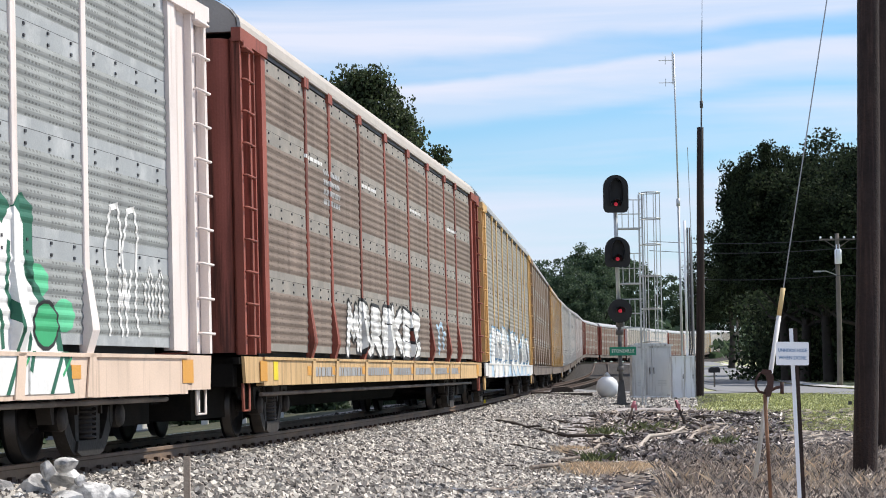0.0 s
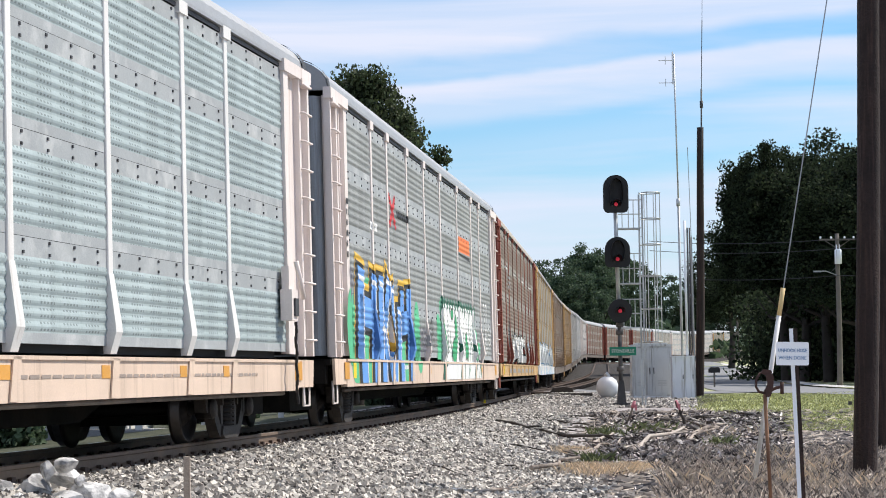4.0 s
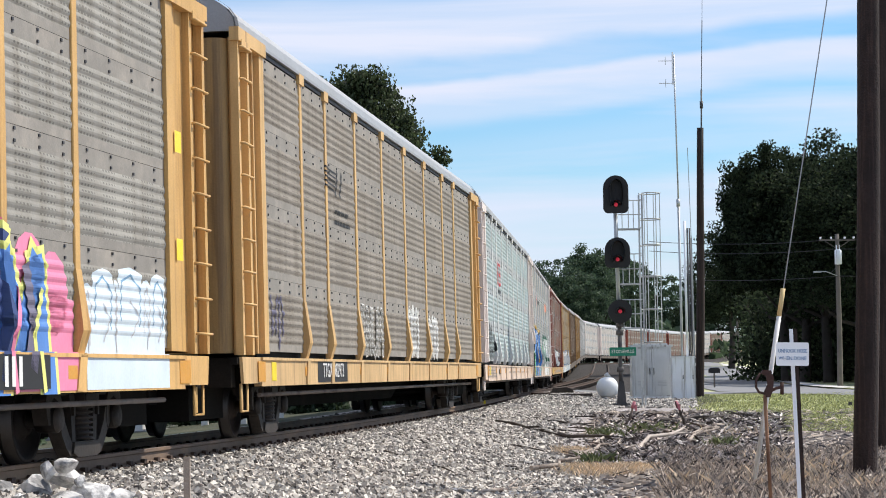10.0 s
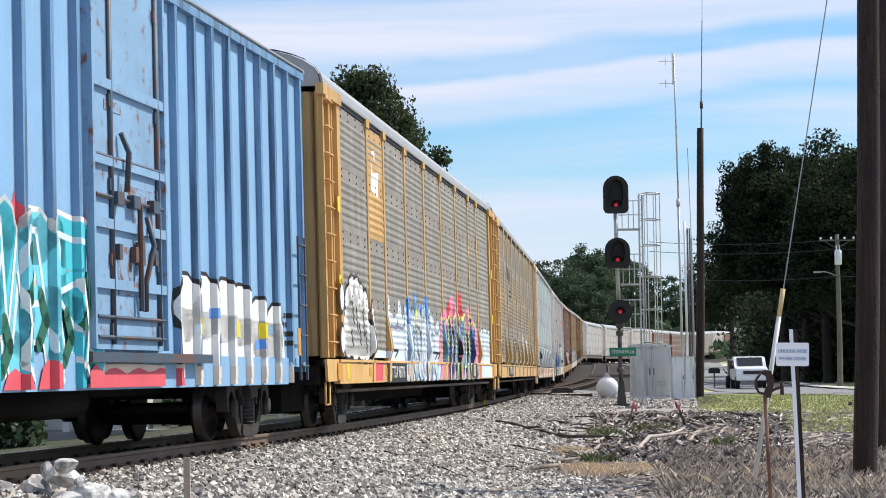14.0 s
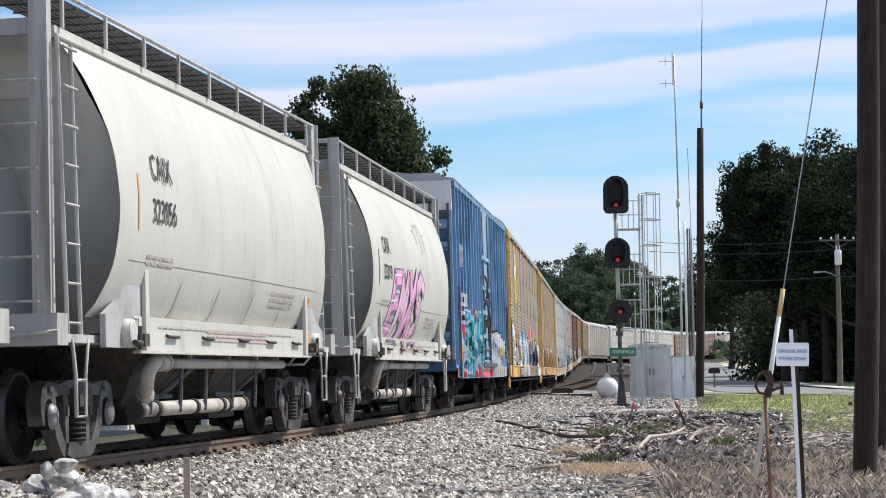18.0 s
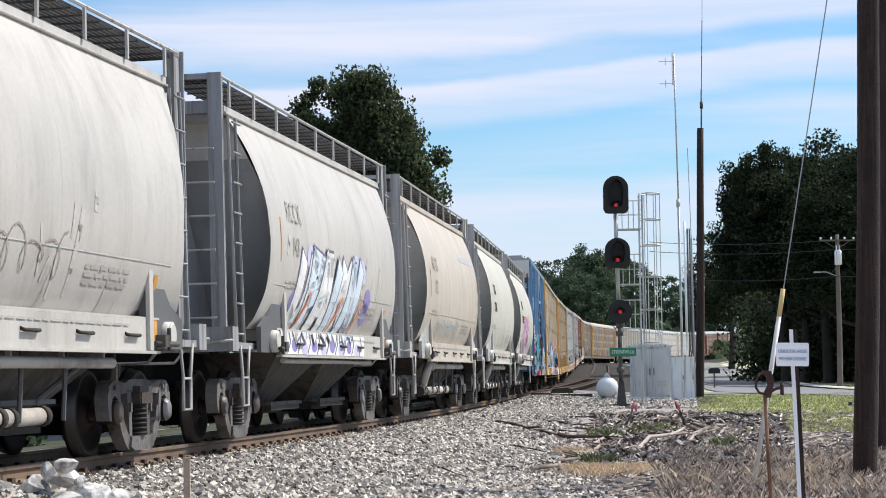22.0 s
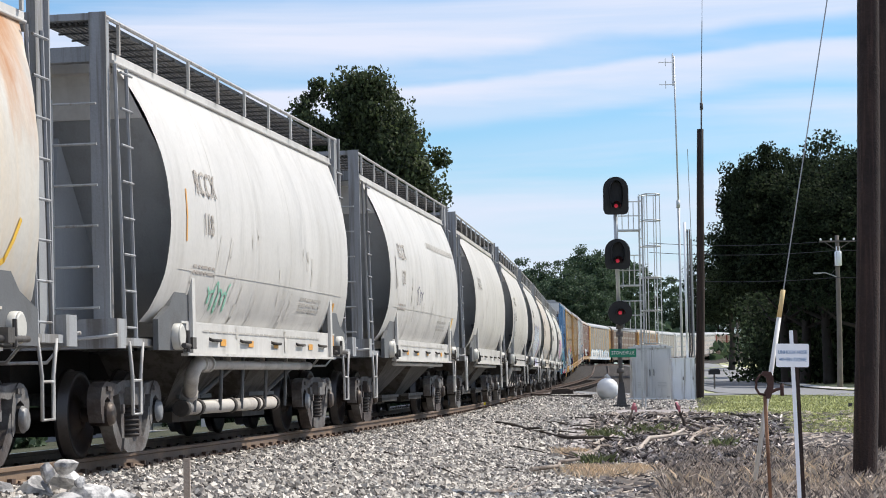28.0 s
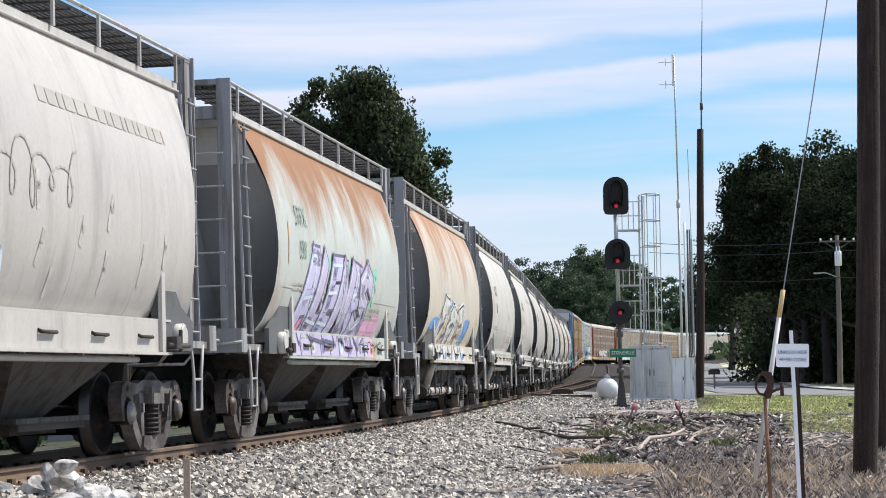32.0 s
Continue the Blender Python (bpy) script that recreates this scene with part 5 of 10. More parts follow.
    s.poly([(-8.45, 0.71), (-5.95, 0.71), (-5.95, 1.03), (-8.45, 1.03)], "black", 1)
    s.done(c)
    letters("car_number", "TTGX  982973", 0.30, M_PRINT, c, on_side(-7.2, 0.87, 1.503), "white stencilled reporting mark", 0.95)
    d = car_carrier(mids[3], M_PANEL_DUN, M_YELLOW2, M_YELLOW_SILL2, M_ROOF, "dusty grey car carrier with yellow posts and bright spray paint", ends=M_YELLOW2, door=M_DOOR_TAN)
    common_marks(d, 4)
    s = carrier_spray()
    s.poly([(-8.78, 3.12), (-7.06, 3.12), (-7.06, 4.98), (-8.78, 4.98)], M_YELLOW2, 0)
    s.poly([(-8.4, 3.95), (-7.65, 3.85), (-7.55, 4.3), (-7.9, 4.38), (-8.0, 4.66), (-8.4, 4.62)], "white", 1)
    for x, z, rx, rz in ((-11.1, 1.9, 0.35, 0.30), (-10.75, 2.1, 0.36, 0.28), (-10.3, 2.08, 0.36, 0.30), (-9.85, 2.0, 0.34, 0.28), (-9.4, 1.95, 0.32, 0.24), (-11.2, 1.5, 0.45, 0.42), (-10.5, 1.45, 0.6, 0.40), (-9.8, 1.45, 0.6, 0.42), (-9.3, 1.4, 0.42, 0.36), (-10.3, 1.75, 1.0, 0.36)):
        s.blob(x, z, rx + 0.09, rz + 0.06, "black", 1)
        s.blob(x, z, rx, rz, "white", 2)
    s.poly([(-11.45, 1.12), (-9.0, 1.12), (-9.0, 1.5), (-11.45, 1.5)], "white", 2)
    for x, z, h in ((-10.75, 1.95, 0.3), (-10.4, 1.9, 0.35), (-10.1, 1.62, 0.3), (-9.7, 1.85, 0.4), (-9.45, 1.5, 0.3), (-10.9, 1.5, 0.2)):
        s.stroke([(x, z), (x + 0.12, z - h)], 0.08, "black", 3)
    for z in (2.0, 1.35):
        s.blob(-12.1, z, 0.22, 0.28, "black", 1)
        s.blob(-12.06, z, 0.17, 0.20, "white", 2)
    s.blob(-8.72, 1.75, 0.26, 0.34, "black", 1)
    s.blob(-8.68, 1.75, 0.20, 0.28, "cream", 2)
    s.blob(-8.6, 1.3, 0.2, 0.24, "cream", 1)
    s.poly([(-8.9, 0.71), (-7.9, 0.71), (-7.8, 1.03), (-8.9, 1.03)], "coral", 0)
    s.poly([(-8.5, 1.10), (-7.0, 1.10), (-7.0, 1.22), (-8.5, 1.24)], "frost", 0)
    # pale blue field with blue figures
    s.cloud(-6.90, 0.85, 0.70, 1.92, "frost", 0, 45, 9, 0.16)
    for n, (x0, x1, z1) in enumerate(((9.0, 9.32, 1.74), (9.32, 9.95, 1.90), (9.95, 10.12, 1.80), (10.12, 10.9, 1.95), (10.9, 11.22, 1.84), (11.22, 11.7, 1.92))):
        s.cloud(x0, x1, 0.70, z1, "frost", 0, 46 + n, 1, 0.06)
        s.stroke([(x0 + 0.06, z1 - 0.55), (x0 + 0.10, z1 - 0.16), ((x0 + x1) / 2, z1 - 0.08), (x1 - 0.05, z1 - 0.22), (x1 - 0.08, z1 - 0.6)], 0.022, "steel" if n % 2 else "haze", 1)
        s.stroke([((x0 + x1) / 2, z1 - 0.35), (x1 - 0.1, z1 - 0.5), ((x0 + x1) / 2 + 0.02, z1 - 0.72)], 0.02, "haze", 2, True)
    for x, h in ((-6.75, 2.2), (-5.3, 2.15), (-4.3, 2.2), (-3.0, 2.25), (-1.9, 2.15)):
        s.blob(x, h - 0.3, 0.24, 0.34, "frost", 1)
    for x, z, rx, rz in ((-4.2, 2.0, 0.3, 0.28), (-3.05, 2.15, 0.22, 0.28), (-2.3, 2.0, 0.3, 0.2), (-1.5, 2.05, 0.22, 0.34), (-3.7, 1.5, 0.24, 0.3), (-2.0, 1.35, 0.3, 0.26), (-3.0, 0.9, 0.7, 0.12)):
        s.blob(x, z, rx, rz, "cobalt", 1)
    s.word("UOSAWR", -4.6, -0.2, 0.80, 2.02, "frost", "steel", 0.24, 0.035, 0.0, "white", 47, 2, False)
    s.blob(-3.05, 1.8, 0.16, 0.3, "lemon", 9)
    for x in (-6.1, -5.2, 0.2):
        s.stroke([(x - 0.5, 1.68), (x + 0.3, 1.66), (x + 0.5, 1.78)], 0.05, "dusk", 2, True)
    for x in (-5.8, 0.15, 0.6):
        s.stroke([(x - 0.5, 1.25), (x + 0.2, 1.24), (x - 0.2, 1.12)], 0.04, "black", 2, True)
    for i in range(9):
        s.stroke([(-4.6 + i * 0.62, 0.72), (-4.3 + i * 0.62, 1.02)], 0.10, ("chalk", "steel", "grey")[i % 3], 1)
    # pink flames with the striped piece over them
    s.cloud(0.55, 8.75, 0.70, 1.62, "pink", 1, 49, 7, 0.12)
    for x, z, rx, rz, c in ((1.3, 1.7, 0.4, 0.42, "pink"), (1.9, 1.95, 0.4, 0.3, "pink"), (2.55, 2.15, 0.35, 0.26, "red"), (3.2, 2.2, 0.62, 0.36, "pink"), (3.7, 2.0, 0.5, 0.4, "pink"), (4.75, 2.2, 0.46, 0.50, "red"), (5.0, 1.95, 0.5, 0.4, "red"), (6.5, 2.08, 0.44, 0.32, "pink"), (6.2, 1.9, 0.5, 0.3, "pink"), (7.6, 1.8, 0.4, 0.34, "pink"), (8.2, 1.6, 0.4, 0.4, "pink")):
        s.blob(x, z, rx, rz, c, 2 if c == "red" else 1)
    s.word("HNMAWM", 1.35, 7.9, 0.72, 2.0, "blue", "lemon", 0.30, 0.06, 0.0, None, 53, 3, True, (0, 0.02), 0.2, 0.16, ("steel", "navy", "blue"))
    for i, x in enumerate((1.9, 2.6, 3.3, 4.0, 4.7, 5.4, 6.1, 6.8, 7.5)):
        s.stroke([(x, 0.75 + 0.1 * (i % 3)), (x + 0.12, 1.3), (x - 0.05, 1.78 - 0.12 * (i % 2))], 0.15, ("black", "navy", "dusk")[i % 3], 15, True)
        s.stroke([(x + 0.26, 0.72), (x + 0.14, 1.2), (x + 0.32, 1.6)], 0.07, ("lemon", "frost", "lemon", "pink")[i % 4], 16, True)
    s.poly([(6.6, 0.72), (7.9, 0.72), (7.9, 1.03), (6.6, 1.03)], "black", 15)
    for i in range(3):
        s.stroke([(6.8 + i * 0.17, 0.78), (6.8 + i * 0.17, 0.98)], 0.07, "white", 17, True)
    stencil_block(s, 5.6, 6.4, 0.76, 1.0, 1, M_PRINT, 56)
    for z in (2.1, 3.3):
        s.poly([(12.02, z), (12.26, z), (12.26, z + 0.24), (12.02, z + 0.24)], M_LABEL, 1)
        s.poly([(-12.26, z), (-12.02, z), (-12.02, z + 0.24), (-12.26, z + 0.24)], M_LABEL, 1)
    s.poly([(-7.35, 0.67), (-4.9, 0.67), (-4.9, 1.03), (-7.35, 1.03)], "black", 5)
    s.done(d)
    letters("car_number", "TTGX 987716", 0.30, M_PRINT, d, on_side(-6.1, 0.84, 1.517), "white stencilled reporting mark", 0.95)
    # the brown carrier ahead, and those beyond it
    m = car_carrier(4.1 + 14.05, M_PANEL_BROWN, M_RED, M_YELLOW_SILL, M_ROOF_TAN, "brown weathered car carrier with oxide red posts", ends=M_RED)
    common_marks(m, 5)
    s = carrier_spray()
    s.tag(-5.8, 2.6, 1.16, 1.95, 7, "white", "black", 61, None, 0.22)
    s.scrawl(5.2, 6.6, 1.2, 1.9, "sky", 63, 0.09, 2)
    stencil_block(s, -7.5, -6.1, 3.35, 3.95, 4, "grey", 62)
    stencil_block(s, -9.0, 9.0, 0.74, 0.98, 1, "grey", 64)
    for p in (-9.3, -4.25, 1.4, 7.1):
        stencil_block(s, p + 0.3, p + 1.8, 3.92, 4.02, 1, M_PRINT, int(p * 10) + 200)
    s.done(m)
    far = [
        (M_PANEL_DUN, M_YELLOW, M_WHITE2, M_ROOF, "dusty mesh car carrier with yellow posts"),
        (M_PANEL_BROWN, M_TAN, M_TAN, M_ROOF, "brown dusty car carrier with tan posts"),
        (M_PANEL_BROWN, M_YELLOW2, M_TAN, M_ROOF_TAN, "brown car carrier with yellow posts"),
        (M_PANEL_DUN, M_WHITE2, M_CREAM, M_ROOF, "dun car carrier with white posts"),
        (M_PANEL_PALE, M_WHITE2, M_CREAM, M_ROOF, "pale car carrier with white posts"),
        (M_PANEL_PALE, M_WHITE, M_CREAM, M_ROOF, "cream car carrier with white posts"),
        (M_PANEL_PALE, M_WHITE, M_CREAM, M_ROOF, "cream car carrier with white posts"),
        (M_PANEL_BROWN, M_RED, M_RED, M_ROOF, "dark red car carrier with a pale roof"),
        (M_PANEL_BROWN, M_RED, M_RED, M_ROOF, "dark red car carrier with a pale roof"),
        (M_PANEL_BROWN, M_RED, M_CREAM, M_ROOF, "dark red car carrier with a pale roof"),
        (M_PANEL_DUN, M_WHITE, M_CREAM, M_ROOF, "dun car carrier with white posts"),
        (M_PANEL_PALE, M_WHITE, M_CREAM, M_ROOF, "cream car carrier with white posts"),
        (M_PANEL_BROWN, M_RED, M_CREAM, M_ROOF, "dark red car carrier with a pale roof"),
        (M_PANEL_PALE, M_WHITE, M_CREAM, M_ROOF, "cream car carrier with white posts"),
        (M_PANEL_DUN, M_YELLOW, M_CREAM, M_ROOF, "dun car carrier with yellow posts"),
    ]
    far += [far[4], far[10], far[3], far[5], far[13]]
    for i, (pn, po, si, ro, lab) in enumerate(far):
        f = car_carrier(4.1 + 14.05 + 28.1 * (i + 1), pn, po, si if i == 0 else M_FARSILL, ro, lab, detail=False, rungs=i < 5)
        if i == 0:
            s = carrier_spray()
            s.cloud(-11, 11.0, 0.7, 2.0, "sky", 0, 71, 9, 0.3)
            s.tag(-10.5, 10.5, 0.75, 1.95, 9, "white", "steel", 73, None, 0.25)
            s.done(f)


build_carriers()

# ---- rolling stock: the blue boxcar ----
M_BLUE = surface("boxcar_blue", (0.25, 0.45, 0.68), 0.5, var=0.1, big=0.8, second=(0.34, 0.50, 0.66), amount=0.3, streak=True, sharp=0.4, spec=0.14)
M_BLUE_END = surface("boxcar_end_blue", (0.05, 0.15, 0.29), 0.55, var=0.15, second=(0.1, 0.1, 0.12), amount=0.2)
M_BLUE_RIB = surface("boxcar_rib_blue", (0.17, 0.31, 0.49), 0.5, var=0.12, second=(0.08, 0.14, 0.22), amount=0.25, streak=True, spec=0.14)
M_RUSTY_BLUE = surface("worn_blue_door", (0.24, 0.40, 0.58), 0.55, var=0.15, second=(0.22, 0.12, 0.08), amount=0.10, dirt_scale=5.0, spec=0.14)
M_ROD = surface("door_rod_paint", (0.055, 0.085, 0.12), 0.55, var=0.15, second=(0.14, 0.07, 0.05), amount=0.3)
M_RUSTPATCH = surface("flaking_rust", (0.20, 0.10, 0.06), 0.8, var=0.3, second=(0.24, 0.38, 0.55), amount=0.45, dirt_scale=6.0)
BOX_HALF, BOX_Y = 8.12, 1.42
BOX_RIBS = [-7.95 + 0.765 * i for i in range(9)] + [1.60 + 0.79 * i for i in range(9)]
RIB_OUT = 0.075


def box_skin(x, z, cx, cz):
    if -1.68 < cx < 0.98:
        return BOX_Y + 0.05
    for r in BOX_RIBS:
        if abs(cx - r) < 0.08:
            return BOX_Y + RIB_OUT * min(1.0, max(0.0, (0.08 - abs(x - r)) / 0.026))
    return BOX_Y


def boxcar(mid):
    car = thing("boxcar", "blue ribbed steel boxcar with teal and white spray paint", "freight car", group="cars of the freight train")
    bm = bmesh.new()
    box(bm, (0, 0, 3.02), (2 * BOX_HALF, 2 * BOX_Y, 4.16))
    part("body", bm, M_BLUE, car)
    bm = bmesh.new()
    prof = [(-1.50, 5.10), (-1.50, 5.16), (0, 5.36), (1.50, 5.16), (1.50, 5.10)]
    slab(bm, prof, -BOX_HALF - 0.06, BOX_HALF + 0.06, "x")
    for i in range(15):
        box(bm, (-7.7 + i * 1.1, 0, 5.25), (0.07, 2.3, 0.16))
    part("roof", bm, M_ROOF, car, "grey ridged steel roof")
    bm = bmesh.new()
    slab(bm, [(-0.075, 0), (-0.05, -RIB_OUT), (0.05, -RIB_OUT), (0.075, 0)], 1.0, 5.02, "z")
    rib = mesh_of(bm, "side_rib", M_BLUE_RIB)
    for side, turn in ((-1, Matrix.Identity(4)), (1, pose(0, 0, 0, 0, 0, 180))):
        for r in BOX_RIBS:
            part("side_rib", rib, None, car, at=turn @ pose(r, -BOX_Y, 0))
        bm = bmesh.new()
        slab(bm, [(-8.1, 0.94), (-6.5, 0.94), (-6.2, 0.70), (7.0, 0.70), (7.2, 0.94), (8.1, 0.94), (8.1, 1.06), (-8.1, 1.06)], -0.04, 0.04)
        part("side_sill", bm, M_BLUE, car, at=turn @ pose(0, -BOX_Y + 0.02, 0))
        bm = bmesh.new()
        slab(bm, [(-8.12, 5.0), (8.12, 5.0), (8.12, 5.14), (-8.12, 5.14)], -0.05, 0.05)
        part("top_rail", bm, M_BLUE_RIB, car, at=turn @ pose(0, -BOX_Y - 0.03, 0))
        door = part("door", mesh_of_door(), None, car, "rust-streaked plug door", turn @ pose(-0.35, -BOX_Y - 0.03, 0))
        for z in (1.75, 2.35, 2.98, 3.75):
            bm = bmesh.new()
            box(bm, (0, -0.075, z), (2.4, 0.045, 0.10))
            part("door_rib", bm, M_RUSTY_BLUE, door)
        for x in (-1.24, 1.24):
            bm = bmesh.new()
            box(bm, (x, -0.078, 3.05), (0.06, 0.05, 3.9))
            part("door_edge", bm, M_RUSTY_BLUE, door)
        for x in (-0.62, 0.62 + 0.38):
            bm = bmesh.new()
            rod(bm, (x, -0.07, 1.15), (x, -0.07, 4.95), 0.033, 8)
            for z in (1.3, 2.0, 2.75, 3.6, 4.7):
                box(bm, (x, -0.05, z), (0.13, 0.07, 0.12))
            part("lock_rod", bm, M_ROD, door)
        bm = bmesh.new()
        for z in (1.22, 1.42, 2.62, 3.02):
            rod(bm, (-1.15, -0.08, z), (1.15, -0.08, z), 0.022, 6)
        rod(bm, (0.2, -0.12, 1.5), (0.2, -0.12, 2.6), 0.03, 6)
        box(bm, (0.25, -0.10, 2.1), (0.16, 0.06, 0.24))
        for x in (-0.5, 0.05, 0.75):
            box(bm, (x, -0.10, 2.62), (0.22, 0.08, 0.13))
            box(bm, (x, -0.10, 2.08), (0.10, 0.06, 0.16))
        pipe(bm, [(-0.35, -0.1, 3.3), (-0.25, -0.15, 3.1), (-0.28, -0.13, 2.7)], 0.03, 6)
        pipe(bm, [(0.5, -0.1, 2.5), (0.55, -0.16, 2.2), (0.3, -0.14, 1.8), (0.34, -0.12, 1.5)], 0.03, 6)
        part("door_gear", bm, M_ROD, door)
        for x, z, w, h in ((-0.5, 3.55, 0.55, 0.10), (0.35, 2.72, 1.2, 0.14), (-0.15, 1.9, 0.5, 0.5)):
            bm = bmesh.new()
            box(bm, (x, -0.058, z), (w, 0.008, h))
            part("rust_patch", bm, M_RUSTPATCH, door, "flaking rust on the door")
        bm = bmesh.new()
        box(bm, (-0.35, -0.09, 1.02), (4.4, 0.10, 0.10))
        part("door_track", bm, M_ROD, car, at=turn @ pose(0.8, -BOX_Y, 0))
        for k in (-1, 1):
            bm = bmesh.new()
            for x in (-0.2, 0.2):
                box(bm, (x, -0.08, 1.75), (0.05, 0.03, 2.0))
            for i in range(5):
                rod(bm, (-0.2, -0.10, 0.95 + i * 0.42), (0.2, -0.10, 0.95 + i * 0.42), 0.015, 6)
            part("ladder", bm, M_ROD, car, at=turn @ pose(k * 7.72, -BOX_Y, 0))
            bm = bmesh.new()
            box(bm, (k * 7.4, -BOX_Y - 0.095, 1.28), (0.16, 0.01, 0.38))
            part("reflector", bm, M_MARK, car, at=turn)
    for k in (-1, 1):
        t = pose(0, 0, 0, 0, 0, 0 if k > 0 else 180)
        bm = bmesh.new()
        for i in range(7):
            z = 1.25 + i * 0.50
            slab(bm, [(0, z), (0.07, z + 0.07), (0.07, z + 0.22), (0, z + 0.30)], -1.34, 1.34)
        part("end_wall", bm, M_BLUE_END, car, at=t @ pose(BOX_HALF, 0, 0))
        bm = bmesh.new()
        box(bm, (BOX_HALF + 0.045, 0, 4.78), (0.10, 2.86, 0.66))
        part("end_band", bm, M_WHITE2, car, "white painted upper end", t)
        bm = bmesh.new()
        box(bm, (BOX_HALF + 0.10, 0.98 * k, 4.28), (0.02, 0.72, 0.25))
        plate = part("number_plate", bm, M_WHITE2, car, "white panel with dark figures", t)
        for i in range(3):
            bm = bmesh.new()
            box(bm, (BOX_HALF + 0.113, 0.98 * k + (i - 1) * 0.17, 4.28), (0.006, 0.10, 0.16))
            part("figure", bm, M_BLUE_END, plate)
        bm = bmesh.new()
        box(bm, (BOX_HALF + 0.012, 0.0, 1.0), (0.05, 2.86, 0.26))
        part("end_sill", bm, M_BLUE_END, car, at=t)
        bm = bmesh.new()
        for x in (-0.2, 0.2):
            box(bm, (0, x, 2.8), (0.04, 0.05, 3.6))
        for i in range(9):
            rod(bm, (0.03, -0.2, 1.2 + i * 0.4), (0.03, 0.2, 1.2 + i * 0.4), 0.015, 6)
        part("end_ladder", bm, M_ROD, car, at=t @ pose(BOX_HALF + 0.12, 1.15, 0))
        coupler(car, 8.6 * k)
        bogie(car, 6.1 * k, 0.42, "dark")
    bm = bmesh.new()
    box(bm, (0, 0, 0.78), (16.0, 0.6, 0.34))
    rod(bm, (-2.6, -0.7, 0.58), (0.2, -0.7, 0.58), 0.17, 12)
    box(bm, (1.6, 0.5, 0.62), (0.9, 0.5, 0.4))
    part("underframe", bm, M_BLACK, car)
    s = Spray(box_skin, sorted([r + d for r in BOX_RIBS for d in (-0.08, -0.054, 0.054, 0.08)] + [-1.68, 0.98]), [1.06], 0.72)
    s.spikes([-7.2 + 0.62 * i for i in range(10)], 0.72, 2.5, 0.36, "coral", 0)
    s.cloud(-7.4, -1.25, 0.72, 1.16, "teal", 1, 83, 5, 0.1)
    s.cloud(-7.2, -1.45, 1.0, 1.9, "turquoise", 1, 84, 8, 0.3)
    s.word("USMAR", -6.9, -1.35, 0.98, 2.20, "turquoise", "white", 0.40, 0.045, 0.0, "frost", 85, 2, False, (0, 0), 0.10, 0.10, ("turquoise", "aqua"))
    for x, z in ((-6.35, 1.3), (-5.3, 1.25), (-4.4, 1.4), (-3.85, 1.1), (-2.9, 1.35), (-2.2, 1.2), (-4.9, 1.75), (-3.3, 1.75), (-1.75, 1.55)):
        s.stroke([(x, z + 0.22), (x + 0.14, z), (x - 0.08, z - 0.22)], 0.13, "forest", 15)
    for x in (-6.6, -5.5, -4.5, -3.5, -2.5, -1.9):
        s.stroke([(x, 1.75), (x + 0.14, 1.3), (x + 0.05, 0.95), (x + 0.2, 0.8)], 0.045, "white", 16, True)
    s.spikes([-6.4, -4.6, -3.6, -2.7, -1.5], 0.72, 1.0, 0.3, "coral", 15)
    s.cloud(-1.3, 7.1, 0.72, 0.96, "cream", 0, 87, 4, 0.1)
    s.cloud(-1.2, 2.0, 0.72, 0.92, "coral", 1, 88, 4, 0.4)
    for x, top in ((2.0, 1.95), (2.8, 1.98), (3.7, 1.96), (4.5, 1.92), (5.4, 1.78), (6.3, 1.72)):
        s.blob(x, top - 0.36, 0.56, 0.44, "black", 1)
        s.blob(x, top - 0.36, 0.50, 0.39, "white", 2)
    s.poly([(1.6, 0.86), (6.9, 0.86), (6.8, 1.5), (1.55, 1.6)], "white", 2)
    s.poly([(1.6, 0.80), (6.9, 0.80), (6.9, 0.94), (1.6, 0.94)], "cream", 3)
    for x, z, c in ((3.0, 1.5, "cobalt"), (3.2, 1.2, "navy"), (5.2, 1.15, "cobalt"), (2.3, 1.3, "frost"), (5.9, 1.35, "steel"), (4.0, 1.45, "frost"), (6.5, 1.6, "steel")):
        s.poly([(x, z), (x + 0.34, z + 0.02), (x + 0.3, z + 0.14), (x + 0.02, z + 0.12)], c, 4)
    for x in (2.4, 3.25, 4.1, 4.95, 5.8):
        s.stroke([(x, 1.75), (x + 0.03, 1.4), (x - 0.06, 0.95)], 0.035, "steel", 4, True)
    for x in (2.4, 4.2, 5.4):
        s.poly([(x, 1.3), (x + 0.25, 1.3), (x + 0.25, 1.5), (x, 1.5)], M_LABEL, 5)
    s.scrawl(-6.95, -6.2, 2.9, 4.1, "white", 93, 0.04, 4)
    for x in (-6.75, -5.95):
        s.poly([(x, 2.36), (x + 0.6, 2.36), (x + 0.6, 2.66), (x, 2.66)], "white", 1)
        s.poly([(x, 1.95), (x + 0.6, 1.95), (x + 0.6, 2.24), (x, 2.24)], "white", 1)
        stencil_block(s, x + 0.08, x + 0.5, 2.40, 2.62, 1, "black", int(x * 10))
        stencil_block(s, x + 0.08, x + 0.5, 1.98, 2.21, 1, "black", int(x * 10) + 1)
    stencil_block(s, 6.6, 7.1, 1.2, 1.7, 4, "black", 95)
    s.done(car)
    TRAIN.append((car, mid, 6.1))


def mesh_of_door():
    if "plug_door" not in CACHE:
        bm = bmesh.new()
        box(bm, (0, -0.02, 3.05), (2.55, 0.07, 3.9))
        CACHE["plug_door"] = mesh_of(bm, "door", M_RUSTY_BLUE)
    return CACHE["plug_door"]


boxcar(-116.8)

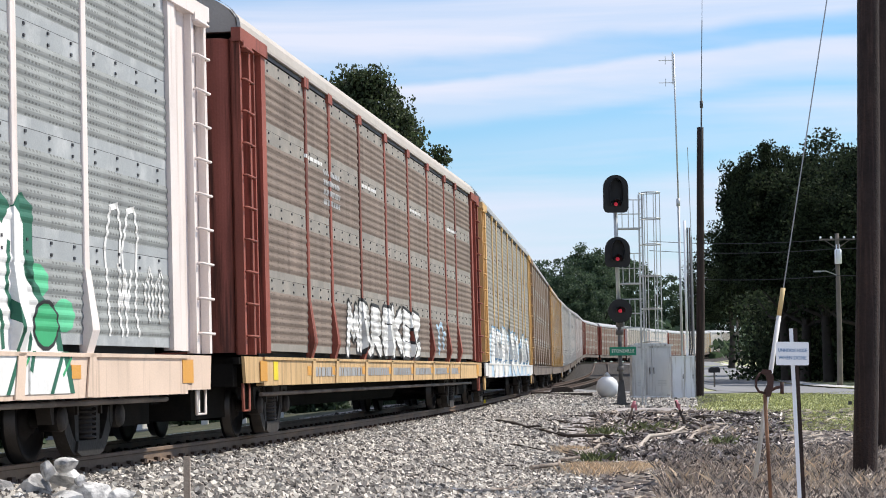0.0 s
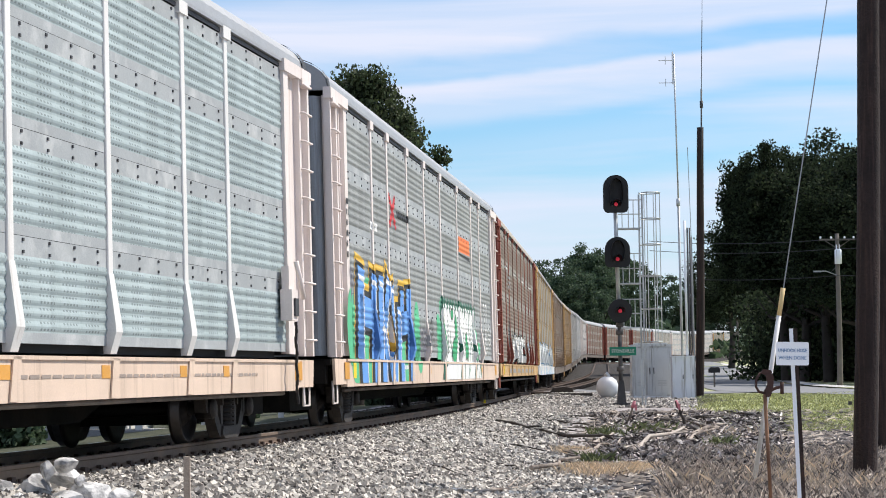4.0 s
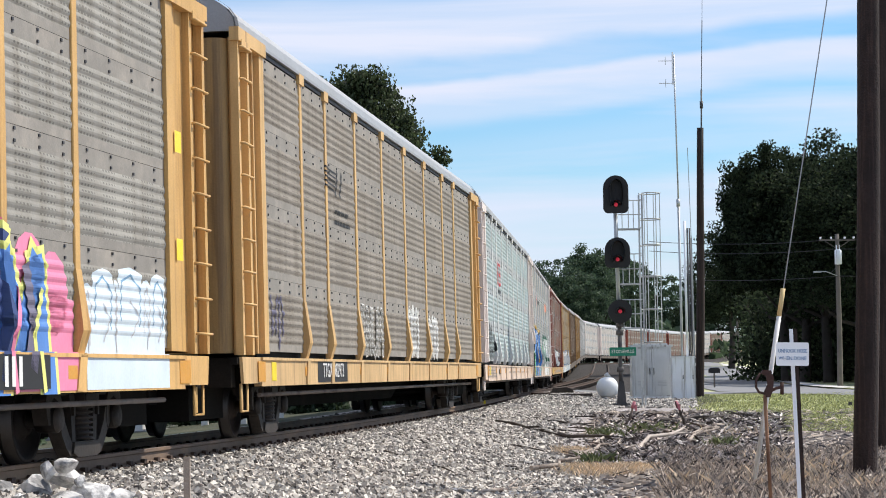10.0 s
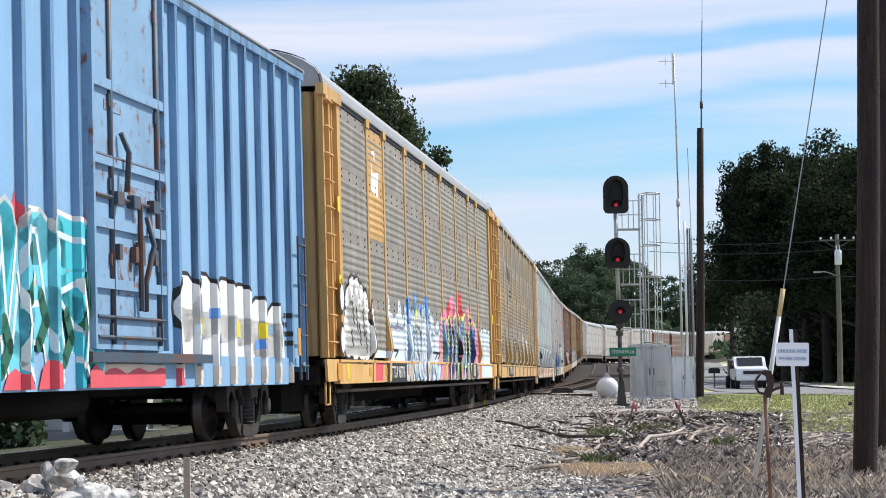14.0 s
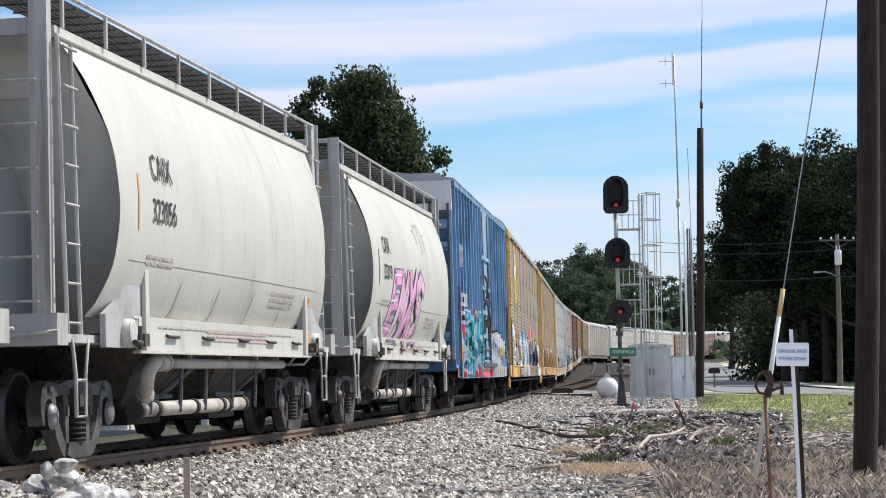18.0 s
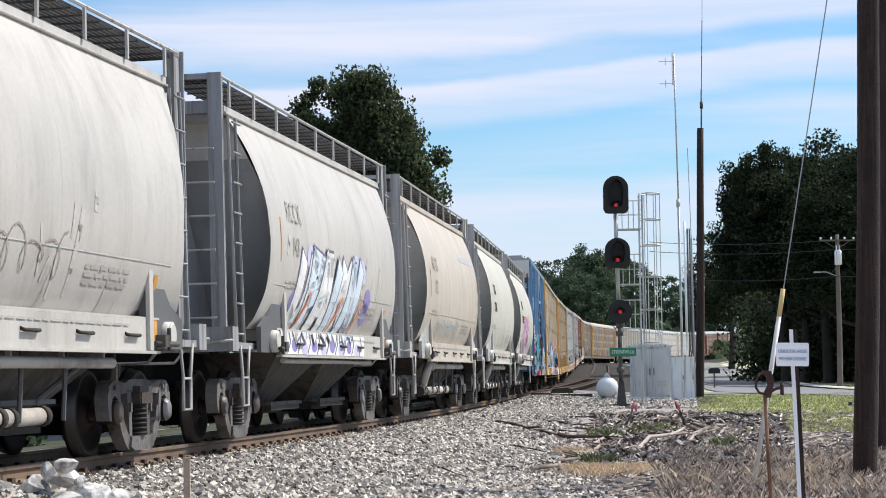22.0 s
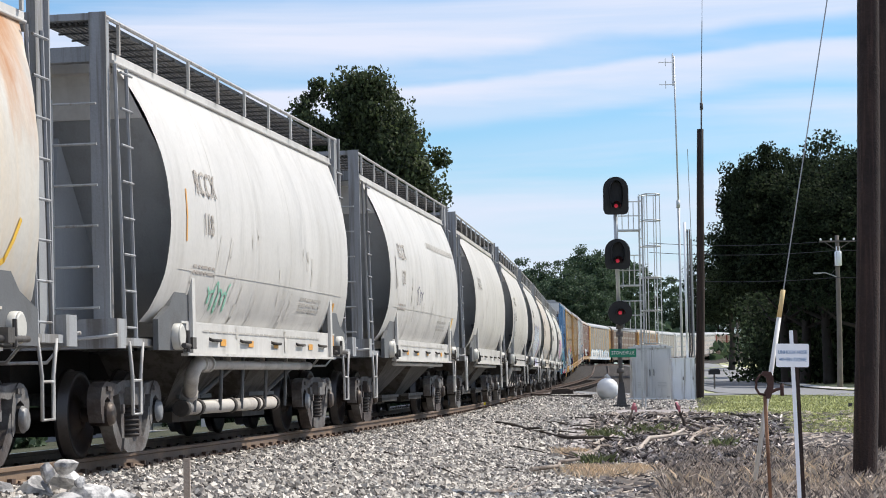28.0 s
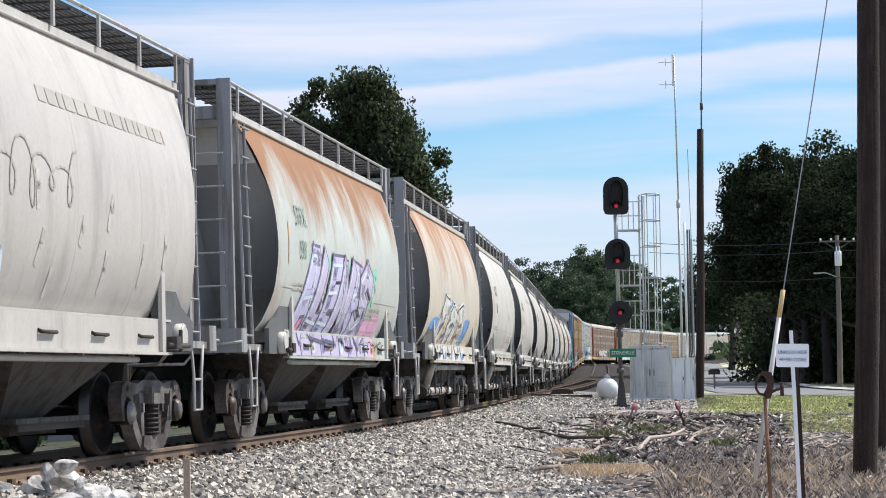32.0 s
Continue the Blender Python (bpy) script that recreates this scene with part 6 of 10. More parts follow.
# ---- rolling stock: covered hoppers ----
def hopper_paint(name, base, second, amount, rust=None, rust_amount=0.0, rust_low=2.0):
    m = surface(name, base, 0.5, var=0.10, big=0.6, fine=18.0, bump=0.06, second=second, amount=amount, streak=True, sharp=0.45)
    nt = m.node_tree
    b = nt.nodes["Principled BSDF"]
    src = b.inputs["Base Color"].links[0].from_socket
    tc = nt.nodes.new("ShaderNodeTexCoord")
    mp = nt.nodes.new("ShaderNodeMapping")
    mp.inputs["Rotation"].default_value = (0, radians(28), 0)
    mp.inputs["Scale"].default_value = (1.5, 0.2, 0.45)
    nt.links.new(tc.outputs["Object"], mp.inputs["Vector"])
    n = nt.nodes.new("ShaderNodeTexNoise")
    n.inputs["Scale"].default_value, n.inputs["Detail"].default_value, n.inputs["Roughness"].default_value = 1.1, 9, 0.66
    nt.links.new(mp.outputs[0], n.inputs["Vector"])
    r = nt.nodes.new("ShaderNodeValToRGB")
    r.color_ramp.elements[0].position, r.color_ramp.elements[1].position = 0.56, 0.80
    r.color_ramp.elements[1].color = (0.75, 0.75, 0.75, 1)
    nt.links.new(n.outputs["Fac"], r.inputs[0])
    mix = nt.nodes.new("ShaderNodeMixRGB")
    mix.inputs[2].default_value = (*[c * 0.48 for c in base], 1)
    nt.links.new(r.outputs[0], mix.inputs[0])
    nt.links.new(src, mix.inputs[1])
    nt.links.new(mix.outputs[0], b.inputs["Base Color"])
    if rust:
        # rust that runs down from the roof seam
        nt = m.node_tree
        b = nt.nodes["Principled BSDF"]
        src = b.inputs["Base Color"].links[0].from_socket
        tc = nt.nodes.new("ShaderNodeTexCoord")
        mp = nt.nodes.new("ShaderNodeMapping")
        mp.inputs["Scale"].default_value = (0.62, 0.3, 0.22)
        nt.links.new(tc.outputs["Object"], mp.inputs["Vector"])
        n = nt.nodes.new("ShaderNodeTexNoise")
        n.inputs["Scale"].default_value, n.inputs["Detail"].default_value, n.inputs["Roughness"].default_value = 1.6, 9, 0.68
        nt.links.new(mp.outputs[0], n.inputs["Vector"])
        sep = nt.nodes.new("ShaderNodeSeparateXYZ")
        nt.links.new(tc.outputs["Object"], sep.inputs[0])
        up = nt.nodes.new("ShaderNodeMapRange")
        up.inputs["From Min"].default_value, up.inputs["From Max"].default_value = rust_low, 4.2
        nt.links.new(sep.outputs[2], up.inputs["Value"])
        add = nt.nodes.new("ShaderNodeMath")
        add.operation = "MULTIPLY_ADD"
        add.inputs[1].default_value = 0.40
        nt.links.new(up.outputs[0], add.inputs[0])
        nt.links.new(n.outputs["Fac"], add.inputs[2])
        r = nt.nodes.new("ShaderNodeValToRGB")
        r.color_ramp.elements[0].position, r.color_ramp.elements[1].position = 0.80 - rust_amount * 0.12, 1.02 - rust_amount * 0.12
        nt.links.new(add.outputs[0], r.inputs[0])
        mix = nt.nodes.new("ShaderNodeMixRGB")
        mix.inputs[2].default_value = (*rust, 1)
        nt.links.new(r.outputs[0], mix.inputs[0])
        nt.links.new(src, mix.inputs[1])
        nt.links.new(mix.outputs[0], b.inputs["Base Color"])
    return m


M_HOP_WHITE = hopper_paint("hopper_offwhite", (0.55, 0.54, 0.495), (0.46, 0.45, 0.405), 0.22)
M_HOP_TAN = hopper_paint("hopper_dusty_tan", (0.51, 0.455, 0.39), (0.60, 0.57, 0.52), 0.4)
M_HOP_GREY = hopper_paint("hopper_dusty_grey", (0.52, 0.50, 0.465), (0.34, 0.32, 0.29), 0.26)
M_HOP_PALE = hopper_paint("hopper_pale_grey", (0.57, 0.555, 0.525), (0.40, 0.38, 0.345), 0.28)
M_HOP_RUST = hopper_paint("hopper_rusting", (0.53, 0.565, 0.53), (0.50, 0.49, 0.44), 0.2, (0.31, 0.145, 0.05), 2.2, 2.75)
M_HOP_RUST2 = hopper_paint("hopper_rust_streaked", (0.58, 0.555, 0.50), (0.62, 0.48, 0.31), 0.38, (0.40, 0.20, 0.085), 1.35, 2.1)
M_FRAME = surface("hopper_frame_grey", (0.31, 0.32, 0.33), 0.6, var=0.12, second=(0.18, 0.17, 0.16), amount=0.25, streak=True)
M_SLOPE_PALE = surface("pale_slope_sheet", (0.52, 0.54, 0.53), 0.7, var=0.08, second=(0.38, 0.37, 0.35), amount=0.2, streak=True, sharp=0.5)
M_GUSSET_PALE = surface("pale_gusset_paint", (0.42, 0.43, 0.43), 0.6, var=0.1, second=(0.28, 0.27, 0.26), amount=0.2)
M_SMUDGE = surface("smudged_dirt", (0.47, 0.45, 0.415), 0.7, var=0.15, second=(0.56, 0.54, 0.50), amount=0.45, dirt_scale=4.0)
M_FADED_GREEN = surface("faded_green_print", (0.30, 0.40, 0.34), 0.7, var=0.12)
M_FADED_RED = surface("faded_red_print", (0.52, 0.40, 0.37), 0.7, var=0.12)
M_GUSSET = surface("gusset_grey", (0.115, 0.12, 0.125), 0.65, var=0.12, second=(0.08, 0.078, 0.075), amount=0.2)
M_FRAME2 = surface("hopper_frame_light", (0.44, 0.44, 0.43), 0.55, var=0.12, second=(0.28, 0.25, 0.22), amount=0.2, streak=True)
# grey darkened: the shade on the overhanging ends is in the colour
M_SLOPE = surface("slope_sheet_shade_grey", (0.30, 0.315, 0.325), 0.7, var=0.08, second=(0.20, 0.20, 0.195), amount=0.2, streak=True, sharp=0.5)
M_CHUTE = surface("chute_grime", (0.03, 0.027, 0.024), 0.8, var=0.25, second=(0.06, 0.052, 0.045), amount=0.3)
M_CHUTE_BARE = surface("bare_chute_grey", (0.085, 0.08, 0.075), 0.75, var=0.2, second=(0.045, 0.038, 0.033), amount=0.3, streak=True)
M_WORN = surface("worn_stencil", (0.36, 0.325, 0.29), 0.7, var=0.15, second=(0.50, 0.47, 0.43), amount=0.3, dirt_scale=3.0)
M_GHOST = surface("ghost_lettering", (0.44, 0.42, 0.385), 0.7, var=0.15)
M_PIPE = surface("unloading_pipe", (0.50, 0.47, 0.43), 0.55, var=0.12, second=(0.28, 0.25, 0.22), amount=0.25)
M_GRATE = surface("running_board_grating", (0.12, 0.12, 0.12), 0.6, 0.4, var=0.2)
HOP_PROFILE = ((1.42, 1.33), (1.55, 1.42), (1.75, 1.50), (2.0, 1.565), (2.3, 1.60), (2.65, 1.61), (3.0, 1.585), (3.3, 1.53), (3.6, 1.44), (3.85, 1.34), (4.06, 1.24), (4.16, 1.185))
HOP_Z, HOP_Y = [p[0] for p in HOP_PROFILE], [p[1] for p in HOP_PROFILE]


def hop_end(z):
    """Where the curved side ends, from the car's middle."""
    return float(np.interp(z, (1.42, 1.9, 2.5, 3.2, 3.8, 4.06, 4.16), (5.35, 5.08, 4.98, 5.08, 5.36, 5.58, 5.66)))


def hop_skin(x, z, cx, cz):
    if cz < 1.42:
        return 1.515
    return float(np.interp(z, HOP_Z, HOP_Y))


HOP_CUTS = [1.42] + list(np.arange(1.55, 4.05, 0.12))


def hopper(mid, paint, frame_paint, label, pipes=True):
    car = thing("covered_hopper_car", label, "freight car", group="cars of the freight train")
    kk = (paint.name, frame_paint.name, pipes)
    if ("hop", kk) not in CACHE:
        parts = []
        top_paint = M_HOP_PALE if paint in (M_HOP_RUST, M_HOP_RUST2) else paint

        def keep(name, bm, mat, lab=""):
            parts.append((name, mesh_of(bm, name, mat), lab))

        zs = np.linspace(1.42, 4.16, 22)
        us = np.linspace(-1, 1, 15)
        for side in (-1, 1):
            bm = bmesh.new()
            grid_sheet(bm, lambda u, z: (u * hop_end(z), side * float(np.interp(z, HOP_Z, HOP_Y)), z), us, zs)
            keep("side_sheet", bm, paint, "bulging welded side sheet")
            for x in (-3.0, -1.0, 1.0, 3.0):
                bm = bmesh.new()
                grid_sheet(bm, lambda u, z: (x + u, side * (float(np.interp(z, HOP_Z, HOP_Y)) + (0.006 if abs(u) < 0.005 else 0.0)), z), (-0.02, 0.0, 0.02), zs)
                keep("weld_seam", bm, paint)
            bm = bmesh.new()
            slab(bm, [(1.14, 4.14), (1.225, 4.14), (1.235, 4.15), (1.235, 4.165), (1.21, 4.18), (1.21, 4.25), (1.14, 4.25)] if side > 0 else [(-1.14, 4.25), (-1.21, 4.25), (-1.21, 4.18), (-1.235, 4.165), (-1.235, 4.15), (-1.225, 4.14), (-1.14, 4.14)], -5.75, 5.75, "x")
            keep("top_chord", bm, top_paint)
            bm = bmesh.new()
            box(bm, (0, side * 1.49, 1.26), (8.2, 0.04, 0.33))
            keep("side_sill", bm, paint)
            for y, z, w, l, h in ((1.44, 1.438, 0.14, 8.6, 0.025), (1.51, 1.08, 0.08, 8.4, 0.03)):
                bm = bmesh.new()
                box(bm, (0, side * y, z), (l, w, h))
                keep("sill_flange", bm, paint)
            for x in (-2.9, -1.4, 0.3, 1.8, 3.3):
                bm = bmesh.new()
                pipe(bm, [(x - 0.2, side * 1.5, 1.27), (x - 0.2, side * 1.545, 1.25), (x + 0.2, side * 1.545, 1.25), (x + 0.22, side * 1.5, 1.25)], 0.019, 6)
                keep("gate_handle", bm, M_CHUTE)
            bm = bmesh.new()
            for k in (-1, 1):
                rod(bm, (k * 5.75, side * 1.24, 4.58), (k * 5.9, side * 1.24, 4.58), 0.02, 6)
            rod(bm, (-6.1, side * 1.24, 4.58), (6.1, side * 1.24, 4.58), 0.022, 6)
            for i in range(9):
                x = -5.6 + i * 1.4
                box(bm, (x, side * 1.24, 4.41), (0.05, 0.03, 0.34))
            keep("walkway_rail", bm, frame_paint if frame_paint is M_FRAME2 else M_FRAME2)
            bm = bmesh.new()
            for i in range(10):
                box(bm, (0, side * (0.62 + i * 0.062), 4.53), (12.2, 0.035, 0.045))
            for i in range(28):
                box(bm, (-6.0 + i * 12.0 / 27, side * 0.9, 4.505), (0.03, 0.66, 0.02))
            keep("running_board", bm, M_GRATE, "dark steel grating walkway")
        bm = bmesh.new()
        prof = [(-1.13, 4.06), (-1.13, 4.24), (-0.7, 4.33), (0, 4.37), (0.7, 4.33), (1.13, 4.24), (1.13, 4.06)]
        slab(bm, prof, -5.7, 5.7, "x")
        for x in (-3.6, -1.2, 1.2, 3.6):
            turned(bm, [(4.33, 0.40), (4.42, 0.40), (4.47, 0.25)], "z", (x, 0, 0), 16)
        keep("roof", bm, top_paint)
        for k in (-1, 1):
            # slope sheet, upper bulkhead, centre plates
            bm = bmesh.new()
            top_ = [(5.52, 4.12, 1.19), (5.46, 3.95, 1.27), (5.40, 3.72, 1.37), (5.36, 3.6, 1.42)]
            grid_sheet(bm, lambda i, y: (k * top_[i][0], y * top_[i][2], top_[i][1]), range(4), (-1, -0.5, 0, 0.5, 1), False)
            keep("end_bulkhead", bm, top_paint)
            bm = bmesh.new()
            run_ = [(5.34, 3.6, 1.42), (5.17, 3.4, 1.48), (5.0, 3.2, 1.54), (4.72, 2.8, 1.58), (4.50, 2.4, 1.59), (4.25, 2.0, 1.55), (3.9, 1.6, 1.42), (3.5, 1.3, 1.3)]
            grid_sheet(bm, lambda i, y: (k * run_[i][0], y * run_[i][2], run_[i][1]), range(8), (-1, -0.5, 0, 0.5, 1), False)
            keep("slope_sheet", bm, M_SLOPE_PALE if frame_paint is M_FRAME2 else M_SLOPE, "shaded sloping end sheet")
            bm = bmesh.new()
            for y in (-0.5, 0.5):
                slab(bm, [(k * 5.5, 3.4), (k * 6.0, 1.4), (k * 3.6, 1.4)], y - 0.03, y + 0.03)
            box(bm, (k * 5.8, 0, 2.5), (0.12, 0.5, 2.4))
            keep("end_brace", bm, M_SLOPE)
            bm = bmesh.new()
            for y in (-1.2, 1.2):
                box(bm, (k * 6.08, y, 2.9), (0.26, 0.09, 3.42))
                box(bm, (k * 6.2, y, 2.9), (0.03, 0.18, 3.42))
                keep("end_post", bm, frame_paint)
                bm = bmesh.new()
            box(bm, (k * 6.08, 0, 4.57), (0.24, 2.5, 0.07))
            keep("end_walkway", bm, frame_paint)
            bm = bmesh.new()
            box(bm, (k * 6.0, 0, 4.2), (0.14, 2.4, 0.16))
            keep("end_beam", bm, frame_paint)
            bm = bmesh.new()
            box(bm, (k * 6.3, 0, 1.28), (0.30, 2.86, 0.30))
            keep("end_sill", bm, frame_paint)
            bm = bmesh.new()
            box(bm, (k * 5.3, 0, 1.20), (1.69, 2.8, 0.08))
            keep("end_platform", bm, frame_paint)
            bm = bmesh.new()
            box(bm, (k * 5.2, 0, 0.92), (2.6, 0.62, 0.46))
            keep("draft_sill", bm, M_BLACK)
            for side in (-1, 1):
                bm = bmesh.new()
                slab(bm, [(k * 3.95, 1.12), (k * 3.95, 1.98), (k * 4.28, 1.98), (k * 4.75, 1.60), (k * 5.2, 1.45), (k * 5.2, 1.12)], side * 1.44, side * 1.50)
                slab(bm, [(k * 3.86, 1.12), (k * 3.86, 2.02), (k * 4.3, 2.02), (k * 4.3, 1.97), (k * 3.95, 1.97), (k * 3.95, 1.12)], side * 1.42, side * 1.54)
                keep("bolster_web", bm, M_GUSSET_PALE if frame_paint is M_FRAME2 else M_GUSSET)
                bm = bmesh.new()
                slab(bm, [(k * 3.84, 1.10), (k * 3.84, 2.04), (k * 3.97, 2.04), (k * 3.97, 1.10)], side * 1.505, side * 1.55)
                keep("bolster_post", bm, top_paint)
                bm = bmesh.new()
                rod(bm, (k * 4.55, side * 1.42, 1.27), (k * 4.55, side * 1.58, 1.27), 0.145, 16)
                rod(bm, (k * 4.55, side * 1.58, 1.27), (k * 4.55, side * 1.595, 1.27), 0.145, 16, 0.115)
                keep("jacking_pad", bm, M_HOP_WHITE)
                bm = bmesh.new()
                rod(bm, (k * 3.98, side * 1.56, 1.17), (k * 4.62, side * 1.62, 1.17), 0.03, 8)
                box(bm, (k * 4.2, side * 1.57, 1.20), (0.16, 0.12, 0.13))
                rod(bm, (k * 4.36, side * 1.60, 1.10), (k * 4.36, side * 1.60, 1.34), 0.022, 6)
                keep("brake_rigging", bm, M_CHUTE_BARE, "grimy brake lever linkage")
                bm = bmesh.new()
                for x in (-0.2, 0.2):
                    rod(bm, (k * 5.75 + x, side * 1.36, 1.2), (k * 5.75 + x, side * 1.30, 4.1), 0.022, 6)
                for i in range(8):
                    z = 1.35 + i * 0.38
                    rod(bm, (k * 5.75 - 0.2, side * 1.36, z), (k * 5.75 + 0.2, side * 1.36, z), 0.015, 6)
                keep("side_ladder", bm, frame_paint)
                bm = bmesh.new()
                pipe(bm, [(k * 5.95, side * 1.40, 1.2), (k * 5.85, side * 1.40, 0.85), (k * 5.85, side * 1.40, 0.45), (k * 5.55, side * 1.40, 0.45), (k * 5.55, side * 1.40, 0.85), (k * 5.45, side * 1.40, 1.2)], 0.02, 6)
                rod(bm, (k * 5.85, side * 1.40, 0.80), (k * 5.55, side * 1.40, 0.80), 0.016, 6)
                keep("step", bm, M_FRAME2)
            bm = bmesh.new()
            for y in (-1, 1):
                for i in range(6):
                    z = 1.55 + i * 0.42
                    bm = bmesh.new()
                    rod(bm, (k * 6.3, y * 1.2, z), (k * 6.3, y * 0.72, z), 0.015, 6)
                    keep("grab_iron", bm, M_FRAME2)
                bm = bmesh.new()
                rod(bm, (k * 6.3, y * 0.72, 1.4), (k * 6.3, y * 0.72, 3.7), 0.02, 6)
                keep("ladder_stile", bm, M_FRAME2)
            bm = bmesh.new()
            pipe(bm, [(k * 6.5, -1.45, 1.26), (k * 6.5, -0.9, 1.22), (k * 6.5, -0.7, 1.0), (k * 6.9, 0, 1.0)], 0.018, 6)
            keep("uncoupling_lever", bm, M_FRAME2)
        # discharge chutes
        for x in (-1.75, 1.75):
            bm = bmesh.new()
            lo = [(-0.55, -0.7), (0.55, -0.7), (0.55, 0.7), (-0.55, 0.7)]
            hi = [(-1.65, -1.32), (1.65, -1.32), (1.65, 1.32), (-1.65, 1.32)]
            a = [bm.verts.new((x + p[0], p[1], 0.42)) for p in lo]
            b = [bm.verts.new((x + p[0], p[1], 1.15)) for p in hi]
            bm.faces.new(a)
            for i in range(4):
                bm.faces.new((a[i], b[i], b[(i + 1) % 4], a[(i + 1) % 4]))
            keep("discharge_chute", bm, M_CHUTE_BARE)
            bm = bmesh.new()
            box(bm, (x, 0, 0.36), (1.3, 1.7, 0.13))
            keep("outlet_gate", bm, M_CHUTE)
            for k in ((-0.8, 0.0, 0.8) if pipes else ()):
                bm = bmesh.new()
                slab(bm, [(-1.30, 1.15), (-0.75, 0.5), (-0.72, 0.5), (-0.72, 1.15)], x + k - 0.02, x + k + 0.02, "x")
                keep("chute_rib", bm, M_CHUTE)
        bm = bmesh.new()
        box(bm, (0, 0, 0.98), (7.4, 0.5, 0.3))
        box(bm, (0.0, 0.5, 0.8), (0.5, 0.4, 0.4))
        keep("centre_sill", bm, M_BLACK)
        if pipes:
            bm = bmesh.new()
            rod(bm, (-2.55, -1.36, 0.97), (3.1, -1.36, 0.97), 0.058, 10)
            for x in (-1.6, 0.2, 1.6, 2.8):
                box(bm, (x, -1.36, 1.06), (0.03, 0.05, 0.16))
            keep("air_pipe", bm, M_PIPE)
            bm = bmesh.new()
            pipe(bm, [(-2.9, -1.36, 0.99), (-3.12, -1.36, 0.97), (-3.25, -1.34, 0.86), (-3.05, -1.26, 0.70), (-2.9, -1.2, 0.62)], 0.085, 10)
            rod(bm, (-3.0, -1.36, 0.985), (-2.6, -1.36, 0.975), 0.082, 10)
            for x in (-2.98, -2.66):
                rod(bm, (x - 0.025, -1.36, 0.98), (x + 0.025, -1.36, 0.98), 0.105, 10)
            rod(bm, (-2.95, -1.22, 0.66), (-2.85, -1.18, 0.58), 0.105, 10)
            keep("pipe_elbow", bm, M_PIPE)
            bm = bmesh.new()
            rod(bm, (-3.2, -1.18, 0.47), (1.6, -1.18, 0.47), 0.085, 14)
            keep("unloading_pipe", bm, M_PIPE)
            for x in (-3.15, -2.5, -0.9, 0.35, 0.65, 1.5):
                bm = bmesh.new()
                rod(bm, (x - 0.06, -1.18, 0.47), (x + 0.06, -1.18, 0.47), 0.10, 14)
                keep("pipe_coupling", bm, M_CHUTE)
            for x in (-2.9, -1.7, -0.6, 0.7, 1.9):
                bm = bmesh.new()
                rod(bm, (x, -1.26, 0.42), (x, -1.30, 1.1), 0.024, 6)
                keep("pipe_hanger", bm, M_GUSSET)
            bm = bmesh.new()
            bm.free()
            for x in (-1.75, 1.75):
                bm = bmesh.new()
                box(bm, (x, -0.95, 0.60), (1.5, 0.05, 0.05))
                rod(bm, (x + 0.2, -0.96, 0.60), (x + 0.7, -1.25, 0.95), 0.03, 6)
                keep("gate_linkage", bm, M_GUSSET)
        else:
            for x in (-1.75, 1.75):
                bm = bmesh.new()
                box(bm, (x, -1.0, 0.38), (1.9, 0.10, 0.08))
                keep("gate_frame", bm, M_CHUTE)
            bm = bmesh.new()
            rod(bm, (-3.5, -1.40, 1.02), (3.4, -1.40, 1.02), 0.035, 8)
            for x in (-3.3, -1.6, 0.0, 1.6, 3.2):
                box(bm, (x, -1.40, 1.06), (0.05, 0.05, 0.10))
            keep("brake_pipe", bm, paint)
            for x in (-1.75, 1.75):
                bm = bmesh.new()
                box(bm, (x, -0.99, 0.435), (2.1, 0.16, 0.05))
                keep("chute_flange", bm, M_CHUTE_BARE)
        CACHE[("hop", kk)] = parts
    for name, me, lab in CACHE[("hop", kk)]:
        part(name, me, None, car, lab)
    for k in (-1, 1):
        coupler(car, 6.95 * k)
        bogie(car, 4.88 * k, 0.457, "grey" if frame_paint is M_FRAME2 else "pale")
    TRAIN.append((car, mid, 4.88))
    return car


def smears(s, seed, n):
    """Scuffs and thin dirt runs, thickest on the lower half of the side."""
    rnd = random.Random(seed)
    for _ in range(n):
        x, z, h = rnd.uniform(-4.2, 4.2), rnd.uniform(1.6, 2.7), rnd.uniform(0.12, 0.45)
        lean = rnd.uniform(-0.1, 0.35)
        s.stroke([(x, z - h), (x + lean * h, z - h * 0.4), (x + lean * h * 1.8, z)], rnd.uniform(0.03, 0.10), M_SMUDGE, 0, True)


def hop_spray():
    return Spray(hop_skin, [], HOP_CUTS, 1.11)


